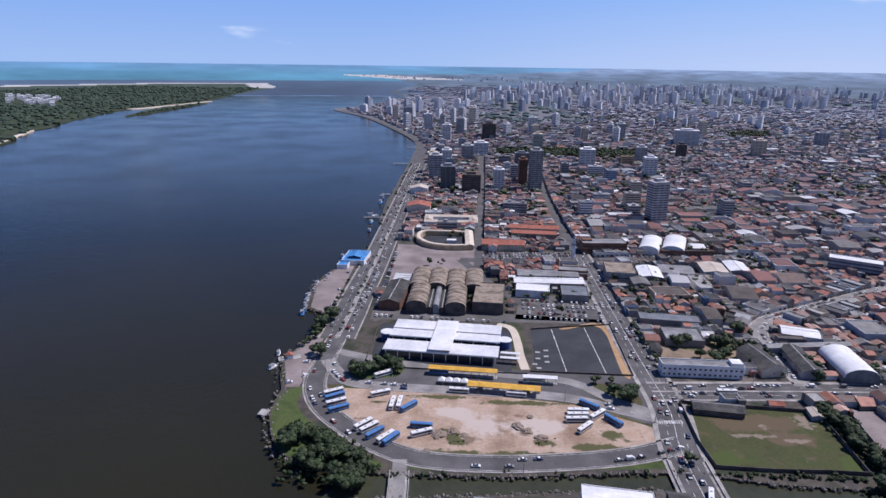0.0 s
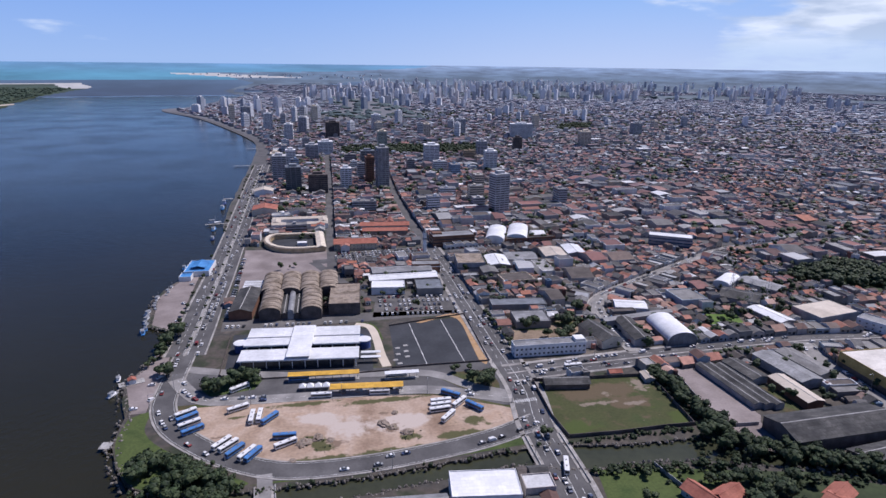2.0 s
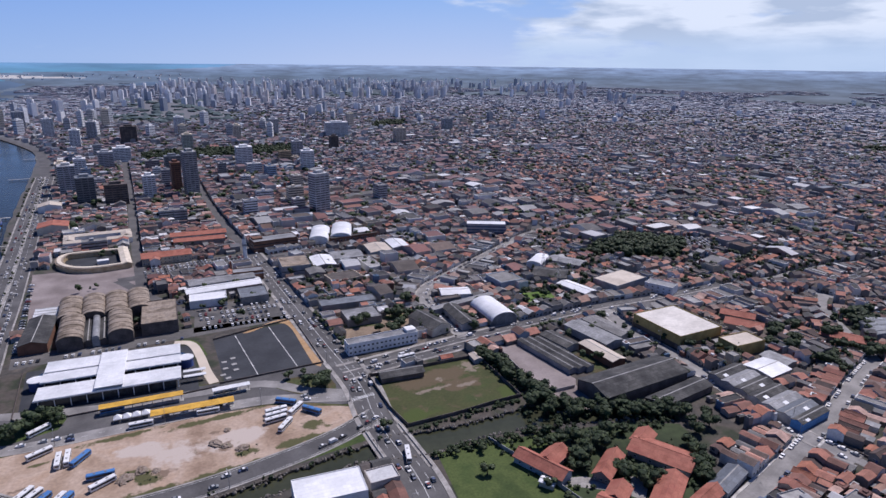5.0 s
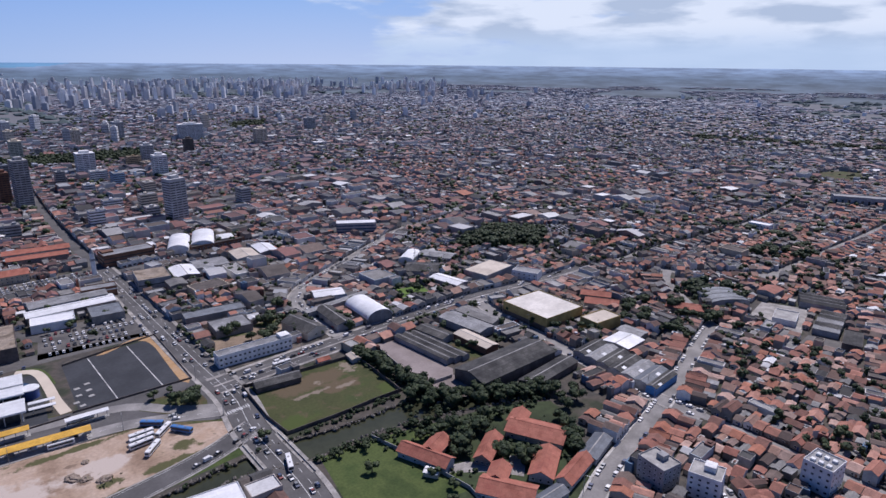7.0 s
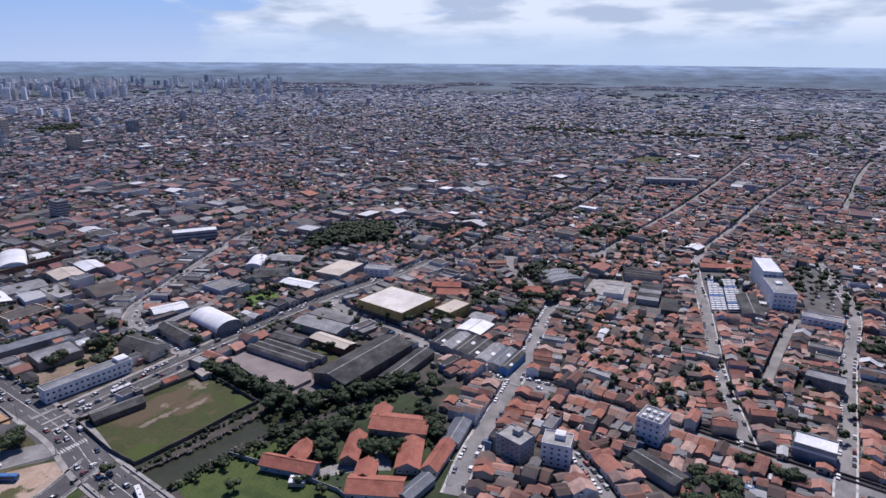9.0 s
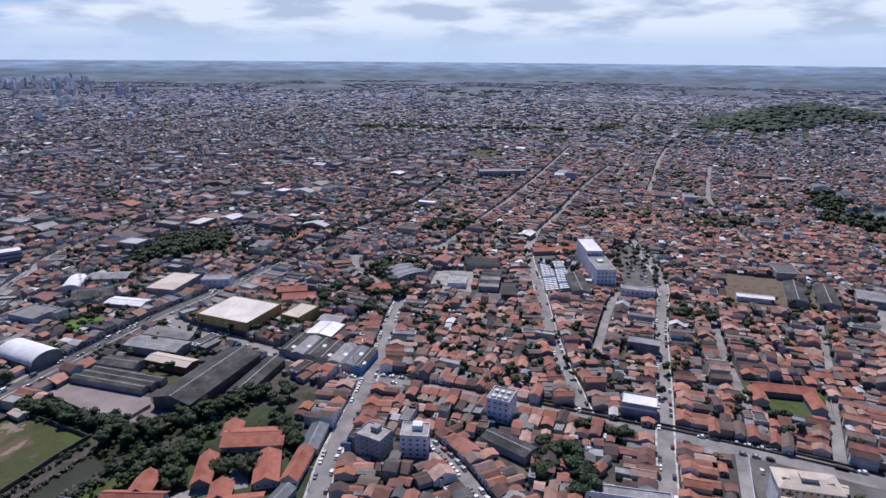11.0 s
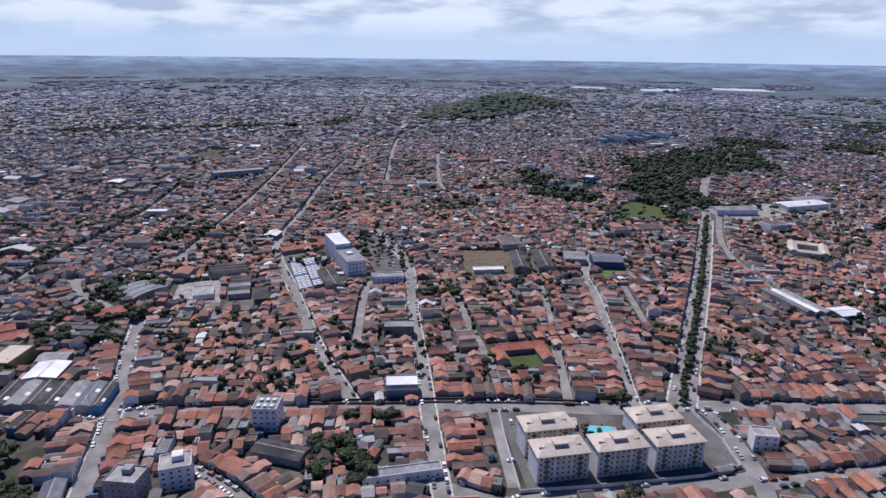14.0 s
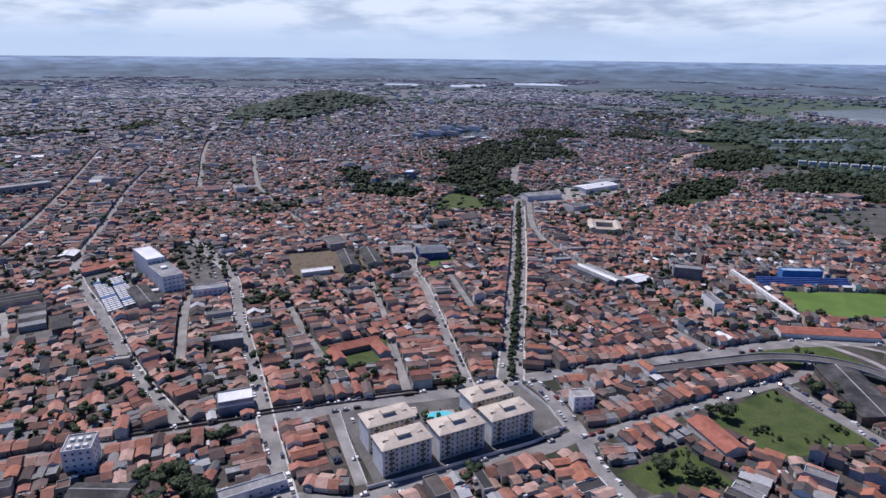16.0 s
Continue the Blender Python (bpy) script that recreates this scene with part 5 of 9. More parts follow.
gable_hall("grey_yard_hall", "long hall with a grey sheet roof", "hall", 210, 560, 30, 24, -8, 5, 1.6, "wall", "greyroof", "x")
gable_hall("white_store", "low store with a white sheet roof", "store", 246, 563, 22, 30, -8, 6, 1.6, "wall", "creamroof")
gable_hall("white_store", "low store with a pale grey roof", "store", 270, 568, 18, 30, -8, 6, 1.6, "wall", "whiteroof")
gable_hall("white_store", "long store with a white sheet roof", "store", 86, 520, 60, 14, -1, 5.5, 1.6, "wall", "whiteroof", "x")
gable_hall("white_store", "long store with a white sheet roof", "store", 88, 540, 54, 16, -1, 5.5, 1.6, "wall", "greyroof", "x")
flat_block("blue_roof_store", "store with a blue sheet roof", "store", 104, 494, 22, 24, -6, 6, "wall", "bluesheet")
flat_block("white_flat_store", "low white flat-roofed store", "store", 70, 500, 28, 18, -8, 6, "white", "whiteroof")
vault_hall("white_store_vault", "store with a white curved roof", "store", 366, 455, 14, 28, -55, 5, 3, "white", "whiteroof")
flat_block("office_block", "dark glazed office block with ribbon windows", "office", 385, 575, 44, 16, -32, 13, "greywall", "whiteroof", bands=((2.5, 1.5), (6.0, 1.5), (9.5, 1.5)), band_mat="blueglass")

# -- around the walled field
flat_block("school", "two-storey white and blue school block", "school", 159, 361, 50, 9, -3, 8, "white", "greyroof", rows=(1.4, 4.9), faces=(("front", 16), ("left", 2), ("right", 2)), ww=1.6, wh=1.4, boxes_on=((21, 0, 7, 7, 2.2),))
gable_hall("school_hall", "grey gabled hall behind the school", "hall", 203, 374, 16, 30, 8, 6, 3, "beige", "darkroof")
flat_block("workshop", "low workshop with a grey flat roof", "workshop", 165, 412, 26, 22, -6, 5, "wall", "greyroof")
flat_block("workshop_blue", "low building with a weathered blue-grey roof", "workshop", 165, 440, 44, 14, -8, 6, "wall", "bluesheet")
gable_hall("grey_hall", "long hall with a grey fibre-cement roof", "hall", 230, 376, 13, 38, -6, 5, 2, "greywall", "darkroof")
vault_hall("arched_hall", "sports hall with a bright white arched roof", "hall", 257, 370, 21, 36, -6, 4, 6, "bluesheet", "whiteroof", n=18)
gable_hall("grey_hall", "low hall with a grey sheet roof", "hall", 246, 398, 60, 6, 6, 5, 0.8, "greywall", "greyroof", "x")
gable_hall("white_depot", "depot with a white sheet roof", "depot", 252, 420, 24, 16, -20, 5, 1.4, "wall", "whiteroof", "x")
gable_hall("field_shed", "long dark-roofed shed in the walled field", "shed", 152, 316, 27, 9, -9, 3.6, 1.8, "darkwall", "darkroof", "x", over=0.7)
gable_hall("red_hut", "small hut with a bright red roof", "hut", 188, 323, 8, 5, -5, 2.6, 1.2, "wall", "redtile", "x")
gable_hall("cream_shed", "small open shed with a cream roof", "shed", 205, 313, 6, 9, -8, 3, 0.8, "greywall", "creamroof")
gable_hall("warehouse", "huge warehouse with a blackened grey gabled roof", "warehouse", 271, 239, 66, 25, 0, 7, 3.2, "darkwall", "darkroof", "x", over=0.6)
gable_hall("warehouse_annex", "long low lean-to with a dark roof", "warehouse", 284, 215, 46, 12, 4, 4.5, 1.4, "darkwall", "darkroof", "x")
for i in range(3):
    gable_hall("dark_complex", "low works hall with a stained dark grey roof", "works", 247.6 + 6.0 * i, 294 - 1.5 * i, 5.8, 52, 3, 3.4, 0.9, "greywall", "darkroof", over=0.1, group="works halls")
gable_hall("dark_store_hall", "low store hall with a dark stained roof", "works", 269, 306, 12, 26, 6, 4.2, 1.4, "greywall", "darkroof")
patch("rear_yard", [(262, 288), (275, 290), (274, 256), (262, 258)], "drygrass", 0.03, "weedy yard behind works halls", "yard")
gable_hall("cream_works", "works hall with a pale cream roof", "works", 281, 277, 11, 32, 0, 5, 1.2, "brick", "creamroof")
gable_hall("grey_works", "works hall with a grey roof", "works", 296, 302, 16, 40, 4, 5.5, 1.4, "greywall", "greyroof")
gable_hall("grey_works", "works hall with a grey roof", "works", 314, 306, 14, 36, 4, 5, 1.2, "greywall", "fibre")
t = flat_block("yellow_store", "large yellow-walled store with a flat cream roof", "store", 357, 281, 40, 45, -3, 9.8, "yellowwall", "palecream", bands=((0.05, 3.6),), band_mat="darkwall")
flat_block("yellow_store_annex", "lower yellow annex with a cream roof", "store", 374, 240, 26, 16, -6, 8, "yellowwall", "creamroof")
for i, (y, d, m, rf) in enumerate(((218, 9, "greywall", "darkroof"), (208.5, 9, "greywall", "greyroof"), (199, 9, "greywall", "darkroof"), (189.5, 9, "greywall", "darkroof"), (180, 9, "greywall", "greyroof"), (170.5, 9, "greywall", "bluesheet"), (162.5, 6.5, "blue", "darkroof"))):
    gable_hall("blue_shed", "workshop shed with a blue front and a ridged roof" if m == "blue" else "grey workshop shed with a ridged sheet roof", "workshop", 331 - i * 0.8, y, 27, d, 3, 4.6, 1.2, m, rf, "x", over=0.15, group="row of workshop sheds")
    part("roof_strip", prism([(-d / 2, 4.66), (-d / 4, 5.26), (-d / 4, 5.33), (-d / 2, 4.73)], -9 + 5 * (i % 3), -5.5 + 5 * (i % 3), "x"), "whiteroof", bpy.data.objects["blue_shed" if i == 0 else "blue_shed.%03d" % i], "pale replaced roof sheets").location.z = 0.22
gable_hall("white_shed", "shed with a clean white sheet roof", "workshop", 357, 209, 21, 19, 2, 5, 1.2, "wall", "whiteroof", "x")
gable_hall("white_shed", "shed with a clean white sheet roof", "workshop", 376, 214, 12, 18, 2, 4.5, 1.0, "wall", "greyroof")
flat_block("white_flat_roof", "big building with a bright white flat roof", "hall", 74, 228, 31, 18, -9, 8, "white", "whiteroof", par=0.4)
gable_hall("grey_strip_roof", "long low building with a pale ridged roof", "building", 34, 226, 44, 9, -6, 5, 1.4, "wall", "greyroof", "x")

# -- red-roofed cluster by the canal
for x, y, w, d, a, lab in ((171, 200, 27, 9, -72, "long house with a bright red tile roof"), (180.5, 203, 14, 9.5, 20, "house wing with a bright red tile roof"), (229, 178, 30, 16, -66, "large hall with a bright red tile roof"), (231, 193, 12, 9, 24, "porch wing with a red tile roof"),
                           (182, 156, 25, 13, -61, "large house with a bright red tile roof"), (188, 167, 12, 9, 29, "house wing with a red tile roof"), (198.7, 184.2, 22, 8, 28, "long narrow house with a red tile roof"), (210, 157.5, 23, 11, 30, "house with a bright red tile roof"), (217, 145, 24, 7.5, 12, "narrow house with an orange-red tile roof")):
    gable_hall("red_roof_house", lab, "house", x, y, w, d, a, 3.8, 2.6, "wall", "redtile", "x" if w > d else "y", over=0.8, group="red-roofed houses", rows=(1.0,), faces=(("front", 4), ("left", 3)))

for x, y, w, d, a in ((240, 149.5, 22, 9, 14), (192, 140.5, 19, 7.5, -2)):
    gable_hall("striped_garden_hall", "low hall with a dark striped sheet roof", "hall", x, y, w, d, a, 3.6, 1.4, "greywall", "bluesheet", "x", over=0.4, group="striped garden halls")
gable_hall("white_hut", "small hut with a white sheet roof", "hut", 166, 189.5, 7, 5, -58, 2.4, 0.5, "wall", "whiteroof", "x", over=0.3)

# -- residential landmarks
flat_block("white_apartments", "four-storey white block with roof tanks", "apartment block", 297, 65, 13, 14, -95, 13.5, "white", "greyroof", rows=(1.4, 4.7, 8.0, 11.2), faces=(("front", 4), ("right", 4), ("left", 4)), boxes_on=((-3.5, -4, 2, 2, 1.2), (0, -4, 2, 2, 1.2), (3.5, -4, 2, 2, 1.2), (-3.5, 2, 2, 2, 1.2), (0, 2, 2, 2, 1.2), (3.5, 2, 2, 2, 1.2)))
flat_block("grey_apartments", "five-storey grey apartment block", "apartment block", 243, 117, 15, 12, -100, 11.5, "greywall", "concrete", rows=(1.0, 3.8, 6.6, 9.2), faces=(("front", 5), ("right", 4), ("left", 4)), boxes_on=((0, 2, 4, 4, 2.5),))
flat_block("white_apartments_tall", "four-storey white block with a roof housing", "apartment block", 251, 98, 14, 12, -75, 12, "white", "concrete", rows=(1.2, 4.0, 6.8, 9.4), faces=(("front", 4), ("right", 4), ("left", 4)), boxes_on=((1, 2, 5, 5, 2.6),))
gable_hall("dark_garage_hall", "low garage hall with a dark grey roof", "garage", 268, 54, 27, 11, 69, 4.2, 1.2, "greywall", "darkroof", "x", over=0.3)
flat_block("hospital", "long white hospital block with ribbon windows", "hospital", 546, 37, 40, 17, 20, 16, "white", "greyroof", rows=(2.0, 5.6, 9.2, 12.8), faces=(("front", 12), ("left", 5)), ww=1.7, wh=1.2, boxes_on=((4, 0, 6, 5, 1.5),))
gable_hall("depot_hall", "dark-roofed depot hall beside parked coaches", "depot", 518, 53, 44, 15, 17, 5, 1.5, "greywall", "darkroof", "x")
flat_block("pale_block", "pale blue-white two-storey block", "building", 513, 3, 27, 11, -88, 8, "white", "greyroof", rows=(1.4, 4.9), faces=(("front", 7),), ww=2.0)
flat_block("pale_block", "pale blue-white three-storey block", "building", 407, -6, 11, 21, -2, 8.5, "bluesheet", "greyroof", rows=(1.4, 4.7), faces=(("left", 6),))
flat_block("grey_shop", "grey shop with a white sign band and flat roof", "shop", 327, -7, 12, 19, 0, 8, "greywall", "whiteroof", bands=((5.0, 1.2),), band_mat="white")
flat_block("pale_long_wall_house", "long white-walled house with parapets", "house", 248, -6, 6.5, 38, 8, 4.5, "white", "greyroof", rows=(1.4,), faces=(("left", 8),))
APTS = [(248, -80.8), (250.8, -110.4), (253.3, -139.7), (268.9, -79.2), (273.6, -137.2)]
for x, y in APTS:
    take_rect(x, y, 28, 17, -83.5, 2)
    t = thing("apartment_block", pose(x, y, 0, 0, 0, -83.5), "five-storey beige apartment block with a pale hipped roof", "apartment block", "beige apartment blocks")
    part("wall", boxes((-12.4, -6.6, 0, 12.4, 6.6, 14.4)), "beige", t)
    for sx in (-12.3, -4.1, 4.1, 12.3):
        part("pilaster", boxes((sx - 0.5, -6.85, 0, sx + 0.5, 6.85, 14.3), bev=0.05), "white", t)
    for sx in (-8.2, 8.2):
        for sy in (-1, 1):
            part("balcony_stack", boxes(*[(sx - 1.3, sy * 6.7 - 0.35, 2.9 + 2.8 * k, sx + 1.3, sy * 6.7 + 0.35, 3.8 + 2.8 * k) for k in range(4)]), "darkwall", t, "dark balcony fronts")
    part("eaves", boxes((-13.2, -7.4, 14.3, 13.2, 7.4, 14.5)), "beige", t)
    part("roof", hip_roof(24.8, 13.2, 14.5, 2.4, 1.0, 6), "creamroof", t)
    part("roof_housing", boxes((-3.2, -2.4, 15.0, 3.2, 2.4, 17.6), bev=0.1), "beige", t)
    part("housing_roof", boxes((-3.6, -2.8, 17.6, 3.6, 2.8, 17.9)), "creamroof", t)
    for hx in (-9.2, 8.6):
        part("roof_hatch", boxes((hx - 1.5, -2.6, 15.2, hx + 1.5, -1.5, 16.4)), "darkwall", t, "dark roof opening")
    windows(t, 24.8, 13.2, (1.3, 4.1, 6.9, 9.7, 12.5), (("front", 9), ("back", 9), ("left", 4), ("right", 4)), 1.2, 1.2)
t = thing("swimming_pool", pose(281, -113, 0.03, 0, 0, -10), "turquoise swimming pool with a pale rim", "pool")
part("rim", boxes((-4.8, -8.5, 0, 4.8, 8.5, 0.25), bev=0.08), "concrete", t)
bm = cylinder(bmesh.new(), 0, 0, 0.25, 0.32, 1, n=28)
bmesh.ops.scale(bm, vec=(3.9, 7.6, 1), verts=bm.verts)
part("water_surface", bm, "pool", t)
take_rect(281, -113, 12, 20)
gable_hall("pool_house", "small pergola house by the pool", "house", 287, -96, 6, 9, -10, 3, 1, "white", "creamroof")
for x, y, w, d in ((378, -87, 10, 34), (366, -72, 16, 8), (366, -102, 16, 8)):
    gable_hall("school_wing", "single-storey school wing with a red tile roof", "school", x, y, w, d, 8, 3.8, 2.2, "wall", "redtile", "x" if w > d else "y", group="school wings")
patch("school_lawn", [(350, -66), (386, -62), (390, -112), (352, -108)], "grass", 0.02, "bright lawn round the school wings", "lawn")
gable_hall("white_long_shed", "long white-roofed shed on bare earth", "shed", 539, -89, 8, 28, 2, 4, 1, "white", "whiteroof")
for y in (-122, -145):
    gable_hall("grey_school_hall", "long hall with a dark grey roof", "hall", 560, y, 50, 15, -4, 5, 2, "greywall", "darkroof", "x", group="grey school halls")
gable_hall("gymnasium", "gymnasium with a pale blue-grey roof", "gymnasium", 556, -206, 26, 28, -8, 7, 2, "darkblue", "bluesheet")
gable_hall("gymnasium", "hall with a pale green-grey roof", "hall", 568, -178, 24, 20, -8, 6, 2, "greywall", "greyroof")
flat_block("tiered_stand_wall", "long pale stadium stand seen from behind", "grandstand", 362, -432, 106, 2.6, 162, 5.5, "white", "white", bands=((2.6, 0.4),))
take_rect(374, -492, 84, 22, -113)
for k in range(5):
    v = thing("grandstand_tier", pose(368 + 2.0 * k, -490 - 0.85 * k, 0, 0, 0, -113.3), "dark blue concrete stadium tier", "grandstand", "blue stadium tiers")
    part("step", boxes((-40, -1.1, 0, 40, 1.1, 0.9 * (k + 1)), bev=0.1), "darkblue", v)
    part("front_edge", boxes((-40, -1.16, 0.9 * (k + 1) - 0.25, 40, -1.08, 0.9 * (k + 1) + 0.03)), "blue", v, "blue painted edge")
flat_block("stand_roof_block", "blue stand building with a pale blue roof", "grandstand", 385, -502, 36, 9, -113, 8, "blue", "paleblue")
for s in range(3):
    gable_hall("striped_hall", "long hall with a striped grey and white roof", "hall", 445 + s * 1.2, -334 + s * 7, 50, 6.8, 9, 5, 1.2, "greywall", ("greyroof", "whiteroof", "bluesheet")[s], "x", over=0.1, group="striped halls")
gable_hall("white_box_shed", "shed with a bright white roof", "shed", 420, -350, 16, 20, 9, 6, 1, "greywall", "whiteroof")
flat_block("lilac_block", "pale windowless four-storey block", "building", 413, -398, 24, 11, -127, 13, "bluesheet", "greyroof", rows=(10,), faces=(("front", 5),))
flat_block("white_narrow_block", "narrow white four-storey house", "house", 351, -369, 22, 8, 164, 10, "white", "greyroof", rows=(1.4, 4.6, 7.8), faces=(("left", 2),))
gable_hall("long_tile_row", "long row building with an orange tile roof", "building", 285, -413, 68, 13, -117, 3.6, 1.8, "wall", "redtile", "x")
gable_hall("long_red_roof", "long shed with a bright red tile roof", "shed", 210, -241, 30, 13, -4, 4, 2.4, "wall", "redtile", "x")
gable_hall("garage_hall", "long dark-roofed garage hall by the slip road", "garage", 215, -352, 24, 60, 62, 5, 1.8, "darkwall", "darkroof")
flat_block("white_corner_block", "white three-storey corner house", "house", 262, -192, 9, 12, -12, 9, "white", "concrete", rows=(1.3, 4.3, 7.2), faces=(("left", 3), ("front", 2)))

# -- halls and yards along the cross avenue and behind the residential blocks
flat_block("cream_hall", "wide hall with a pale cream flat roof", "hall", 395, 376, 40, 26, 8, 7, "greywall", "creamroof", par=0.3)
flat_block("white_office", "small white office block with flat roof", "office", 416, 348, 14, 24, 22, 7, "white", "greyroof", rows=(1.2, 4.2), faces=(("left", 5),))
gable_hall("grey_gable_hall", "grey gabled shed beside the substation", "shed", 354, 421, 26, 30, 45, 5, 2.5, "greywall", "darkroof")
patch("green_lot", [(303, 401), (297, 377), (323, 372), (331, 395)], "lawn", 0.04, "small bright green sports lot", "pitch")
gable_hall("striped_shed", "shed with white and dark roof strips", "shed", 349, 380, 14, 32, 8, 5, 1.2, "greywall", "whiteroof")
gable_hall("pale_shed", "shed with a pale sheet roof", "shed", 389, 440, 34, 18, -65, 6, 1.5, "greywall", "greyroof", "x")
vault_hall("white_striped_vault", "hall with a white-striped curved roof", "hall", 493, 204, 32, 28, -36, 4.5, 3.0, "greywall", "bluesheet", ribs=3)
gable_hall("red_long_roof", "long house with a red tile roof among trees", "house", 452, 213, 30, 14, -66, 4, 2, "wall", "redtile", "x")
gable_hall("red_gable_row", "house with a broad red tile roof", "house", 408, 262, 26, 14, -60, 4.5, 2.4, "wall", "redtile", "x")
gable_hall("red_gable_row", "house with a broad red tile roof", "house", 420, 276, 24, 12, -60, 4.5, 2.2, "wall", "redtile", "x")
patch("works_yard", [(478, 176), (466, 134), (530, 150), (518, 182)], "pavement", 0.03, "pale concrete works yard", "yard")
flat_block("yard_pavilion", "low pale flat-roofed block with a dark court", "building", 492, 154, 22, 16, 14, 4, "white", "concrete")
for i in range(3):
    gable_hall("saw_roof_hall", "long dark factory hall with skylight strips", "factory", 536 + 7 * i, 143 + 3 * i, 6.6, 32, 14, 5, 1.8, "greywall", "darkroof", over=0.1, group="factory halls")
for i in range(5):
    gable_hall("low_row_hall", "low dark row hall with a ridged roof", "factory", 486 + 9 * i, 124 + 1.6 * i, 8.4, 17, 12, 4.5, 1.4, "greywall", ("bluesheet", "darkroof", "greyroof", "darkroof", "darkroof")[i], over=0.1, group="row halls")
patch("grey_lot", [(456, 131), (466, 97), (486, 100), (476, 132)], "lot", 0.03, "grey paved lot with parked cars", "yard")
flat_block("dark_store", "low store with a blackened flat roof", "store", 483, 106, 30, 12, 14, 4.5, "darkwall", "darkroof")
flat_block("hospital_wing", "taller hospital wing with a grey roof", "hospital", 586, 52, 42, 15, 20, 20, "white", "whiteroof", rows=(2.0, 5.6, 9.2, 12.8, 16.4), faces=(("front", 12), ("left", 4)), ww=1.7, wh=1.2)
gable_hall("red_depot_row", "long depot row with a faded red roof", "depot", 614, 90, 46, 13, -62, 4, 1.8, "greywall", "redtile", "x")
gable_hall("corner_hall", "pale corner hall with a white sheet roof", "hall", 660, 128, 18, 14, -10, 5, 1.4, "wall", "whiteroof", "x")
patch("long_stay_car_park", [(531, 494), (601, 444), (552, 404), (526, 430), (560, 445)], "lot", 0.03, "crowded car park behind the grove", "car park")
gable_hall("red_market_row", "long shop row with a faded red tile roof", "shop", 95, 700, 56, 14, -6, 7, 2.4, "wall", "redtile", "x", rows=(4.4,), faces=(("front", 14),))
gable_hall("red_market_row", "long shop row with a faded red tile roof", "shop", 92, 676, 50, 12, -6, 7, 2.2, "wall", "redtile", "x", rows=(4.4,), faces=(("front", 12),))
flat_block("dark_red_store", "dark red store with a pale flat roof", "store", 112, 546, 26, 12, -8, 8, "brick", "greyroof", bands=((5.6, 0.8),), band_mat="white")
court_block("cream_court", "cream school with wings round a court", "school", 580, -425, 40, 36, -30, 7, 8, "beige", "creamroof")
# pale apartment rows beyond the woods
for k, (x0, y0, x1, y1, n) in enumerate(((830, -1020, 735, -1110, 9), (1074, -1219, 1028, -1376, 10))):
    for i in range(n):
        t = i / (n - 1)
        flat_block("housing_block", "pale blue-white housing block in a long row", "apartment block", x0 + (x1 - x0) * t, y0 + (y1 - y0) * t, 12, 10, math.degrees(math.atan2(y1 - y0, x1 - x0)), 13, "white", "whiteroof", bands=((3, 1.2), (6.2, 1.2), (9.4, 1.2)), group="housing rows")
patch("lagoon", [(1745, -2110), (1650, -1960), (1500, -1870), (1330, -1930), (1200, -2400), (1400, -3100), (1760, -2900)], "water", 0.05, "blue lagoon beyond the outer quarters", "water", soft=20)
slab("sandbar", rough_line([(-1235, 2400), (-1200, 2460), (-1150, 2700), (-1112, 2905), (-1098, 2905), (-1128, 2690), (-1175, 2440), (-1200, 2380), (-1235, 2400)], 4, 30), "beach", 0.5, -6.0, "thin pale sandbar off the island", category="sandbar")
slab("island_beach", rough_line([(-985, 1340), (-1050, 1520), (-1090, 1640), (-1100, 1640), (-1066, 1520), (-1010, 1345), (-985, 1340)], 4, 25), "beach", 0.5, -6.0, "strip of pale sand on the far bank", category="beach")


# -- flyover that climbs beside the channel road and swings away over the green
def flyover():
    line = smooth_line([(285, -258), (279, -287), (270, -322), (262, -347), (251, -366), (237, -378), (219, -385), (190, -390), (150, -392)], 4)
    take_line(line, 6)
    run = np.concatenate([[0], np.cumsum(np.hypot(*np.diff(line, axis=0).T))])
    top = 0.3 + 5.2 * np.clip(run / 75, 0, 1) ** 1.2
    n = normals(line)
    t = thing("flyover", pose(0, 0, 0), "curving concrete road flyover with pale parapets", "bridge")

    def strip(name, a, b, lo, hi, mat, label=""):
        A, B, k = line + n * a, line + n * b, len(line)
        v = [(*p, z + lo) for p, z in zip(A, top)] + [(*p, z + hi) for p, z in zip(A, top)] + [(*p, z + hi) for p, z in zip(B, top)] + [(*p, z + lo) for p, z in zip(B, top)]
        f = [(s * k + i, s * k + i + 1, ((s + 1) % 4) * k + i + 1, ((s + 1) % 4) * k + i) for i in range(k - 1) for s in range(4)] + [(0, k, 2 * k, 3 * k), (k - 1, 2 * k - 1, 3 * k - 1, 4 * k - 1)]
        return obj(name, v, f, mat, parent=t, label=label)

    strip("deck", -4.6, 4.6, -0.9, -0.02, "concrete")
    strip("carriageway", -4.2, 4.2, -0.1, 0.03, "asphalt")
    strip("parapet", -4.6, -4.2, -0.02, 0.9, "concrete", "pale concrete parapet")
    strip("parapet", 4.2, 4.6, -0.02, 0.9, "concrete", "pale concrete parapet")
    for i in range(14, len(line), 6):
        for o in (-2.6, 2.6):
            x, y = line[i] + n[i] * o
            part("pier", cylinder(bmesh.new(), x, y, 0, top[i] - 0.8, 0.6, n=10), "concrete", t)


flyover()

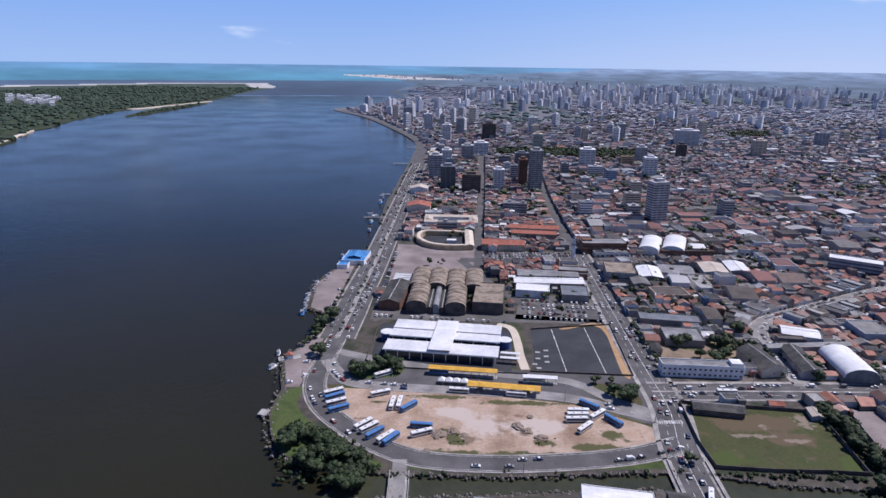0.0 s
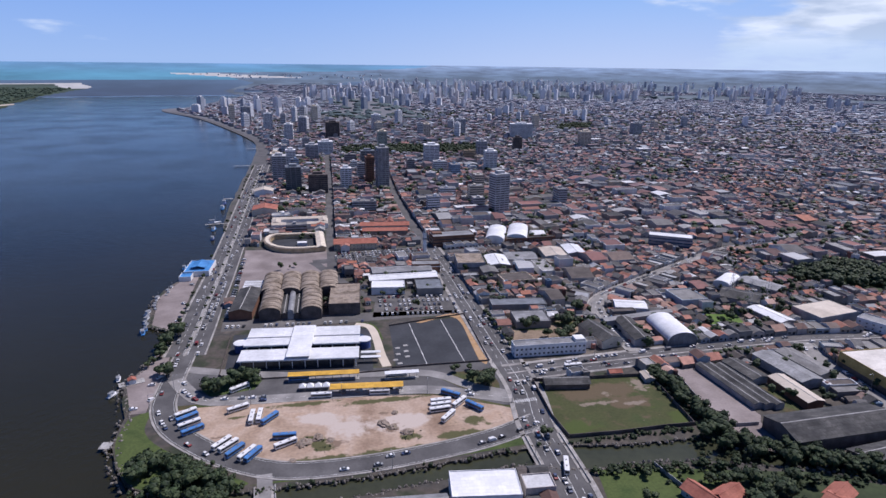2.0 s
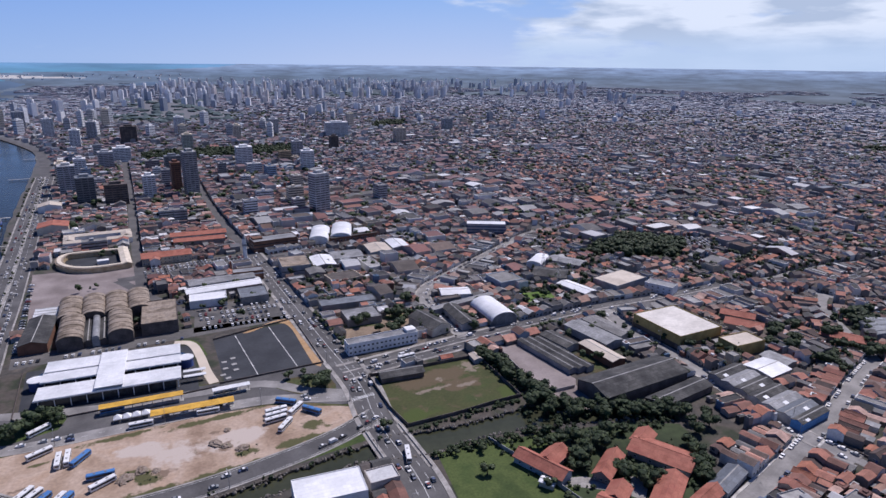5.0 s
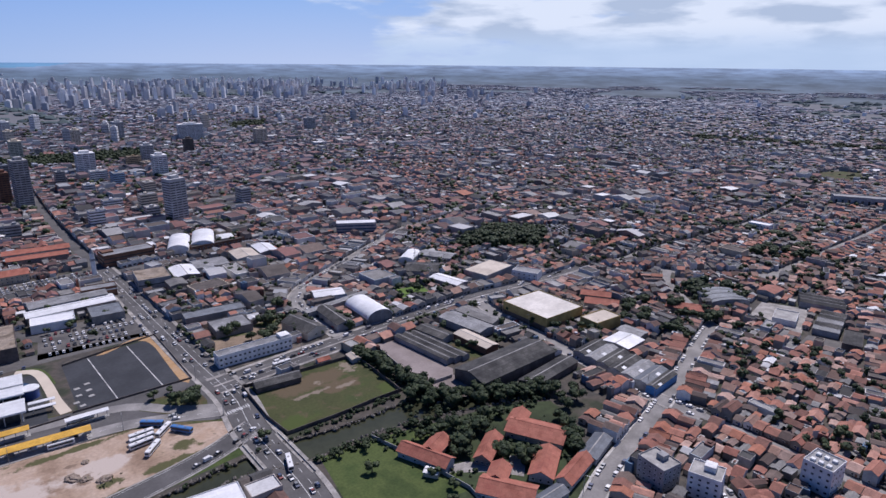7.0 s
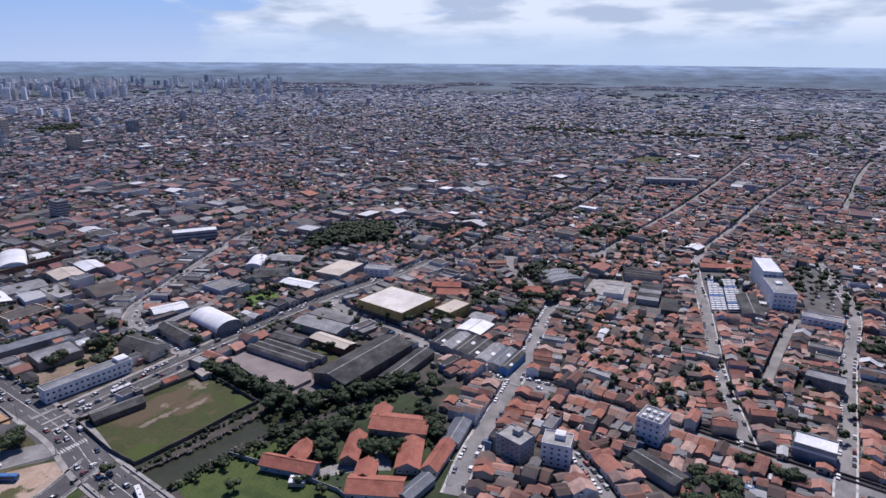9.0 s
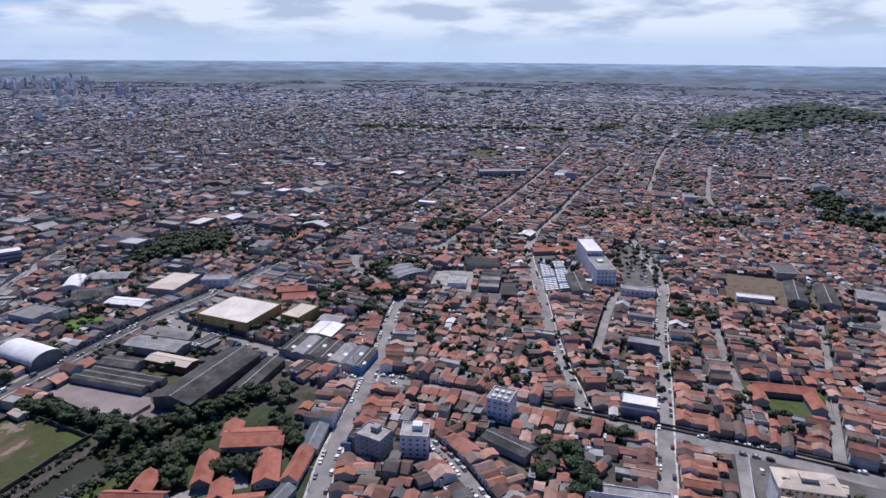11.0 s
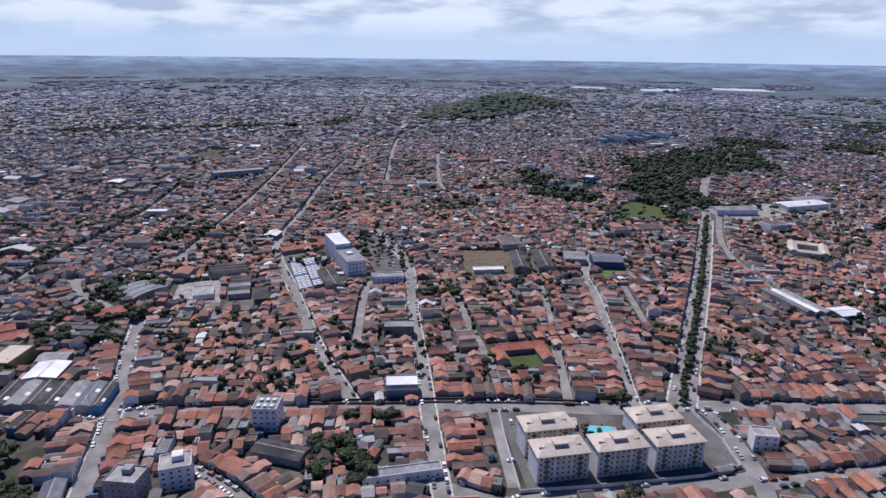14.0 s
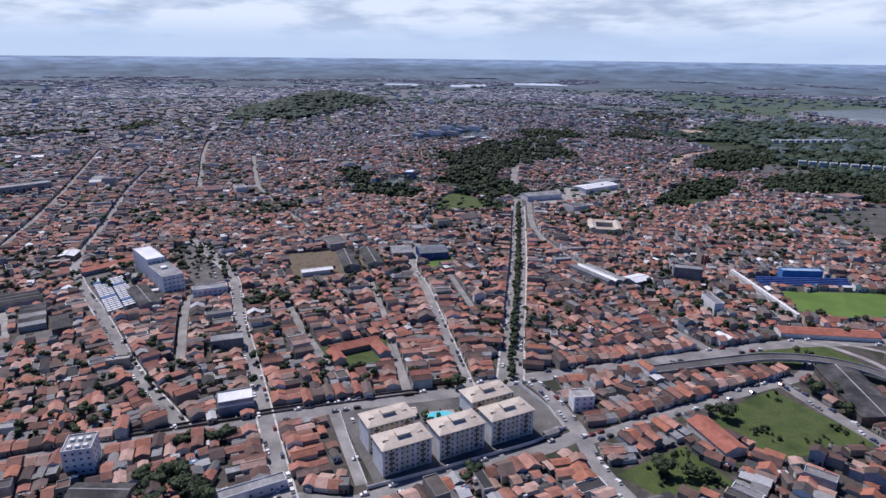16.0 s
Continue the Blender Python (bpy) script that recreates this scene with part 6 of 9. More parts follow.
# -- estate of blue-grey blocks and pale halls beyond the boulevard
for i in range(9):
    flat_block("estate_block", "blue-grey apartment block on the far slope", "apartment block", 1392 + 26 * (i % 2) + 60 * (i // 5), -470 - 21 * i, 30, 13, 20 + 5 * (i % 3), 14 + 3 * (i % 3), ("paleblue", "towergrey", "white")[i % 3], "greyroof", bands=((5, 1.4), (9, 1.4)), group="estate blocks")
flat_block("pond_house", "bright blue and white house by the pond", "building", 958, -311, 20, 14, -30, 10, "paleblue", "white", bands=((3, 1.2), (6.4, 1.2)))
flat_block("grey_church_hall", "long grey hall with tall windows above houses", "hall", 1000, 243, 78, 20, -64, 13, "greywall", "greyroof", rows=(3.0,), faces=(("front", 10), ("back", 10)), ww=3.0, wh=6.0)
flat_block("pale_pavilion", "pale two-storey pavilion among trees", "building", 756, 282, 24, 12, -88, 8, "white", "whiteroof", rows=(1.2, 4.6), faces=(("left", 3), ("front", 7)), ww=2.0, wh=1.6)
gable_hall("pale_depot", "long depot with a pale sheet roof", "depot", 752, -438, 22, 54, 0, 7, 1.6, "white", "greyroof")
gable_hall("pale_depot", "long depot with a white sheet roof", "depot", 778, -545, 26, 70, 14, 7, 1.6, "white", "whiteroof")
gable_hall("pale_depot", "long depot with a pale sheet roof", "depot", 806, -572, 20, 60, 14, 7, 1.6, "greywall", "greyroof")


# ---- towers of the centre ----
def tower(cx, cy, w, d, ang, h, wall, label, band="glass", storey=3.0, crown=True):
    take_rect(cx, cy, w, d, ang, 3)
    t = thing("tower_block", pose(cx, cy, 0, 0, 0, ang), label, "tower block", "downtown towers")
    part("wall", boxes((-w / 2, -d / 2, 0, w / 2, d / 2, h)), wall, t)
    z = 4.5
    while z + 2 < h:
        part("window_band", boxes((-w / 2 + 0.6, -d / 2 - 0.06, z, w / 2 - 0.6, d / 2 + 0.06, z + 1.15), (-w / 2 - 0.06, -d / 2 + 0.6, z, w / 2 + 0.06, d / 2 - 0.6, z + 1.15)), band, t)
        z += storey
    for x in (-w / 6, w / 6):
        part("pier", boxes((x - 0.5, -d / 2 - 0.25, 0, x + 0.5, d / 2 + 0.25, h)), wall, t)
    if crown:
        part("roof_housing", boxes((-w / 4, -d / 4, h, w / 4, d / 4, h + 4), bev=0.1), wall, t)
    part("parapet", boxes((-w / 2 - 0.2, -d / 2 - 0.2, h - 0.6, w / 2 + 0.2, d / 2 + 0.2, h + 0.5)), wall, t)
    return t


for row in ((253, 762, 21, 16, 14, 51, "towergrey", "tall slim grey tower with window grids"), (127, 952, 17, 22, 4, 62, "greywall", "tall grey-green office tower with ribbon windows"),
            (112, 992, 13, 16, 2, 42, "brick", "brown-red slab tower above low roofs"), (-6, 946, 22, 22, 2, 37, "bluesheet", "blue-grey glazed office block above low roofs"), (29, 931, 28, 16, 0, 27, "darkwall", "dark brown office slab above low roofs"),
            (72, 958, 16, 14, 2, 31, "white", "pale narrow office block above low roofs"), (254, 1188, 28, 24, -4, 34, "white", "white slab tower by the park"), (338, 1075, 21, 18, -4, 36, "white", "pale tower with balconies above low roofs"),
            (372, 1246, 20, 18, -4, 32, "towergrey", "grey apartment tower above low roofs"), (92, 1600, 34, 24, -6, 40, "darkwall", "dark broad tower of brown concrete"), (-14, 1560, 20, 20, -4, 40, "white", "white apartment tower above low roofs"),
            (560, 1530, 56, 22, -10, 38, "white", "broad slab with a flat projecting roof"), (655, 1360, 25, 20, -4, 36, "beige", "beige tower block above low roofs"), (318, 1540, 16, 18, -4, 39, "beige", "slim beige tower above low roofs"),
            (-27, 1040, 22, 22, 0, 40, "towergrey", "riverside grey tower above low roofs"), (-35, 1110, 16, 24, 0, 34, "beige", "riverside beige slab above low roofs"), (-10, 1180, 18, 16, 0, 30, "white", "white riverside block above low roofs"),
            (30, 1250, 24, 18, 2, 30, "towergrey", "grey office slab above low roofs"), (60, 1330, 30, 20, 2, 26, "white", "white office slab above low roofs"), (130, 1180, 26, 16, 2, 26, "bluesheet", "pale blue office slab above low roofs"),
            (190, 1420, 20, 18, 0, 36, "beige", "beige tower block above low roofs"), (430, 1640, 22, 22, 0, 42, "towergrey", "grey tower block above low roofs"), (220, 1760, 24, 20, 0, 44, "white", "white tower block above low roofs"), (20, 1730, 20, 20, 0, 42, "towergrey", "grey tower block above low roofs"),
            (-70, 1800, 22, 20, 12, 46, "white", "white riverside tower above low roofs"), (-140, 2000, 24, 20, 20, 50, "towergrey", "grey riverside tower above low roofs"), (480, 1330, 18, 14, 0, 28, "darkwall", "dark slim tower above low roofs"), (900, 1560, 26, 20, 0, 34, "towergrey", "grey tower block above low roofs")):
    tower(*row)

# far towers: too many to count, in loose clusters behind the centre
rng = np.random.default_rng(5)


def box_soup(x, y, z, w, d, h, ang, s):
    """Boxes with a roof housing each, as arrays."""
    n = len(x)
    base = np.array([(-1, -1), (1, -1), (1, 1), (-1, 1)]) / 2
    c, sn = np.cos(ang), np.sin(ang)
    V, F = [], []
    for lw, lz0, lz1 in ((1.0, 0.0, 1.0), (0.45, 1.0, 1.09)):
        for zz in (lz0, lz1):
            for a, b in base:
                lx, ly = a * w * lw * s, b * d * lw * s
                V.append(np.stack([x + c * lx - sn * ly, y + sn * lx + c * ly, z + h * zz * s - (2.0 if zz == 0 else 0)], -1))
    V = np.stack(V, 1)
    quads = []
    for o in (0, 8):
        quads += [(o + i, o + (i + 1) % 4, o + 4 + (i + 1) % 4, o + 4 + i) for i in range(4)] + [(o + 4, o + 5, o + 6, o + 7)]
    F = (np.arange(n)[:, None, None] * 16 + np.array(quads)[None]).reshape(-1, 4)
    return V.reshape(-1, 3), F


def mass(name, V, F, mats, idx, label, category):
    me = bpy.data.meshes.new(name)
    me.vertices.add(len(V))
    me.vertices.foreach_set("co", np.asarray(V, np.float32).ravel())
    tot = np.array([len(f) for f in F], np.int32) if isinstance(F, list) else np.full(len(F), F.shape[1], np.int32)
    flat = np.concatenate([np.asarray(f) for f in F]).astype(np.int32) if isinstance(F, list) else F.astype(np.int32).ravel()
    me.loops.add(len(flat))
    me.loops.foreach_set("vertex_index", flat)
    me.polygons.add(len(tot))
    me.polygons.foreach_set("loop_start", np.concatenate([[0], np.cumsum(tot)[:-1]]).astype(np.int32))
    me.polygons.foreach_set("loop_total", tot)
    for m in mats:
        me.materials.append(M[m])
    if idx is not None:
        me.polygons.foreach_set("material_index", np.asarray(idx, np.int32))
    me.update(calc_edges=True)
    me.shade_flat()
    me.validate()
    return tagged(new(name, me), label, category, kind="stuff")


def polar(n, a0, a1, r0, r1, power=1.0):
    a = np.radians(rng.uniform(a0, a1, n))
    r = r0 + (r1 - r0) * rng.random(n) ** power
    return r * np.sin(a), r * np.cos(a)


tx, ty, th = [], [], []
for n, a0, a1, r0, r1, h0, h1 in ((34, -8, 2, 1750, 2700, 26, 52), (90, 1, 16, 2600, 4200, 26, 52), (230, 6, 30, 3200, 5200, 26, 56), (170, 18, 42, 3400, 5600, 24, 52), (22, 3, 26, 1500, 2800, 18, 40), (16, 26, 60, 1500, 3400, 16, 34), (30, 60, 110, 2200, 4200, 12, 24), (70, -8, 8, 6500, 8400, 6, 13), (12, 36, 50, 3300, 4200, 30, 50)):
    x, y = polar(n, a0, a1, r0, r1, 0.8)
    tx.append(x)
    ty.append(y)
    th.append(rng.uniform(h0, h1, n))
tx, ty, th = map(np.concatenate, (tx, ty, th))
keep = inside(tx, ty, [(-70, 1500), (-80, 1650), (-270, 2200), (-430, 2530), (-360, 2748), (-230, 3502), (-300, 4053), (-250, 5410), (-560, 7013), (-1300, 8494), (9000, 9500), (9000, -6000), (0, 0)])
tx, ty, th = tx[keep], ty[keep], th[keep]
near_order = np.argsort(np.hypot(tx, ty))[:22]
for k, i in enumerate(near_order):
    wall_of = ("white", "towergrey", "beige", "white")[k % 4]
    tower(float(tx[i]), float(ty[i]), 13 + 2.0 * (k % 4), 12 + 1.5 * (k % 3), -30 + 23 * (k % 4), float(th[i]), wall_of, "%s apartment tower among low roofs" % {"white": "slim white", "towergrey": "pale grey", "beige": "slim beige"}[wall_of], storey=6.2)
tx, ty, th = (np.delete(q, near_order) for q in (tx, ty, th))
fx, fy, fz, fs = far(tx, ty)
V, F = box_soup(fx, fy, fz, rng.uniform(11, 21, len(tx)), rng.uniform(11, 19, len(tx)), th, rng.uniform(-0.8, 0.8, len(tx)), fs)
mass("far_towers", V, F, ["towers"], None, "pale apartment towers in clusters behind the centre", "tower block")


# ---- houses ----
def house_proto(w, d, h, rise, kind, seed):
    """A row house: walls, roof, street door, windows and a water tank, its front at -y."""
    r = random.Random(seed)
    t = thing("house", pose(0, 0, 0), "single-storey row house with a weathered terracotta tile roof" if kind != "flat" else "two-storey flat-roofed house with a parapet", "house", "row houses")
    if kind == "flat":
        part("wall", shell(w, d, h, 0.7, 0.2), "wall", t)
        part("roof", boxes((-w / 2 + 0.2, -d / 2 + 0.2, h - 0.3, w / 2 - 0.2, d / 2 - 0.2, h)), "concrete", t)
        part("water_tank", cylinder(bmesh.new(), w / 5, d / 5, h, h + 1.1, 0.7, 0.6, n=10), "blue", t, "round blue water tank")
        windows(t, w, d, (1.1, 4.1), (("front", 2), ("back", 1)), 1.3, 1.2)
    elif kind in ("cross", "ell"):
        f = d * r.uniform(0.42, 0.55)
        y1 = -d / 2 + f
        part("wall", prism([(-d / 2, 0), (y1, 0), (y1, h), (-d / 2 + f / 2, h + rise), (-d / 2, h)], -w / 2, w / 2, "x"), "wall", t)
        roof = prism([(y + (y1 - d / 2) / 2, z) for y, z in chevron(f / 2, h + 0.03, rise, 0.14, 0.35)], -w / 2 - 0.1, w / 2 + 0.1, "x")
        part("roof", roof, "tile", t)
        ww = w * (0.62 if kind == "ell" else 0.9)
        hr_ = h - r.uniform(0.2, 0.7)
        part("rear_wall", prism([(-w / 2, 0), (-w / 2 + ww, 0), (-w / 2 + ww, hr_), (-w / 2 + ww / 2, hr_ + ww * 0.17), (-w / 2, hr_)], y1 + 0.1, d / 2), "wall", t)
        part("rear_roof", prism([(x - w / 2 + ww / 2, z) for x, z in chevron(ww / 2, hr_ + 0.03, ww * 0.17, 0.12, 0.25)], y1 + 0.15, d / 2 + 0.3), r.choice(("tile", "tile", "fibre")), t)
        if kind == "ell":
            part("yard_roof", prism([(-w / 2 + ww + 0.1, 2.7), (w / 2, 2.3), (w / 2, 2.42), (-w / 2 + ww + 0.1, 2.82)], d / 2 - 4.0, d / 2), r.choice(("fibre", "greyroof")), t)
            part("yard_wall", boxes((w / 2 - 0.15, y1, 0, w / 2, d / 2, 2.3)), "wall", t)
        windows(t, w, d, (1.0,), (("front", 1),), 1.2, 1.1)
    else:
        br = 0.62 if kind == "two" else 1.0
        split = -d / 2 + d * br
        part("wall", prism([(-w / 2, 0), (w / 2, 0), (w / 2, h), (0, h + rise), (-w / 2, h)], -d / 2, split), "wall", t)
        roof = prism(chevron(w / 2, h + 0.03, rise, 0.14, 0.25), -d / 2 - 0.5, split + 0.3)
        box(roof, -0.16, -d / 2 - 0.5, h + rise + 0.1, 0.16, split + 0.3, h + rise + 0.27)
        part("roof", roof, "tile", t)
        if kind == "two":
            part("rear_wall", prism([(-w / 2, 0), (w / 2 - 1.2, 0), (w / 2 - 1.2, h - 0.5), (-w / 2, h - 0.2)], split + 0.4, d / 2), "wall", t)
            part("rear_roof", prism([(-w / 2 - 0.1, h - 0.15), (w / 2 - 1.0, h - 0.6), (w / 2 - 1.0, h - 0.46), (-w / 2 - 0.1, h)], split + 0.35, d / 2 + 0.3), r.choice(("fibre", "tile", "greyroof")), t)
        windows(t, w, d, (1.0,), (("front", 1),), 1.2, 1.1)
    ob = part("door", boxes((w / 2 - 1.7, -d / 2 - 0.06, 0, w / 2 - 0.75, -d / 2 + 0.05, 2.1)), r.choice(("brick", "darkblue", "metal", "darkwall")), t)
    return t


PROTOS = []
for i, (w, d, h, rise, kind) in enumerate(((5.6, 16, 3.3, 1.5, "two"), (6.2, 18, 3.6, 1.6, "cross"), (6.8, 15, 3.2, 1.7, "ell"), (6.0, 13, 3.8, 1.5, "one"), (7.4, 17, 3.2, 1.9, "cross"), (5.8, 19, 3.3, 1.5, "ell"), (6.6, 18, 4.0, 1.6, "two"), (7.0, 12, 6.2, 1.6, "one"), (6.4, 14, 6.3, 0, "flat"),
                                         (8.2, 15, 3.5, 1.9, "cross"), (9.5, 17, 3.4, 1.8, "ell"), (7.0, 16, 5.8, 1.6, "cross"), (5.4, 14, 3.0, 1.3, "ell"), (8.8, 13, 3.3, 2.0, "two"), (7.8, 18, 3.1, 1.5, "ell"))):
    w *= 0.86
    PROTOS.append((w, d, h, rise, kind, house_proto(w, d, h, rise, kind, i)))
USED = [False] * len(PROTOS)

GAB, FLT = [], []  # cx, cy, ang, w, d, h, rise, roof kind
SINGLE = 0
PENDING = []
hr = random.Random(11)


def free(cx, cy, w, d, a):
    c, s = math.cos(a), math.sin(a)
    for u in (-0.4, -0.14, 0.14, 0.4):
        for v in (-0.44, -0.22, 0, 0.22, 0.44):
            i = int((cx + c * u * w - s * v * d - GX0) / RES)
            j = int((cy + s * u * w + c * v * d - GY0) / RES)
            if not (0 <= i < TAKEN.shape[0] and 0 <= j < TAKEN.shape[1]) or TAKEN[i, j]:
                return False
    return True


def occupy(cx, cy, w, d, a):
    c, s = math.cos(a), math.sin(a)
    u, v = np.meshgrid(np.linspace(-0.44, 0.44, max(2, int(w * 1.3))), np.linspace(-0.46, 0.46, max(2, int(d * 1.3))))
    PENDING.append(cells(cx + c * u * w - s * v * d, cy + s * u * w + c * v * d))


def settle():
    """A finished row of houses takes its ground."""
    for i, j in PENDING:
        TAKEN[i, j] = True
    PENDING.clear()


def roof_kind(cx, cy):
    """Terracotta in the quarters to the west and north, mixed sheets in the centre."""
    p = 0.88 if cy < 215 else (0.60 if cx < 330 else 0.78)
    if inside([cx], [cy], [(215, 545), (290, 568), (300, 500), (274, 470), (204, 402), (176, 412)])[0]:
        p = 0.92
    p += 0.45 * noise.noise((cx * 0.006, cy * 0.006, 5))
    u = hr.random()
    return 0 if u < p else (1 if u < p + (1 - p) * 0.88 else 2)


def add_house(cx, cy, a, w, d, back=True):
    global SINGLE
    if not free(cx, cy, w, d, a):
        return False
    near = SINGLE < 272 and 205 < cx < 400 and -330 < cy < 150
    if near:
        k = min(range(len(PROTOS)), key=lambda i: 1.6 * max(0, PROTOS[i][0] - w) + 0.5 * max(0, w - PROTOS[i][0]) + 0.25 * abs(PROTOS[i][1] - d) + hr.random() * 1.6 + (1.5 if PROTOS[i][4] == "flat" else 0))
        m = pose(cx, cy, -hr.uniform(0, 0.5), 0, 0, math.degrees(a) + hr.uniform(-2.5, 2.5))
        if USED[k]:
            copy_thing(PROTOS[k][5], m)
        else:
            PROTOS[k][5].matrix_world = m
            USED[k] = True
        SINGLE += 1
        occupy(cx, cy, max(w, PROTOS[k][0]) + 0.2, max(d, PROTOS[k][1]), a)
        return True
    occupy(cx, cy, w, d, a)
    a += hr.uniform(-0.05, 0.05)
    two = hr.random() < 0.14
    h = hr.uniform(2.5, 4.4) + (3.0 if two else 0)
    rk = roof_kind(cx, cy)
    if hr.random() < (0.10 if cy < 215 else 0.30):
        FLT.append((cx, cy, a, w, d, h + hr.uniform(0.2, 1.5), 0, rk))
        return True
    c, s = math.cos(a), math.sin(a)

    def piece(ox, oy, ww, dd, hh, rise, along, kind):
        x, y = cx + c * ox - s * oy, cy + s * ox + c * oy
        if along:
            GAB.append((x, y, a, ww, dd, hh, rise, kind))
        else:
            GAB.append((x, y, a + math.pi / 2, dd, ww, hh, rise, kind))

    if back and d > 11:
        f = hr.uniform(0.42, 0.66)
        along = hr.random() < 0.5
        span = w if along else d * f
        piece(0, -d / 2 + d * f / 2, w, d * f, h, span * hr.uniform(0.18, 0.28), along, rk)
        wing = w * hr.uniform(0.5, 0.95)
        rk2 = rk if hr.random() < 0.72 else 1
        piece((w - wing) / 2 * hr.choice((-1, 1)), d / 2 - d * (1 - f) / 2, wing, d * (1 - f) * 0.9, h * hr.uniform(0.7, 0.95), wing * 0.17, hr.random() < 0.7, rk2)
    else:
        along = hr.random() < 0.5
        piece(0, 0, w, d, h, (w if along else d) * hr.uniform(0.15, 0.26), along, rk)
    return True


def frontage(line, half, rows=1, wmin=5.4, wmax=9.6):
    """Row houses shoulder to shoulder on both sides of a street."""
    seg = np.concatenate([[0], np.cumsum(np.hypot(*np.diff(line, axis=0).T))])
    n = normals(line)
    for side in (1, -1):
        s = 2.0
        while s < seg[-1] - 6:
            w, d = hr.uniform(wmin, wmax), hr.uniform(13, 19)
            t = s + w / 2
            p = np.array([np.interp(t, seg, line[:, 0]), np.interp(t, seg, line[:, 1])])
            m = np.array([np.interp(t, seg, n[:, 0]), np.interp(t, seg, n[:, 1])])
            m /= np.hypot(*m)
            m = m * side
            q = p + m * (half + 1.5 + d / 2)
            a = math.atan2(-m[0], m[1])
            ok = add_house(q[0], q[1], a, w, d)
            for d2 in (10.0, 7.0):
                if not ok:
                    q = p + m * (half + 1.5 + d2 / 2)
                    ok = add_house(q[0], q[1], a, w, d2, False)
            s += w + 0.1
        settle()


for name in ("diagonal_street", "hospital_street", "school_street", "lane_four", "lane_one", "lane_three", "boulevard", "channel_lane", "channel_road", "works_road", "corner_street", "block_street", "lane_two", "lane_five", "lane_six", "short_street", "yard_lane", "apartment_street", "apartment_lane",
             "garage_street", "upper_cross_street", "north_cross_street", "link_street", "upper_lane", "middle_lane", "boulevard_far", "viaduct_road", "cross_avenue", "cross_avenue_far", "downtown_street", "canal_avenue", "canal_avenue_far", "market_street"):
    w = ROADS[name][0]
    town = name in ("cross_avenue", "downtown_street", "canal_avenue", "canal_avenue_far", "market_street", "viaduct_road")
    frontage(LINES[name], w / 2, wmin=6 if town else 4.6, wmax=11 if town else 7.6)


def quarter(x0, x1, y0, y1, ang, row=17.0, street=6.5, wmin=5.4, wmax=8.5, lim=None):
    """Fill what is left with parallel rows of houses, two rows to a street."""
    a = radians(ang)
    c, s = math.cos(a), math.sin(a)
    mx, my = (x0 + x1) / 2, (y0 + y1) / 2
    L = math.hypot(x1 - x0, y1 - y0) / 2
    v, k = -L, 0
    while v < L:
        u = -L
        run = 0
        while u < L:
            w = hr.uniform(wmin, wmax)
            run += w
            if run > 95:
                u += 7
                run = 0
            cx, cy = mx + c * (u + w / 2) - s * v, my + s * (u + w / 2) + c * v
            if x0 < cx < x1 and y0 < cy < y1 and hr.random() < 0.97:
                d = row * hr.uniform(0.78, 0.98)
                b = a + (math.pi if k % 2 else 0)
                if not add_house(cx, cy, b, w, d) and not add_house(cx, cy, b, w * 0.95, d * 0.62, False):
                    o = d * 0.25
                    add_house(cx - s * o, cy + c * o, b, w * 0.9, d * 0.45, False)
                    add_house(cx + s * o, cy - c * o, b, w * 0.9, d * 0.45, False)
            u += w + 0.2
        settle()
        v += row + (street if k % 2 else 0.5)
        k += 1


def halls(n, x0, x1, y0, y1, ang, zone):
    """Stores, garages and works of the middle distance, among the houses."""
    for k in range(n):
        cx, cy = hr.uniform(x0, x1), hr.uniform(y0, y1)
        if noise.noise((cx * 0.006, cy * 0.006, 5)) > zone:
            continue
        w, d, a = hr.uniform(13, 34), hr.uniform(11, 24), radians(ang + hr.choice((0, 90)) + hr.uniform(-5, 5))
        if free(cx, cy, w + 2, d + 2, a):
            occupy(cx, cy, w, d, a)
            settle()
            u = hr.random()
            rk = 2 if u < 0.15 else (1 if u < 0.80 else 0)
            if hr.random() < 0.45:
                FLT.append((cx, cy, a, w, d, hr.uniform(5, 11), 0, rk))
            else:
                GAB.append((cx, cy, a, w, d, hr.uniform(4.5, 7.5), w * hr.uniform(0.07, 0.13), rk))


def centre_blocks(n):
    """Offices, shops and flats of three to seven storeys round the towers."""
    made = 0
    for k in range(900):
        if made == n:
            break
        cx, cy = hr.uniform(-40, 460), hr.uniform(660, 1480)
        w, d, a = hr.uniform(12, 26), hr.uniform(11, 18), hr.choice((0, 90)) + hr.uniform(-3, 3)
        if cx > 300 and hr.random() < 0.5 or not free(cx, cy, w + 3, d + 3, radians(a)):
            continue
        made += 1
        floors = hr.choice((2, 3, 3, 4, 4, 5, 6, 7))
        wall = hr.choice(("white", "towergrey", "beige", "white", "greywall", "paleblue", "sandstone"))
        words = {"white": "white", "towergrey": "pale grey", "beige": "beige", "greywall": "grey", "paleblue": "pale blue", "sandstone": "ochre"}[wall]
        flat_block("office_block", "%s office block of %d storeys with a flat roof" % (words, floors), "office", cx, cy, w, d, a, 3.2 * floors + 0.6, wall, hr.choice(("greyroof", "concrete", "brownroof", "fibre")),
                   bands=tuple((1.2 + 3.2 * f, 1.25) for f in range(floors)), group="centre blocks", boxes_on=((hr.uniform(-3, 3), 0, 4, 4, 2.4),))


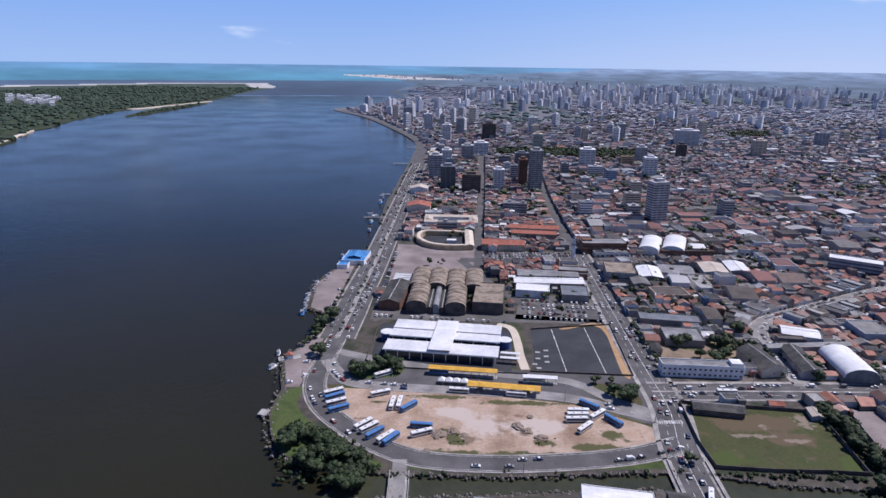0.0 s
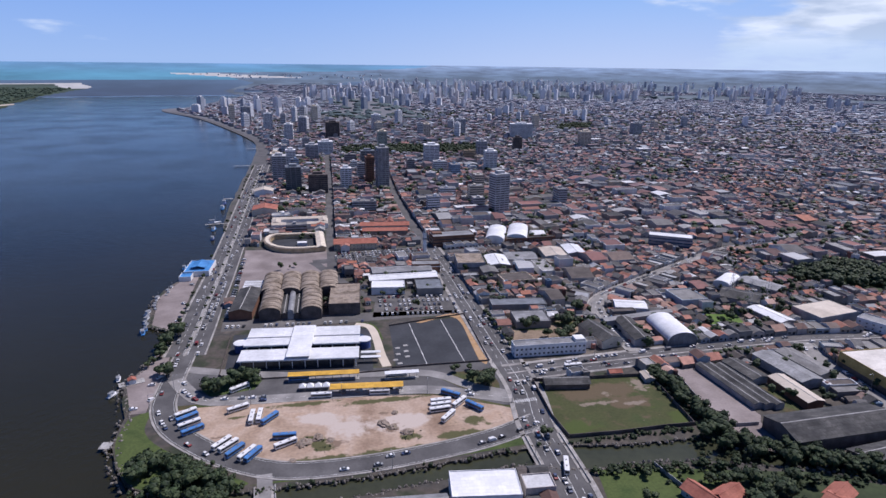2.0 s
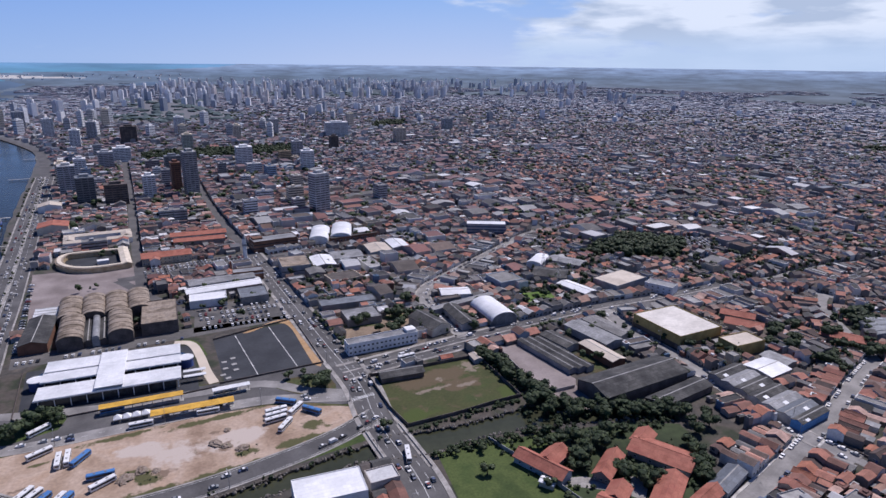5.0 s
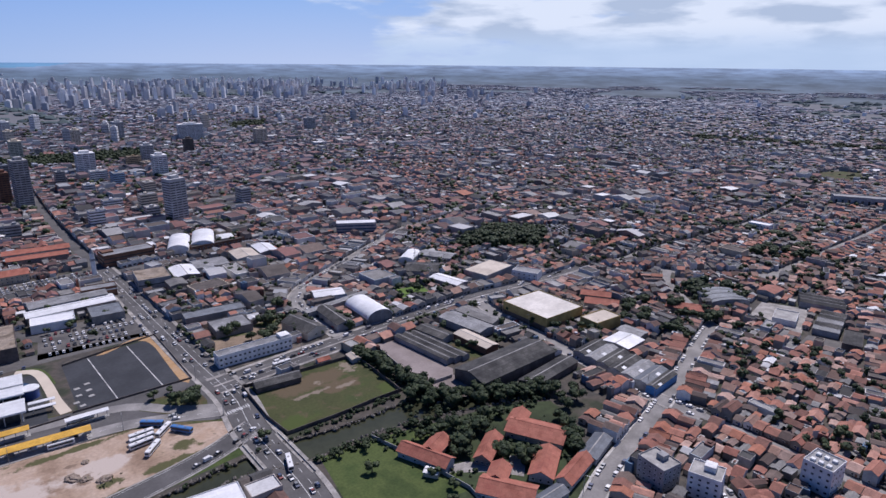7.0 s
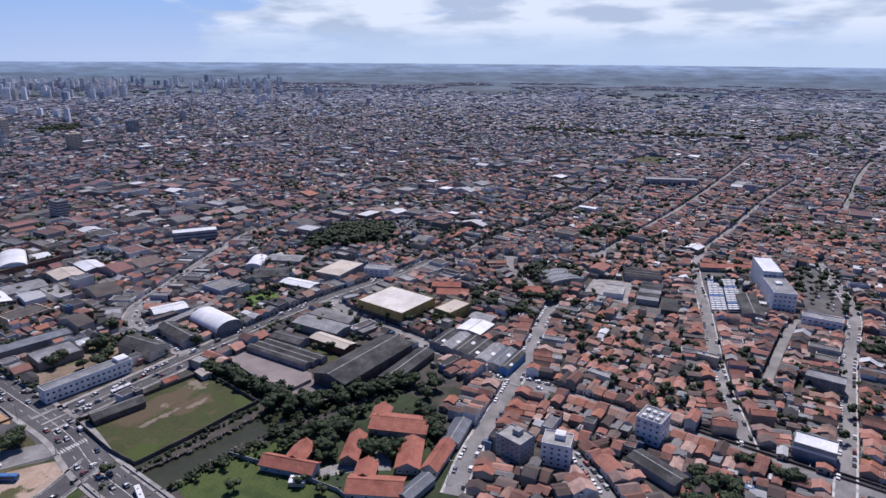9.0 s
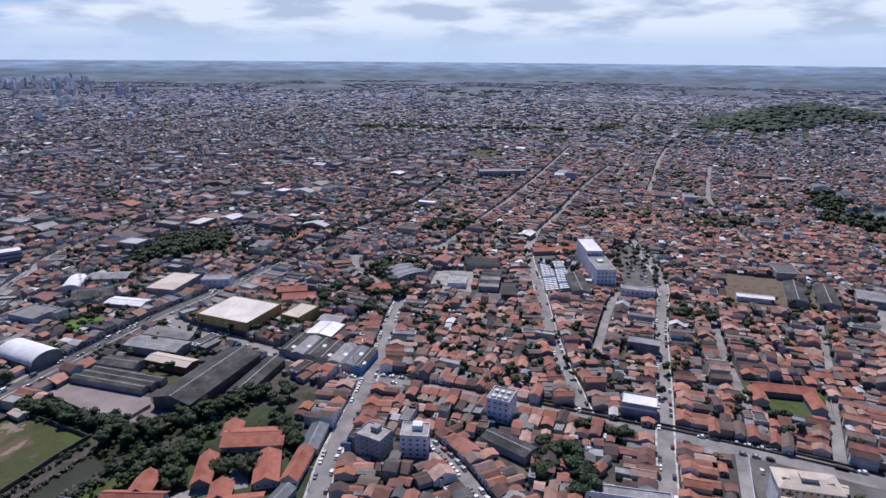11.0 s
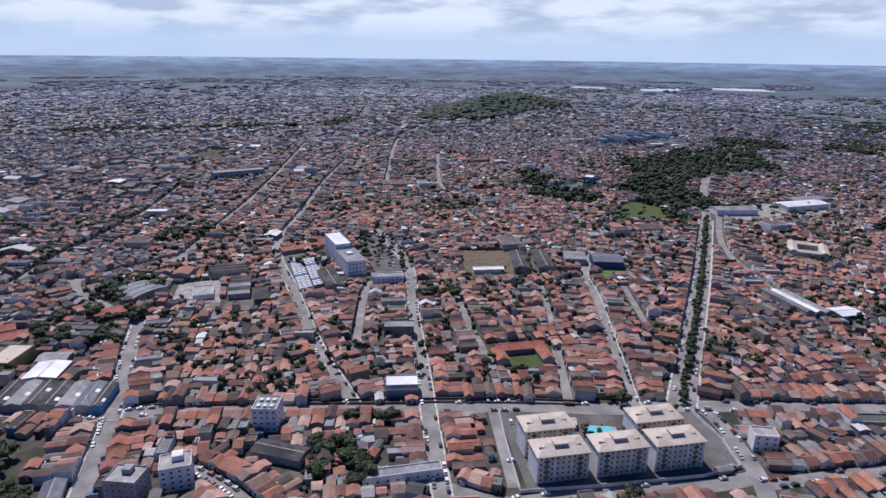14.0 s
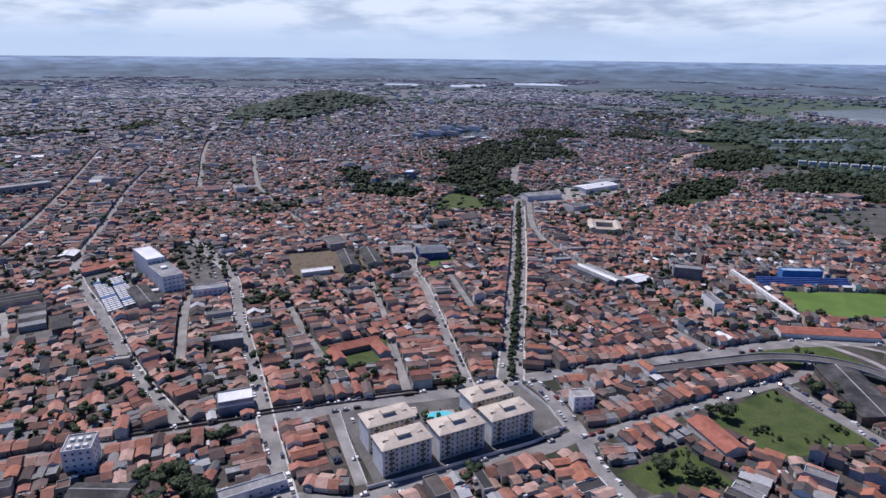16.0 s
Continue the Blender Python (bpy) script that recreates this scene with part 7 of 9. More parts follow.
centre_blocks(30)
halls(700, 150, 620, 400, 900, 0, 0.25)
halls(500, -50, 1300, 640, 1490, 2, 0.1)
halls(420, 430, 1450, 100, 640, -4, -0.05)
halls(300, 600, 1450, -900, 340, -84, -0.15)
NARROW = dict(wmin=4.6, wmax=7.4)
quarter(150, 420, -60, 150, -85, **NARROW)
quarter(380, 560, -60, 170, -85, **NARROW)
quarter(290, 560, -330, -60, -82, **NARROW)
quarter(150, 300, -340, -170, -60, **NARROW)
quarter(300, 620, -700, -180, -118, **NARROW)
quarter(150, 300, -800, -330, -118, **NARROW)
quarter(330, 560, 90, 330, -4, **NARROW)
quarter(560, 900, -420, 340, -86, row=15.5, **NARROW)
quarter(560, 900, -900, -420, -115, row=15.5, **NARROW)
quarter(900, 1500, -1000, 340, -80, wmin=5.2, wmax=9, row=15.5)
quarter(-60, 330, 340, 900, -2, row=15.5, wmin=5, wmax=10.5)
quarter(330, 620, 330, 800, 0, row=15, wmin=5, wmax=8.5)
quarter(-60, 620, 800, 1500, 2, row=16.5, wmin=6, wmax=11.5)
quarter(620, 1500, 340, 900, -4, row=15.5, wmin=5.2, wmax=9)
quarter(620, 1500, 900, 1500, 8, row=16.5, wmin=6, wmax=10)


def infill(x0, x1, y0, y1, ang, tries, tile):
    """Sheds, back rooms and lean-tos that close the yards between the rows."""
    for k in range(tries):
        cx, cy = hr.uniform(x0, x1), hr.uniform(y0, y1)
        w, d = hr.uniform(3.2, 6.5), hr.uniform(4.0, 8.5)
        a = radians(ang + hr.choice((0, 90)) + hr.uniform(-4, 4))
        if free(cx, cy, w, d, a):
            occupy(cx, cy, w, d, a)
            settle()
            u = hr.random()
            GAB.append((cx, cy, a, w * 1.06, d * 1.06, hr.uniform(2.3, 3.9), w * hr.uniform(0.10, 0.22), 0 if u < tile else (1 if u < tile + (1 - tile) * 0.7 else 2)))


infill(190, 560, -330, 170, -84, 26000, 0.8)
infill(150, 620, -700, -170, -112, 16000, 0.8)
infill(330, 900, -420, 340, -86, 26000, 0.72)
infill(-40, 620, 455, 900, 0, 26000, 0.6)
infill(132, 330, 346, 455, 0, 3000, 0.6)
for i, pr in enumerate(PROTOS):
    if not USED[i]:
        pr[5].matrix_world = pose(330 + 9 * i, 60, 0)

# beyond 1.5 km: larger units, in quarters of their own direction
FARH = []
fr = np.random.default_rng(9)
cellsz = 420
for qx in range(-1, 22):
    for qy in range(-14, 23):
        cx0, cy0 = qx * cellsz, qy * cellsz
        r = math.hypot(cx0 + 210, cy0 + 210)
        if r < 1150 or r > 5400:
            continue
        az = math.degrees(math.atan2(cx0 + 210, cy0 + 210))
        if az < -14 or az > 152:
            continue
        ang = fr.uniform(-0.35, 0.35)
        lot = 10.5 if r < 2000 else (14.0 if r < 3000 else (20.0 if r < 3700 else (27.0 if r < 5200 else 42.0)))
        g = np.arange(-300, 300, lot)
        U, W = np.meshgrid(g, np.arange(-300, 300, lot * 1.35))
        U = U + fr.uniform(-0.2, 0.2, U.shape) * lot
        W = W + (np.floor(np.arange(W.shape[0]) / 2) * 0)[:, None]
        X = cx0 + 210 + np.cos(ang) * U - np.sin(ang) * W
        Y = cy0 + 210 + np.sin(ang) * U + np.cos(ang) * W
        ok = (X > cx0) & (X < cx0 + cellsz) & (Y > cy0) & (Y < cy0 + cellsz) & (fr.random(X.shape) < 0.86)
        # streets every few lots
        ok &= ((np.arange(X.shape[0]) % 4) != 3)[:, None] | (fr.random(X.shape) < 0.12)
        ok &= ((X > 1500) | (Y > 1500) | (Y < -1000))
        k = int(ok.sum())
        if k:
            # house heights shrink with distance so shaded walls don't break the painted haze
            FARH.append(np.stack([X[ok], Y[ok], np.full(k, ang) + (fr.random(k) < 0.4) * 1.5708, lot * fr.uniform(0.75, 1.15, k), lot * fr.uniform(0.9, 1.35, k), (fr.uniform(3, 5.5, k) + (fr.random(k) < 0.12) * fr.uniform(3, 8, k)) * (1.0 if r < 1900 else (0.72 if r < 2900 else (0.5 if r < 4600 else 0.28))), fr.uniform(1.2, 2.6, k) * (1.0 if r < 1900 else (0.72 if r < 2900 else (0.5 if r < 4600 else 0.28)))], -1))
FARH = np.concatenate(FARH)
OPEN_FAR = [[(95, 1327), (390, 1279), (456, 1430), (103, 1430)], [(744, 1718), (857, 1733), (945, 1919), (820, 1901)], [(1370, -2000), (1658, -2011), (1726, -2205), (1672, -2600), (1000, -3200), (900, -2300)],
            *WOODS[-2:], [(1900, -60), (2843, -330), (2870, -680), (2262, -571), (1875, -235)], [(700, -1000), (1300, -1050), (1500, -1500), (1100, -1900), (700, -1500)],
            LAKES[0], LAKES[1], LAKES[2],
            [(1745, -2110), (1650, -1960), (1500, -1780), (1800, -1750), (2400, -1950), (2700, -2350), (2200, -2800), (1760, -2900), (1400, -3100), (1200, -2400), (1330, -1930)]]
ok = inside(FARH[:, 0], FARH[:, 1], [(-60, 1450), (-90, 1640), (-150, 1835), (-270, 2200), (-430, 2530), (-360, 2748), (-230, 3502), (-300, 4053), (-200, 5410), (9000, 9000), (9000, -9000), (0, -9000)])
for poly in OPEN_FAR:
    ok &= ~inside(FARH[:, 0], FARH[:, 1], poly)
az = np.degrees(np.arctan2(FARH[:, 0], FARH[:, 1]))
rr = np.hypot(FARH[:, 0], FARH[:, 1])
wood = np.array([noise.noise((x * 0.0016, y * 0.0016, 4)) for x, y in FARH[:, :2]])
ok &= wood < np.where(rr > 3200, 0.16, 0.38) - np.clip((az - 95) / 160, 0, 0.3) - np.clip((rr - 3600) / 9000, 0, 0.5)
FARH = FARH[ok]


def gable_soup(A, rk, openings=True):
    """Walls with gables, and two roof planes with a little overhang, for all rows of A (x, y, angle, w, d, h, rise)."""
    x, y, a, w, d, h, rise = A[:, :7].T
    # further out, more houses take the colours with haze painted in
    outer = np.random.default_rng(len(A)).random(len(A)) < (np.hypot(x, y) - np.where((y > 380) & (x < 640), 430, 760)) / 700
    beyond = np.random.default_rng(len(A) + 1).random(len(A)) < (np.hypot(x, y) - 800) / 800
    X, Y, Z0, S = far(x, y)
    Z0 = Z0 + hill_height(x, y)
    n = len(A)
    c, s = np.cos(a), np.sin(a)
    W, D = w / 2, d / 2
    o = 0.35
    P = []

    def pt(lx, ly, lz):
        P.append(np.stack([X + (c * lx - s * ly) * S, Y + (s * lx + c * ly) * S, Z0 + lz * S], -1))

    zero = np.zeros(n)
    for z in (zero - 0.5, h):
        for sx, sy in ((-1, -1), (1, -1), (1, 1), (-1, 1)):
            pt(sx * W, sy * D, z)
    pt(zero, -D, h + rise)
    pt(zero, D, h + rise)
    drop = rise * o / np.maximum(W, 0.1)
    for sy in (-1, 1):
        pt(-W - o, sy * (D + o), h - drop + 0.1)
        pt(zero, sy * (D + o), h + rise + 0.1)
        pt(W + o, sy * (D + o), h - drop + 0.1)
    # a door and a window on the street side
    for lx0, lx1, z0, z1 in ((0.18, 0.36, 0.0, 2.1), (-0.34, -0.08, 1.0, 2.2)):
        for lx, z in ((lx0, z0), (lx1, z0), (lx1, z1), (lx0, z1)):
            pt(lx * w, -D - 0.05, zero + z)
    V = np.stack(P, 1)
    k = V.shape[1]
    faces = [(0, 1, 5, 8, 4), (1, 2, 6, 5), (2, 3, 7, 9, 6), (3, 0, 4, 7), (10, 11, 14, 13), (11, 12, 15, 14), (16, 17, 18, 19), (20, 21, 22, 23)]
    if not openings:
        faces = faces[:6]
        V, k = V[:, :16], 16
    off = np.arange(n) * k
    F, I = [], []
    for f, m in zip(faces, (0, 0, 0, 0, -1, -1, 4, 4)):
        F.append((off[:, None] + np.array(f)[None]))
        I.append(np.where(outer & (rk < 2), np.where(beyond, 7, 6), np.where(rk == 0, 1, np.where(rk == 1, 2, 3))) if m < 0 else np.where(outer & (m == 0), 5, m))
    return V.reshape(-1, 3), F, I


def flat_soup(A, rk):
    x, y, a, w, d, h = A[:, :6].T
    # same switch by distance to haze-painted walls and roofs
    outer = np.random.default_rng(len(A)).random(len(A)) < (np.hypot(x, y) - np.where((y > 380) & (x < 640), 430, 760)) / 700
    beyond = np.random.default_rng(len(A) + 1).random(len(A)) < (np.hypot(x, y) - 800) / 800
    X, Y, Z0, S = far(x, y)
    Z0 = Z0 + hill_height(x, y)
    n = len(A)
    c, s = np.cos(a), np.sin(a)
    P = []
    zero = np.zeros(n)

    def pt(lx, ly, lz):
        P.append(np.stack([X + (c * lx - s * ly) * S, Y + (s * lx + c * ly) * S, Z0 + lz * S], -1))

    for k, z in ((0.5, zero - 0.5), (0.5, h + 0.6), (0.47, h + 0.6), (0.47, h)):
        for sx, sy in ((-1, -1), (1, -1), (1, 1), (-1, 1)):
            pt(sx * w * k, sy * d * k, z)
    for sx, sy in ((-1, -1), (1, -1), (1, 1), (-1, 1)):
        pt(sx * w * 0.47, sy * d * 0.47, h + 0.05)
    for lx0, lx1, z0, z1 in ((0.10, 0.42, 0.0, 2.4), (-0.40, -0.08, 0.9, 2.2)):
        for lx, z in ((lx0, z0), (lx1, z0), (lx1, z1), (lx0, z1)):
            pt(lx * w, -d / 2 - 0.05, zero + z)
    V = np.stack(P, 1)
    faces = []
    for r in range(3):
        faces += [(4 * r + i, 4 * r + (i + 1) % 4, 4 * r + 4 + (i + 1) % 4, 4 * r + 4 + i) for i in range(4)]
    faces += [(16, 17, 18, 19), (20, 21, 22, 23), (24, 25, 26, 27)]
    mats = [0] * 12 + [-1, 4, 4]
    off = np.arange(n) * V.shape[1]
    F, I = [], []
    for f, m in zip(faces, mats):
        F.append(off[:, None] + np.array(f)[None])
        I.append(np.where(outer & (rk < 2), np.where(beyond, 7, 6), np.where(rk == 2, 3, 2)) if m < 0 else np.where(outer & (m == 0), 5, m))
    return V.reshape(-1, 3), F, I


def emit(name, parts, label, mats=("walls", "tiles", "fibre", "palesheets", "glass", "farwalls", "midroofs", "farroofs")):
    """parts: (V, F list of arrays, I list of arrays) joined to one mesh."""
    Vs, tot, flat, idx, base = [], [], [], [], 0
    for V, F, I in parts:
        for f, i in zip(F, I):
            flat.append((f + base).ravel())
            tot.append(np.full(len(f), f.shape[1]))
            idx.append(i)
        Vs.append(V)
        base += len(V)
    V, tot, flat, idx = np.concatenate(Vs), np.concatenate(tot).astype(np.int32), np.concatenate(flat).astype(np.int32), np.concatenate(idx).astype(np.int32)
    me = bpy.data.meshes.new(name)
    me.vertices.add(len(V))
    me.vertices.foreach_set("co", V.astype(np.float32).ravel())
    me.loops.add(len(flat))
    me.loops.foreach_set("vertex_index", flat)
    me.polygons.add(len(tot))
    me.polygons.foreach_set("loop_start", np.concatenate([[0], np.cumsum(tot)[:-1]]).astype(np.int32))
    me.polygons.foreach_set("loop_total", tot)
    for m in mats:
        me.materials.append(M[m])
    me.polygons.foreach_set("material_index", idx)
    me.update(calc_edges=True)
    me.shade_flat()
    return tagged(new(name, me), label, "houses", kind="stuff")


GAB, FLT = np.array(GAB), np.array(FLT)
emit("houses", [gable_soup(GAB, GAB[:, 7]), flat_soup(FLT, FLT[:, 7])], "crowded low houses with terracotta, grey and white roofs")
rk = fr.random(len(FARH))
rk = np.where(rk < 0.64, 0, np.where(rk < 0.98, 1, 2))
fl = fr.random(len(FARH)) < 0.22
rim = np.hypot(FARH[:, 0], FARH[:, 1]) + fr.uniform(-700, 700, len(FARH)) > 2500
for nm, sel, mats, lab in (("far_houses", ~rim, ("farwalls", "farroofs", "farroofs", "palesheets", "glass", "farwalls", "farroofs", "farroofs"), "endless low houses of the outer quarters, haze painted into their colours"), ("rim_houses", rim, ("rimroofs", "rimroofs", "rimroofs", "palesheets", "rimroofs", "rimroofs", "rimroofs", "rimroofs"), "low houses paled by painted haze towards the horizon")):
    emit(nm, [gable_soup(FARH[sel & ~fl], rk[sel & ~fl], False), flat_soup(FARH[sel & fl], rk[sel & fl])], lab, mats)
# lean-tos, tanks and sheds wedged in between and on top of the houses
cl = np.random.default_rng(21)
A = np.concatenate([GAB[:, :6], FLT[:, :6]])
A = A[cl.random(len(A)) < np.where(np.hypot(A[:, 0], A[:, 1]) < 1100, 0.62, 0.4)]
flank = cl.uniform(-0.5, 0.5, (len(A), 2))
cx_ = A[:, 0] + np.cos(A[:, 2]) * flank[:, 0] * A[:, 3] - np.sin(A[:, 2]) * (np.sign(flank[:, 1]) * (0.5 + 0.1 * np.abs(flank[:, 1]))) * A[:, 4]
cy_ = A[:, 1] + np.sin(A[:, 2]) * flank[:, 0] * A[:, 3] + np.cos(A[:, 2]) * (np.sign(flank[:, 1]) * (0.5 + 0.1 * np.abs(flank[:, 1]))) * A[:, 4]
keep = np.ones(len(A), bool)
for line, hw in ((LINES[n], ROADS[n][0] / 2 + 2.5) for n in ROADS):
    for q in line[::2]:
        keep &= np.hypot(cx_ - q[0], cy_ - q[1]) > hw
A, cx_, cy_ = A[keep], cx_[keep], cy_[keep]
V, F = box_soup(cx_, cy_, np.zeros(len(A)), cl.uniform(1.6, 4.6, len(A)), cl.uniform(1.6, 5.0, len(A)), A[:, 5] * cl.uniform(0.7, 1.25, len(A)), A[:, 2], np.ones(len(A)))
mass("sheds", V, F, ["clutter"], None, "lean-to sheds and water tanks between roofs", "sheds")
# white village on the island
vx, vy = rng.uniform(-2150, -1500, 170), rng.uniform(2420, 3050, 170)
ok = inside(vx, vy, [(-2162, 3084), (-1799, 2937), (-1519, 2437), (-1788, 2541)])
fx, fy, fz, fs = far(vx[ok], vy[ok])
V, F = box_soup(fx, fy, fz + 3, np.full(ok.sum(), 16.0), np.full(ok.sum(), 22.0), np.full(ok.sum(), 11.0), np.full(ok.sum(), 0.6), fs)
mass("island_village", V, F, ["white"], None, "white village houses among island trees", "houses")


# ---- trees ----
def blob(seed, r=1.0, sub=1, amp=0.35):
    """A lumpy closed shape, for the inner mass of a crown."""
    bm = bmesh.new()
    bmesh.ops.create_icosphere(bm, subdivisions=sub, radius=r)
    for v in bm.verts:
        v.co *= 1 + amp * noise.noise(v.co * 1.7 / r + Vector((seed * 3.1, seed, 0)))
    V = np.array([v.co[:] for v in bm.verts])
    F = [[v.index for v in f.verts] for f in bm.faces]
    bm.free()
    return V, F


def crown(seed, lobes=7, leaves=260, flat=0.75, spread=0.62, size=0.15):
    """Unit crown: uneven lobes under a coat of leaf clumps that stick out singly."""
    r = np.random.default_rng(seed)
    V, F, base = [], [], 0
    centres = []
    for k in range(lobes):
        a, q = r.uniform(0, 6.28), spread * math.sqrt(r.random())
        c = np.array([q * math.cos(a), q * math.sin(a), r.uniform(-0.25, 0.45) * flat])
        rad = r.uniform(0.3, 0.52)
        v, f = blob(seed * 10 + k, rad, 1)
        v = v * np.array([1, 1, flat]) + c
        centres.append((c, rad))
        V.append(v)
        F += [[i + base for i in q2] for q2 in f]
        base += len(v)
    for k in range(leaves):
        c, rad = centres[r.integers(len(centres))]
        d = r.normal(size=3)
        d /= np.linalg.norm(d)
        p = c + d * np.array([1, 1, flat]) * rad * r.uniform(0.92, 1.25)
        e1 = np.cross(d, r.normal(size=3))
        e1 /= np.linalg.norm(e1)
        e2 = np.cross(d, e1) + d * r.uniform(-0.6, 0.6)
        s = size * r.uniform(0.5, 1.0)
        V.append(np.array([p - e1 * s, p + e2 * s * 0.7, p + e1 * s, p - e2 * s * 0.7]))
        F.append([base, base + 1, base + 2, base + 3])
        base += 4
    return np.concatenate(V), F


def tree_proto(seed, radius, height, lobes=7, leaves=260, label="broad dark green tree", flat=0.75):
    t = thing("tree", pose(0, 0, 0), label, "tree", "trees")
    bm = bmesh.new()
    r = random.Random(seed)
    th = height - radius * 0.7
    cylinder(bm, 0, 0, -0.2, th, 0.06 * radius + 0.08, 0.04 * radius + 0.05, n=7)
    for k in range(4):
        a = k * 1.6 + r.uniform(-0.4, 0.4)
        q = bmesh.new()
        cylinder(q, 0, 0, 0, radius * 0.7, 0.05 * radius, 0.02 * radius, n=5)
        q.transform(pose(0, 0, th * 0.75, 0, 0, math.degrees(a)) @ pose(0, 0, 0, 0, 42, 0))
        me = bpy.data.meshes.new("limb")
        q.to_mesh(me)
        q.free()
        bm.from_mesh(me)
        bpy.data.meshes.remove(me)
    part("trunk", bm, "bark", t)
    V, F = crown(seed, lobes, leaves, flat)
    ob = obj("crown", V * radius + np.array([0, 0, height - radius * flat * 0.62]), F, "leaf", parent=t)
    return t


TREES = [tree_proto(21, 4.6, 6.4), tree_proto(22, 5.6, 7.4, 9, 320), tree_proto(23, 3.4, 5.0, 6, 200), tree_proto(24, 6.8, 7.6, 11, 420, "very broad dark green tree", 0.65), tree_proto(25, 2.3, 3.8, 5, 150, "small round street tree with thin trunk")]
TREE_USED = [False] * len(TREES)
tr = random.Random(3)


STREET = []


def stow(x, y, r):
    """A street tree that is drawn in one mass with its like."""
    STREET.append((x, y, r * tr.uniform(0.85, 1.18)))


def plant(k, x, y, s=1.0):
    m = pose(x, y, 0, 0, 0, tr.uniform(0, 360)) @ Matrix.Scale(s * tr.uniform(0.85, 1.18), 4)
    if TREE_USED[k]:
        ob = copy_thing(TREES[k], pose(0, 0, 0))
        ob.matrix_basis = m
    else:
        TREES[k].matrix_basis = m
        TREE_USED[k] = True


for x, y, k in ((-58, 353, 1), (-52, 352, 3), (-46, 356, 1), (-42, 361, 1), (-35, 362, 3), (-32, 356, 0), (104, 326, 3), (108, 332, 1), (98, 333, 0), (90, 346, 2), (100, 347, 2), (-85, 376, 1), (-90, 380, 0), (-95, 414, 0), (-93, 422, 1), (-88, 437, 1), (-92, 444, 0), (-94, 404, 2), (-97, 398, 2),
                (-99, 392, 2), (176, 378, 3), (184, 384, 1), (168, 384, 0), (190, 402, 1), (196, 410, 0), (209, 424, 1), (120, 268, 2), (154, 226, 2), (146, 210, 2), (166, 188, 2)):
    plant(k, x, y)
# belts along the canal, the walled field and the gardens
for i in range(34):
    plant(tr.choice((0, 1, 1)), 213 + tr.uniform(-4, 4), 318 - i * 2.2 + tr.uniform(-2, 2), 0.85)
for i in range(36):
    t = i / 35
    plant(tr.choice((0, 1, 1)), 204 + 68 * t + tr.uniform(-4, 4), 244 - 42 * t + tr.uniform(-7, 6), 0.85)
for i in range(9):
    t = i / 8
    plant(tr.choice((2, 0)), 132 + 70 * t + tr.uniform(-3, 3), 233 - 8 * t + tr.uniform(-3, 2), 0.7)
for x, y, k in ((192, 196, 1), (200, 200, 0), (208, 200, 1), (206, 168, 1), (214, 166, 0), (196, 168, 2), (235, 156, 1), (241, 162, 0), (246, 172, 1), (250, 180, 0), (168, 176, 2), (160, 168, 2), (186, 212, 0), (220, 208, 1), (228, 204, 0), (262, 186, 1), (268, 192, 0), (274, 186, 1), (280, 194, 0), (258, 206, 2)):
    plant(k, x + tr.uniform(-1, 1), y + tr.uniform(-1, 1), 0.9)
for x, y in ((197, 198), (190, 196), (209, 204), (209, 199), (204, 203), (201, 176), (206, 173), (205, 166), (204, 180), (236, 161), (233, 155), (240, 165), (187, 214), (180, 215), (193, 213), (200, 212), (209, 169), (184, 192), (189, 189), (232, 158), (201, 181)):
    plant(tr.choice((0, 1, 1)), x, y, 0.8)
for x, y in ((158, 402), (164, 405), (192, 404), (198, 401), (186, 406), (204, 396)):
    plant(1, x, y, 0.9)
# grove among the houses
for i in range(16):
    plant(tr.choice((1, 1, 3)), 262 + tr.uniform(-22, 20), 24 + tr.uniform(-13, 14), 0.95)
for i in range(7):
    plant(1, 300 + tr.uniform(-4, 3), -2 + i * 4.0, 0.7)
# clumps beside the big stores
for i in range(20):
    plant(tr.choice((0, 1)), 420 + tr.uniform(-30, 30), 222 + tr.uniform(-34, 30), 1.0)
for i in range(9):
    plant(2, 268 + 8 * i, 331 + tr.uniform(-1, 1))
for i in range(8):
    plant(2, 137 + tr.uniform(-0.5, 0.5), 372 + 9 * i, 0.8)
FAR_AV = LINES["cross_avenue_far"]
for i in range(3, len(FAR_AV), 2):
    for o in (-6.5, 6.5):
        if tr.random() < 0.62:
            stow(FAR_AV[i][0] + tr.uniform(-2, 2), FAR_AV[i][1] + o + tr.uniform(-1, 1), 3.4)
RIV = LINES["riverside_avenue"]
for i in range(2, len(RIV), 3):
    if tr.random() < 0.6:
        stow(RIV[i][0] + tr.uniform(-0.4, 0.4), RIV[i][1] + tr.uniform(-3, 3), 1.7)
    if tr.random() < 0.4:
        stow(RIV[i][0] - 14 + tr.uniform(-1, 1), RIV[i][1] + tr.uniform(-3, 3), 2.4)
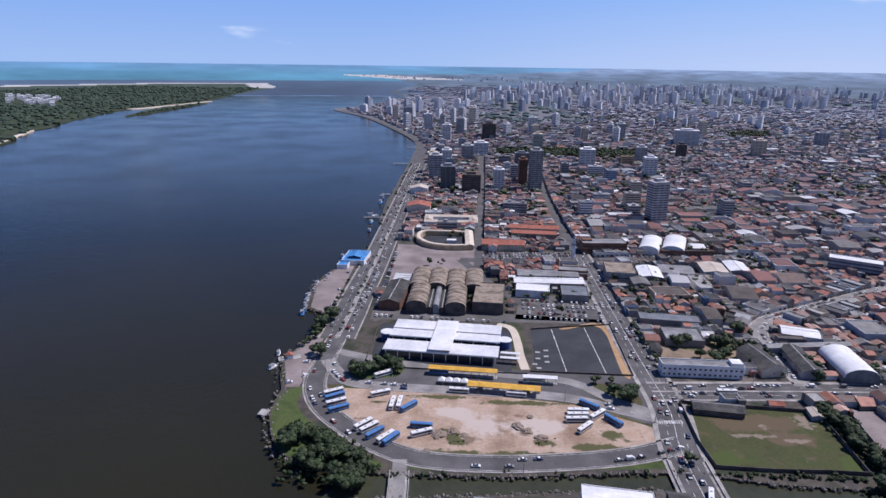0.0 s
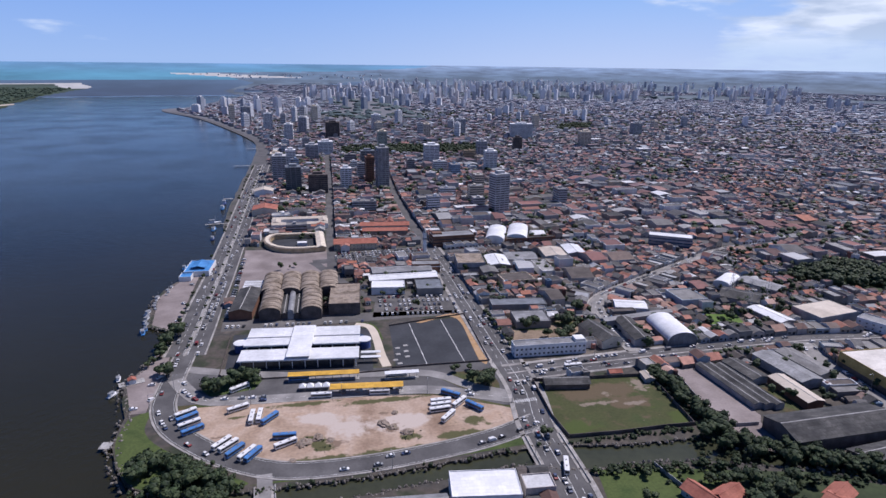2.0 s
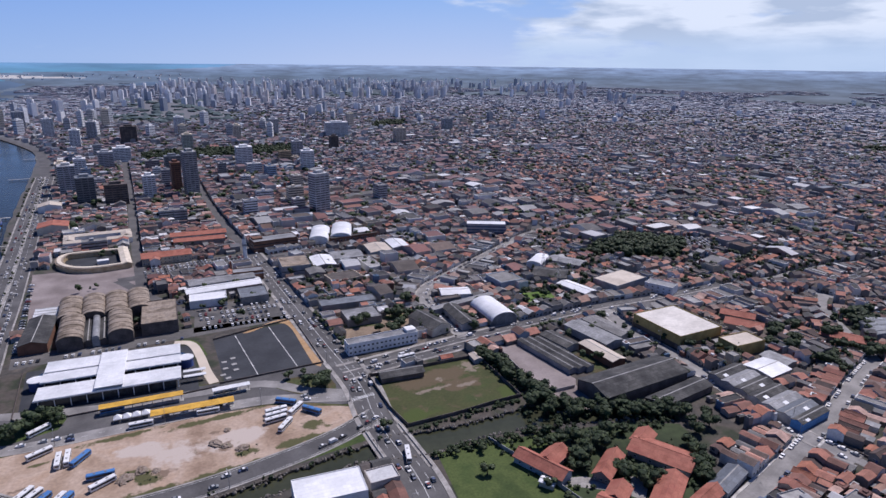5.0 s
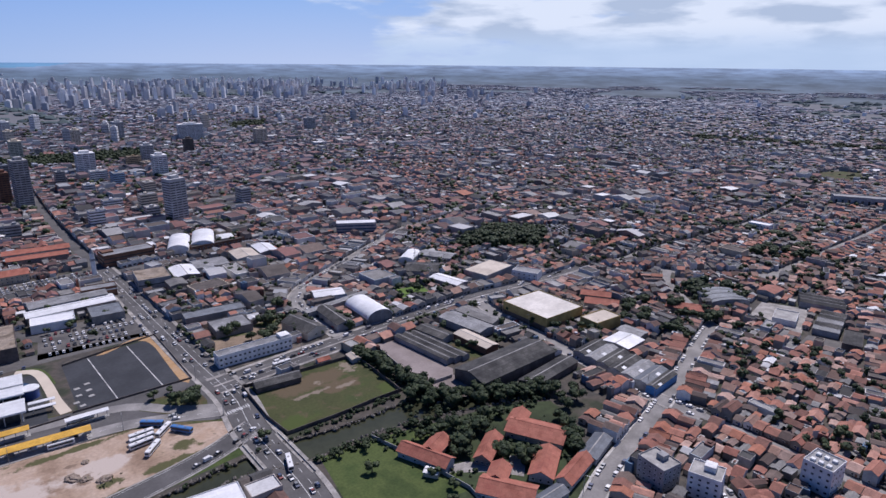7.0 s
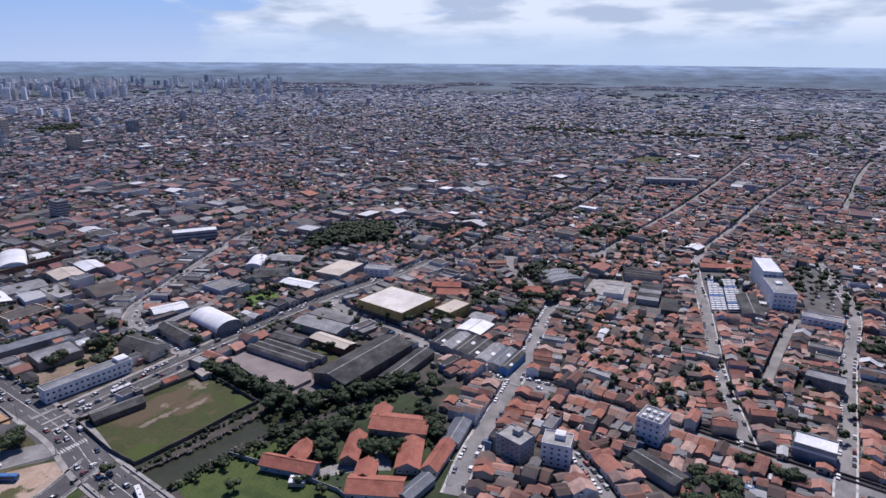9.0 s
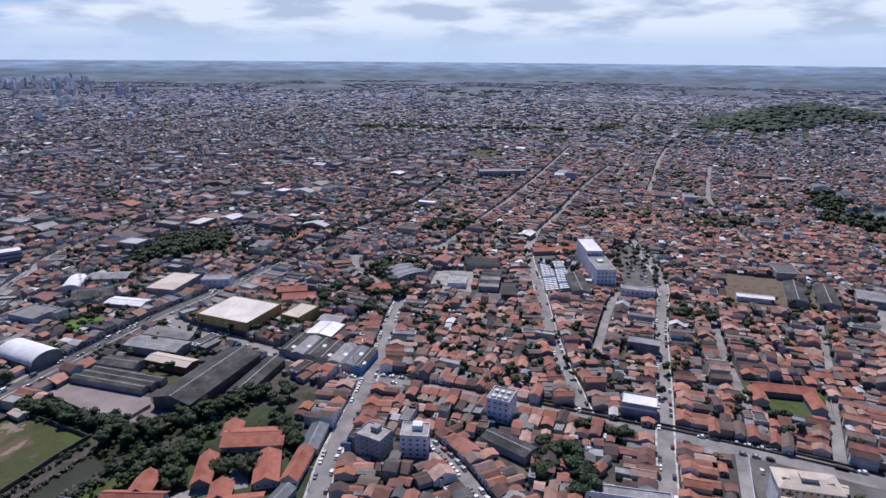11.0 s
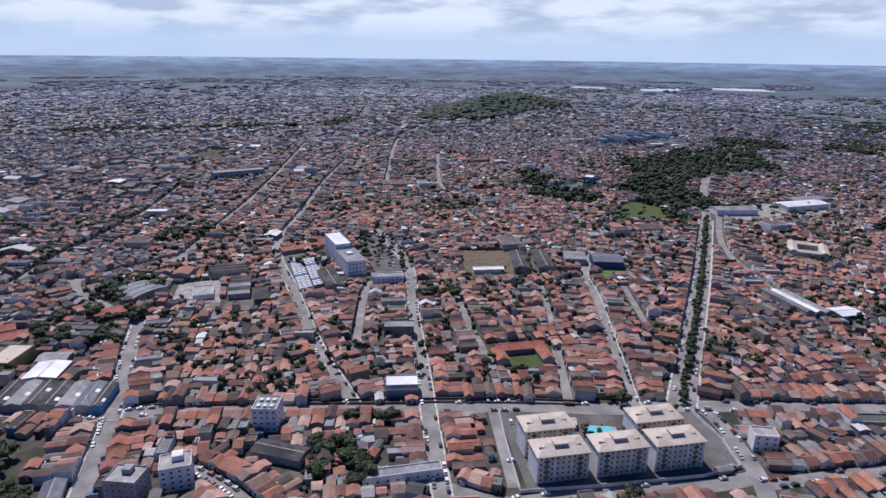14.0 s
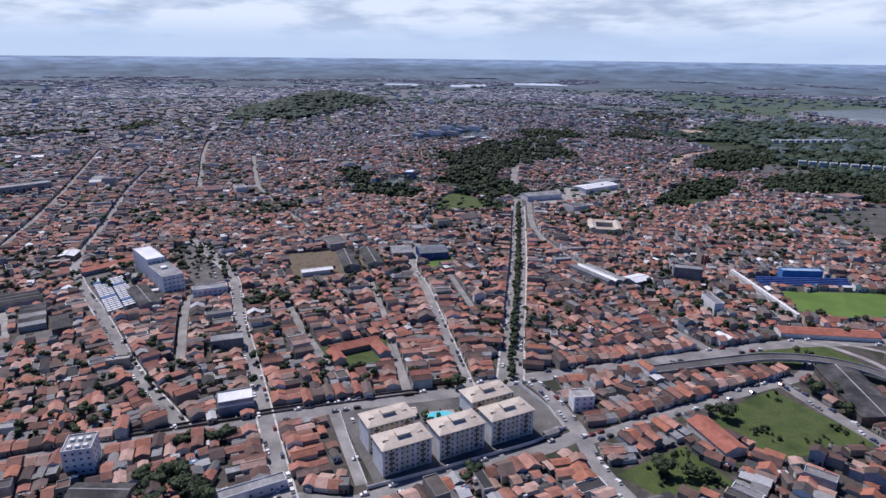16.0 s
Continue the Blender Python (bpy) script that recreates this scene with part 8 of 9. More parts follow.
# boulevard median, car park trees, yards
BL = LINES["boulevard"]
for i in range(0, len(BL), 1):
    stow(BL[i][0] + tr.uniform(-0.8, 0.8), BL[i][1] + tr.uniform(-0.8, 0.8), tr.choice((3.0, 3.4, 4.2)))
for i in range(6):
    for j in range(4):
        plant(4, 556 + 17 * i + 4 * j + tr.uniform(-2, 2), -10 + 12 * j - 0.2 * i + tr.uniform(-2, 2), 1.1)
for x, y, k in ((474, -30, 1), (482, -34, 1), (478, -42, 0), (490, -48, 1), (476, -52, 1), (486, -56, 0), (494, -30, 1), (480, -24, 0), (310, -128, 2), (306, -134, 1), (318, -120, 2), (224, -262, 1), (231, -256, 0), (196, -196, 1), (190, -206, 0), (186, -214, 0), (272, -368, 2), (265, -372, 2), (226, -110, 1), (222, -104, 0), (228, -333, 1), (205, -330, 0), (280, -104, 2), (276, -126, 2)):
    plant(k, x, y)
# low dark mangrove on the river bank
for i in range(30):
    a, q = tr.uniform(0, 6.28), math.sqrt(tr.random())
    plant(tr.choice((1, 3, 3)), -60 + 24 * q * math.cos(a) - 8 * q * math.sin(a), 264 + 20 * q * math.sin(a) - 10 * q * math.cos(a), 0.85)
for i in range(len(TREES)):
    if not TREE_USED[i]:
        plant(i, 230, 220)


def scatter(name, X, Y, R, label, category, protos, lift=0.6, mat="leaf"):
    """Many crowns as one mass."""
    Vs, flat, tot, base = [], [], [], 0
    r = np.random.default_rng(len(X))
    fx, fy, fz, fs = far(X, Y)
    fz = fz + hill_height(X, Y)
    pick = r.integers(len(protos), size=len(X))
    for k, (V, F) in enumerate(protos):
        sel = np.where(pick == k)[0]
        if not len(sel):
            continue
        a = r.uniform(0, 6.28, len(sel))
        c, s = np.cos(a), np.sin(a)
        rad = (R[sel] * fs[sel])[:, None]
        P = np.stack([fx[sel][:, None] + rad * (c[:, None] * V[None, :, 0] - s[:, None] * V[None, :, 1]), fy[sel][:, None] + rad * (s[:, None] * V[None, :, 0] + c[:, None] * V[None, :, 1]), fz[sel][:, None] + rad * (V[None, :, 2] + lift)], -1)
        for n in (3, 4):
            f = np.array([q for q in F if len(q) == n])
            if len(f):
                ff = (base + np.arange(len(sel))[:, None, None] * len(V) + f[None]).reshape(-1, n)
                flat.append(ff.ravel())
                tot.append(np.full(len(ff), n))
        Vs.append(P.reshape(-1, 3))
        base += P.shape[0] * P.shape[1]
    V, flat, tot = np.concatenate(Vs), np.concatenate(flat).astype(np.int32), np.concatenate(tot).astype(np.int32)
    me = bpy.data.meshes.new(name)
    me.vertices.add(len(V))
    me.vertices.foreach_set("co", V.astype(np.float32).ravel())
    me.loops.add(len(flat))
    me.loops.foreach_set("vertex_index", flat)
    me.polygons.add(len(tot))
    me.polygons.foreach_set("loop_start", np.concatenate([[0], np.cumsum(tot)[:-1]]).astype(np.int32))
    me.polygons.foreach_set("loop_total", tot)
    me.materials.append(M[mat])
    me.update(calc_edges=True)
    me.shade_flat()
    return tagged(new(name, me), label, category, kind="stuff")


SMALL = [crown(40 + k, 3, 40, 0.8, 0.5, 0.22) for k in range(4)]


def lean_crown(seed):
    r = np.random.default_rng(seed)
    V, F = blob(seed, 0.9, 1, 0.5)
    V = V * np.array([1, 1, 0.7])
    return V, F


FARC = [lean_crown(60 + k) for k in range(5)]


def fill(poly, n, seed):
    r = np.random.default_rng(seed)
    p = np.array(poly)
    X, Y = r.uniform(p[:, 0].min(), p[:, 0].max(), n * 3), r.uniform(p[:, 1].min(), p[:, 1].max(), n * 3)
    k = inside(X, Y, poly)
    return X[k][:n], Y[k][:n]


sx, sy = [], []
for i, (poly, n) in enumerate((([(428, 460), (512, 492), (556, 440), (500, 405)], 260), ([(95, 1327), (390, 1279), (430, 1420), (103, 1420)], 420), ([(744, 1718), (857, 1733), (925, 1880), (820, 1870)], 110), ([(640, 250), (740, 250), (690, 190), (650, 190)], 40), ([(760, -40), (840, -70), (850, -140), (770, -120)], 40), ([(520, 236), (530, 200), (500, 190), (480, 240)], 30))):
    x, y = fill(poly, n, i)
    sx.append(x)
    sy.append(y)
for k, poly in enumerate(WOODS):
    p = np.array(poly, float)
    area = 0.5 * abs(np.dot(p[:, 0], np.roll(p[:, 1], 1)) - np.dot(p[:, 1], np.roll(p[:, 0], 1)))
    x, y = fill([tuple(q) for q in p.mean(0) + (p - p.mean(0)) * 1.03], int(area / 72), 70 + k)
    keep = np.array([noise.noise((u * 0.02, v * 0.02, 6)) for u, v in zip(x, y)]) > -0.34
    sx.append(x[keep])
    sy.append(y[keep])
sx, sy = np.concatenate(sx), np.concatenate(sy)
ox, oy = [], []
for k, (poly, n) in enumerate((([(700, -1000), (1300, -1050), (1500, -1500), (1100, -1900), (700, -1500)], 2100), ([(1370, -2000), (1658, -2011), (1726, -2205), (1672, -2600), (1000, -3200), (900, -2300)], 1100), ([(640, -1000), (700, -1000), (700, -1400), (560, -1300)], 160))):
    x, y = fill(poly, n, 50 + k)
    ox.append(x)
    oy.append(y)
ox, oy = np.concatenate(ox), np.concatenate(oy)
wet = inside(ox, oy, [(1745, -2110), (1650, -1960), (1500, -1870), (1330, -1930), (1200, -2400), (1400, -3100), (1760, -2900)]) | inside(ox, oy, [(1270, -1170), (1400, -1180), (1420, -1240), (1340, -1270)])
hole = ~wet & (np.array([noise.noise((x * 0.006, y * 0.006, 2)) for x, y in zip(ox, oy)]) < 0.18)
scatter("mangrove_woods", ox[hole], oy[hole], np.random.default_rng(14).uniform(6, 12, int(hole.sum())), "dark green woods and mangrove beyond the houses", "trees", FARC, 0.4, "mangrove")
scatter("grove_trees", sx, sy, np.random.default_rng(1).uniform(4.6, 8.0, len(sx)), "dense dark green groves between the quarters", "trees", SMALL)
sx, sy, sr = np.array(STREET).T
scatter("street_trees", sx, sy, sr, "rows of dark green street trees", "trees", [crown(90 + k, 6, 150, 0.85, 0.55, 0.18) for k in range(3)], 1.0)
# undergrowth along the canal, the belts and the gardens
bx, by = [], []
for k, (poly, n) in enumerate((([(206, 322), (220, 322), (218, 250), (204, 250)], 170), ([(190, 250), (215, 256), (275, 212), (262, 194), (225, 205), (190, 226)], 220), ([(128, 262), (200, 260), (200, 256), (130, 258)], 60), ([(128, 238), (195, 230), (190, 222), (130, 232)], 90), ([(160, 232), (230, 205), (255, 180), (225, 150), (190, 176), (165, 160)], 130),
                               ([(-84, 276), (-60, 292), (-30, 262), (-40, 244), (-80, 246)], 160), ([(-100, 400), (-92, 400), (-90, 448), (-98, 448)], 50), ([(-28, 256), (118, 262), (118, 258), (-28, 250)], 22), ([(270, -100), (290, -104), (284, -130), (272, -128)], 16), ([(236, 8), (284, 12), (286, 40), (240, 42)], 60))):
    x, y = fill(poly, n, 30 + k)
    bx.append(x)
    by.append(y)
for k, (x, y, a, n) in enumerate(((0, 289, 6.5, 16), (49, 284, 5, 12), (6, 282, 4, 8))):
    gr = np.random.default_rng(120 + k)
    bx.append(x + a * gr.normal(size=n) * 0.6)
    by.append(y + a * gr.normal(size=n) * 0.45)
bx, by = np.concatenate(bx), np.concatenate(by)
low = np.where(inside(bx, by, YARD), 0.42, 1.0)
scatter("undergrowth", bx, by, low * np.random.default_rng(4).uniform(0.8, 2.3, len(bx)), "tangled green scrub along canal and gardens", "shrubs", SMALL, 0.35)
# yard trees between houses
r6 = np.random.default_rng(6)
yx, yy = polar(19000, -2, 148, 330, 2700, 0.8)
i, j = cells(yx, yy)
dens = np.array([noise.noise((x * 0.006, y * 0.006, 9)) for x, y in zip(yx, yy)])
nx, ny = polar(2600, 15, 148, 330, 820, 0.9)
yx, yy = np.concatenate([yx, nx]), np.concatenate([yy, ny])
dens = np.array([noise.noise((x * 0.009, y * 0.009, 9)) for x, y in zip(yx, yy)])
ok = inside(yx, yy, [(-50, 500), (-40, 1450), (-250, 2200), (3000, 3000), (3000, -3000), (150, -900), (200, 0), (330, 200), (150, 420)]) & (dens > 0.0) & ~inside(yx, yy, [(372, -445), (320, -425), (255, -520), (315, -575), (350, -540)]) & ~inside(yx, yy, [(290, -318), (292, -420), (180, -430), (200, -380), (262, -318)]) & ~inside(yx, yy, [(232, -240), (242, -316), (176, -322), (184, -258)])
for line, hw in ((LINES[n], ROADS[n][0] / 2 + 2) for n in ROADS):
    for q in line[::2]:
        ok &= np.hypot(yx - q[0], yy - q[1]) > hw
yx, yy = yx[ok], yy[ok]
yr = r6.uniform(2.2, 4.6, len(yx))
nearby = np.hypot(yx, yy) < 760
scatter("yard_trees", yx[nearby], yy[nearby], yr[nearby], "scattered green yard trees between the roofs", "trees", SMALL, 1.15)
scatter("outer_yard_trees", yx[~nearby], yy[~nearby], yr[~nearby] * 1.15, "small dark trees between the outer roofs", "trees", FARC, 1.15)
# scrub in the vacant lots
vx_, vy_ = [], []
for k, (x, y, a, b, n) in enumerate(((206, -270, 5, 6, 16), (232, -306, 3, 4, 6), (196, -312, 8, 2, 12), (190, -290, 4, 8, 10), (186, -214, 6, 5, 20), (206, -214, 3, 6, 12), (196, -196, 6, 6, 14))):
    gr = np.random.default_rng(150 + k)
    vx_.append(x + a * gr.normal(size=n) * 0.7)
    vy_.append(y + b * gr.normal(size=n) * 0.7)
vx_, vy_ = np.concatenate(vx_), np.concatenate(vy_)
scatter("lot_scrub", vx_, vy_, np.random.default_rng(15).uniform(0.8, 2.4, len(vx_)), "tangled scrub and bushes in vacant lots", "shrubs", SMALL, 0.4)
# far woods
def clump(seed):
    V, F = blob(seed, 0.95, 1, 0.9)
    keep = V * np.array([1.25, 1.0, 0.42])
    return keep, F


CLUMP = [clump(80 + k) for k in range(5)]
wx, wy = polar(9600, -3, 150, 1500, 7800, 1.15)
dens = np.array([noise.noise((x * 0.0016, y * 0.0016, 4)) for x, y in zip(wx, wy)])
azw, rw = np.degrees(np.arctan2(wx, wy)), np.hypot(wx, wy)
ok = dens > np.where(rw > 3200, 0.12, 0.34) - np.clip((azw - 95) / 160, 0, 0.3) - np.clip((rw - 3600) / 9000, 0, 0.35)
hx, hy = fill([(1860, -60), (2300, -150), (2700, -400), (2800, -720), (2300, -640), (1875, -260)], 1500, 8)
ix, iy = fill([(-985, 1380), (-1070, 1560), (-1175, 1950), (-1230, 2360), (-1150, 2900), (-1200, 3500), (-1300, 4300), (-2200, 4300), (-2600, 3000), (-1700, 1750)], 3600, 12)
jx, jy = fill([(-1080, 2100), (-1070, 2500), (-1075, 2740), (-1105, 2500)], 60, 13)
ok2 = ~inside(ix, iy, [(-2162, 3084), (-1799, 2937), (-1519, 2437), (-1788, 2541)])
ix, iy = np.concatenate([ix[ok2], jx]), np.concatenate([iy[ok2], jy])
scatter("island_mangrove", ix, iy, np.random.default_rng(5).uniform(7, 13, len(ix)), "flat dark mangrove woods on the island", "trees", FARC, 0.15, "mangrove")
for lake in LAKES:
    ok &= ~inside(wx, wy, lake)
ok &= rw < 3900
wx, wy = wx[ok], wy[ok]
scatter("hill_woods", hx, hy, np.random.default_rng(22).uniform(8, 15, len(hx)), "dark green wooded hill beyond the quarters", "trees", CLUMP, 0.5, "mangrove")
scatter("far_woods", wx, wy, np.random.default_rng(2).uniform(10, 24, len(wx)), "distant woods and mangrove, haze painted in as blue-green", "trees", CLUMP, 0.1, "farwood")


# ---- vehicles ----
def wheels(t, xs, y, r, width=0.22):
    for x in xs:
        for s in (-1, 1):
            bm = cylinder(bmesh.new(), 0, 0, -width / 2, width / 2, r, n=10)
            bm.transform(pose(x, s * y, r, 90, 0, 0))
            part("wheel", bm, "tyre", t)


def car_proto(kind):
    t = thing("car", pose(0, 0, 0), {"hatch": "small hatchback car", "sedan": "saloon car with tinted windows", "van": "light delivery van"}[kind] + " on the street", "car", "cars")
    if kind == "van":
        side = [(-2.3, 0.35), (2.3, 0.35), (2.35, 0.9), (1.7, 1.15), (1.2, 1.95), (-2.2, 2.0), (-2.3, 0.9)]
        glass = [(1.15, 1.2), (1.72, 1.2), (1.25, 1.86), (0.4, 1.86), (0.4, 1.2)]
    elif kind == "hatch":
        side = [(-1.9, 0.3), (1.9, 0.3), (1.95, 0.75), (1.0, 0.95), (0.9, 0.97), (-1.85, 1.0), (-1.95, 0.7)]
        glass = [(1.05, 0.94), (0.35, 1.46), (-1.35, 1.48), (-1.85, 0.98)]
    else:
        side = [(-2.2, 0.3), (2.15, 0.3), (2.2, 0.75), (1.15, 0.92), (-1.5, 0.95), (-2.2, 0.92), (-2.25, 0.6)]
        glass = [(1.15, 0.9), (0.45, 1.42), (-1.0, 1.44), (-1.65, 0.93)]
    part("body", prism(side, -0.86, 0.86, "y"), "carpaint", t)
    part("cabin", prism(glass, -0.74, 0.74, "y"), "glass", t)
    if kind != "van":
        top = max(z for _, z in glass)
        part("roof_panel", boxes((-1.25 if kind == "hatch" else -0.95, -0.7, top - 0.03, 0.35, 0.7, top + 0.05), bev=0.03), "carpaint", t)
    wheels(t, (-1.3, 1.3), 0.78, 0.31)
    return t


CARS = [car_proto("hatch"), car_proto("sedan"), car_proto("van")]
CAR_USED = [False] * 3
CAR_SOUP = []
cr = random.Random(8)


def park(x, y, ang):
    near = math.hypot(x, y) < 460 and sum(CAR_USED) >= 0 and park.count < 92
    if not near:
        CAR_SOUP.append((x, y, ang))
        return
    k = cr.choice((0, 0, 1, 1, 1, 2))
    m = pose(x, y, 0.11, 0, 0, ang + cr.uniform(-3, 3))
    if CAR_USED[k]:
        copy_thing(CARS[k], m)
    else:
        CARS[k].matrix_basis = m
        CAR_USED[k] = True
    park.count += 1


park.count = 0


def traffic(name, offs, gap, start=0, stop=1e9):
    line = LINES[name]
    seg = np.concatenate([[0], np.cumsum(np.hypot(*np.diff(line, axis=0).T))])
    n = normals(line)
    for off in offs:
        s = start + cr.uniform(2, gap)
        while s < min(stop, seg[-1] - 3):
            p = [np.interp(s, seg, line[:, k]) + off * np.interp(s, seg, n[:, k]) for k in (0, 1)]
            nx, ny = np.interp(s, seg, n[:, 0]), np.interp(s, seg, n[:, 1])
            park(p[0], p[1], math.degrees(math.atan2(-nx, ny)) + (180 if off > 0 else 0))
            s += max(6.0, cr.expovariate(1 / gap))


# rows in the far car park
for row in range(7):
    for i in range(14):
        x, y = 536 + 4.2 * i + row * 2, 486 - 3.0 * i - row * 7.5
        if inside(x, y, [(531, 494), (601, 444), (552, 404), (526, 430), (560, 445)]):
            CAR_SOUP.append((x, y, 60))
# queues and traffic on the roads, then cars along the kerbs and in the car parks
traffic("canal_avenue", (5.8, 2.2, -2.2, -5.8), 30)
traffic("cross_avenue", (6.2, 2.8, -2.8, -6.2), 28, 0, 420)
traffic("riverside_loop_road", (2.6,), 9, 0, 60)
traffic("riverside_loop_road", (2.6, -2.6), 55, 60)
traffic("riverside_avenue", (8, 4.5, -4.5, -8), 24)
traffic("terminal_front_road", (1.8, -1.8), 26)
traffic("school_street", (3.2, -3.2), 13)
traffic("hospital_street", (2.9, -2.9), 15, 0, 330)
traffic("diagonal_street", (3.6, -3.6), 18)
traffic("works_road", (3.8, -3.8), 15)
traffic("channel_road", (4.5, -4.5), 22)
traffic("yard_lane", (2.2, -2.2), 7)
traffic("lane_four", (2.4, -2.4), 26, 0, 240)
traffic("boulevard", (5.5, -5.5), 24)
traffic("apartment_street", (3.2, -3.2), 26)
traffic("corner_street", (3.0, -3.0), 20)
traffic("block_street", (2.6, -2.6), 18)
traffic("garage_street", (2.8, -2.8), 12)
traffic("viaduct_road", (2.6, -2.6), 22, 0, 500)
for row in range(5):
    for i in range(16):
        if cr.random() < 0.8:
            park(58 + 3.9 * i + row * 0.6, 449 + 9 * row - 0.5 * i, 84 + (180 if row % 2 else 0))
for row in range(4):
    for i in range(27):
        if cr.random() < 0.85:
            park(33 + 3.4 * i, 590 + 7.4 * row + 0.25 * i, 86)
for i in range(26):
    if cr.random() < 0.8:
        park(-56 + 3.9 * i, 447 - 0.35 * i, 80)
for i in range(30):
    if cr.random() < 0.7:
        park(-58 + 0.1 * i, 455 + 5.4 * i, 10)
for i in range(24):
    if cr.random() < 0.6:
        park(-92 + cr.uniform(-6, 4), 340 + 9 * i, cr.uniform(0, 180))
for i in range(10):
    for j in range(5):
        if cr.random() < 0.5:
            park(552 + 11 * i + 4 * j, -14 + 12 * j, 20)
for i in range(44):
    if cr.random() < 0.8:
        park(150 + 4.0 * i, 611 + 0.1 * i, 84)
for x, y, a in ((352, 326, 40), (358, 322, 20), (350, 318, 80), (366, 324, 0), (258, -60, 90), (292, -66, 5), (296, -150, 90), (288, -160, 0), (226, 92, 45), (340, 222, 30)):
    park(x, y, a)


def car_mass(rows):
    A = np.array(rows)
    n = len(A)
    prof = [(-2.1, 0.15), (2.1, 0.15), (2.1, 0.75), (1.0, 0.95), (0.4, 1.45), (-1.2, 1.45), (-1.9, 0.95), (-2.1, 0.8)]
    k = len(prof)
    loc = np.array([(x, -0.85, z) for x, z in prof] + [(x, 0.85, z) for x, z in prof])
    a = np.radians(A[:, 2])
    c, s = np.cos(a)[:, None], np.sin(a)[:, None]
    V = np.stack([A[:, 0:1] + c * loc[None, :, 0] - s * loc[None, :, 1], A[:, 1:2] + s * loc[None, :, 0] + c * loc[None, :, 1], 0.1 + loc[None, :, 2] + 0 * c], -1)
    off = np.arange(n)[:, None] * 2 * k
    F = [off + np.arange(k)[None], off + np.arange(2 * k - 1, k - 1, -1)[None]] + [off + np.array([i, k + i, k + (i + 1) % k, (i + 1) % k])[None] for i in range(k)]
    I = [np.zeros(n), np.zeros(n)] + [np.full(n, 1 if i in (3, 5) else 0) for i in range(k)]
    flat = np.concatenate([f.ravel() for f in F]).astype(np.int32)
    tot = np.concatenate([np.full(len(f), f.shape[1]) for f in F]).astype(np.int32)
    me = bpy.data.meshes.new("parked_cars")
    me.vertices.add(V.shape[0] * V.shape[1])
    me.vertices.foreach_set("co", V.astype(np.float32).ravel())
    me.loops.add(len(flat))
    me.loops.foreach_set("vertex_index", flat)
    me.polygons.add(len(tot))
    me.polygons.foreach_set("loop_start", np.concatenate([[0], np.cumsum(tot)[:-1]]).astype(np.int32))
    me.polygons.foreach_set("loop_total", tot)
    me.materials.append(M["carpaints"])
    me.materials.append(M["glass"])
    me.polygons.foreach_set("material_index", np.concatenate(I).astype(np.int32))
    me.update(calc_edges=True)
    me.shade_flat()
    return tagged(new("parked_cars", me), "distant cars parked in rows and along kerbs", "cars", kind="stuff")


car_mass(CAR_SOUP)


def bus_proto(paint, label):
    t = thing("bus", pose(0, 0, 0), label, "bus", "buses")
    part("body", boxes((-6, -1.25, 0.45, 6, 1.25, 3.05), bev=0.18), paint, t)
    for s in (-1, 1):
        part("window_band", boxes((-5.6, s * 1.27 - 0.02, 1.45, 5.3, s * 1.27 + 0.02, 2.45)), "glass", t)
    part("windscreen", boxes((5.97, -1.1, 1.2, 6.03, 1.1, 2.7)), "glass", t)
    part("rear_window", boxes((-6.03, -0.95, 1.6, -5.97, 0.95, 2.4)), "glass", t)
    for x in (-2.5, 2.2):
        part("roof_hatch", boxes((x - 0.5, -0.45, 3.04, x + 0.5, 0.45, 3.2), bev=0.04), "greyroof", t)
    wheels(t, (-3.6, 3.7), 1.12, 0.48, 0.3)
    return t


BUS = {"w": bus_proto("buswhite", "white city bus with dark windows"), "b": bus_proto("busblue", "blue city bus with dark windows")}
BUS_USED = {"w": False, "b": False}


def bus(kind, x0, y0, x1, y1, z=0.06):
    m = pose((x0 + x1) / 2, (y0 + y1) / 2, z, 0, 0, math.degrees(math.atan2(y1 - y0, x1 - x0)))
    if BUS_USED[kind]:
        return copy_thing(BUS[kind], m)
    BUS[kind].matrix_basis = m
    BUS_USED[kind] = True


for row in (("w", -72, 325, -62, 331), ("b", -70, 320, -61, 326), ("w", -68, 314, -59, 319), ("b", -66, 307, -56, 313), ("w", -45, 325, -34, 330), ("w", -32, 310, -31, 323), ("w", -28, 311, -27, 323), ("b", -26, 309, -18, 318), ("w", -49, 290, -41, 299),
            ("w", -46, 287, -37, 296), ("b", -42, 282, -34, 291), ("w", -36, 278, -28, 288), ("b", -33, 276, -25, 287), ("b", -20, 295, -8, 294), ("w", -19, 285, -8, 290), ("w", 67, 312, 79, 312), ("w", 66, 307.5, 78, 308), ("w", 65, 303, 76, 303.6), ("w", 69, 291, 78, 300),
            ("w", 79, 305, 87, 312), ("b", 76, 323, 85, 315), ("b", 87, 308, 94, 298), ("w", -45, 348, -36, 354), ("w", 1, 333, 12, 332), ("w", 34, 330, 46, 328.5), ("b", -12, 356.5, 0, 355.5), ("w", 48, 350, 60, 349), ("w", 121, 246, 117, 235), ("w", 160, 337, 172, 337)):
    bus(*row)
# coaches parked in the depot yard: packed columns
for k, (n, x0, y0) in enumerate(((19, 500, 72), (17, 508, 61))):
    for i in range(n):
        x, y = x0 + 4.3 * i, y0 + 1.15 * i
        bus("b" if (i * 7 + k) % 9 == 4 else "w", x - 3.2, y + 4.9, x + 3.2, y - 4.9, 0.05)

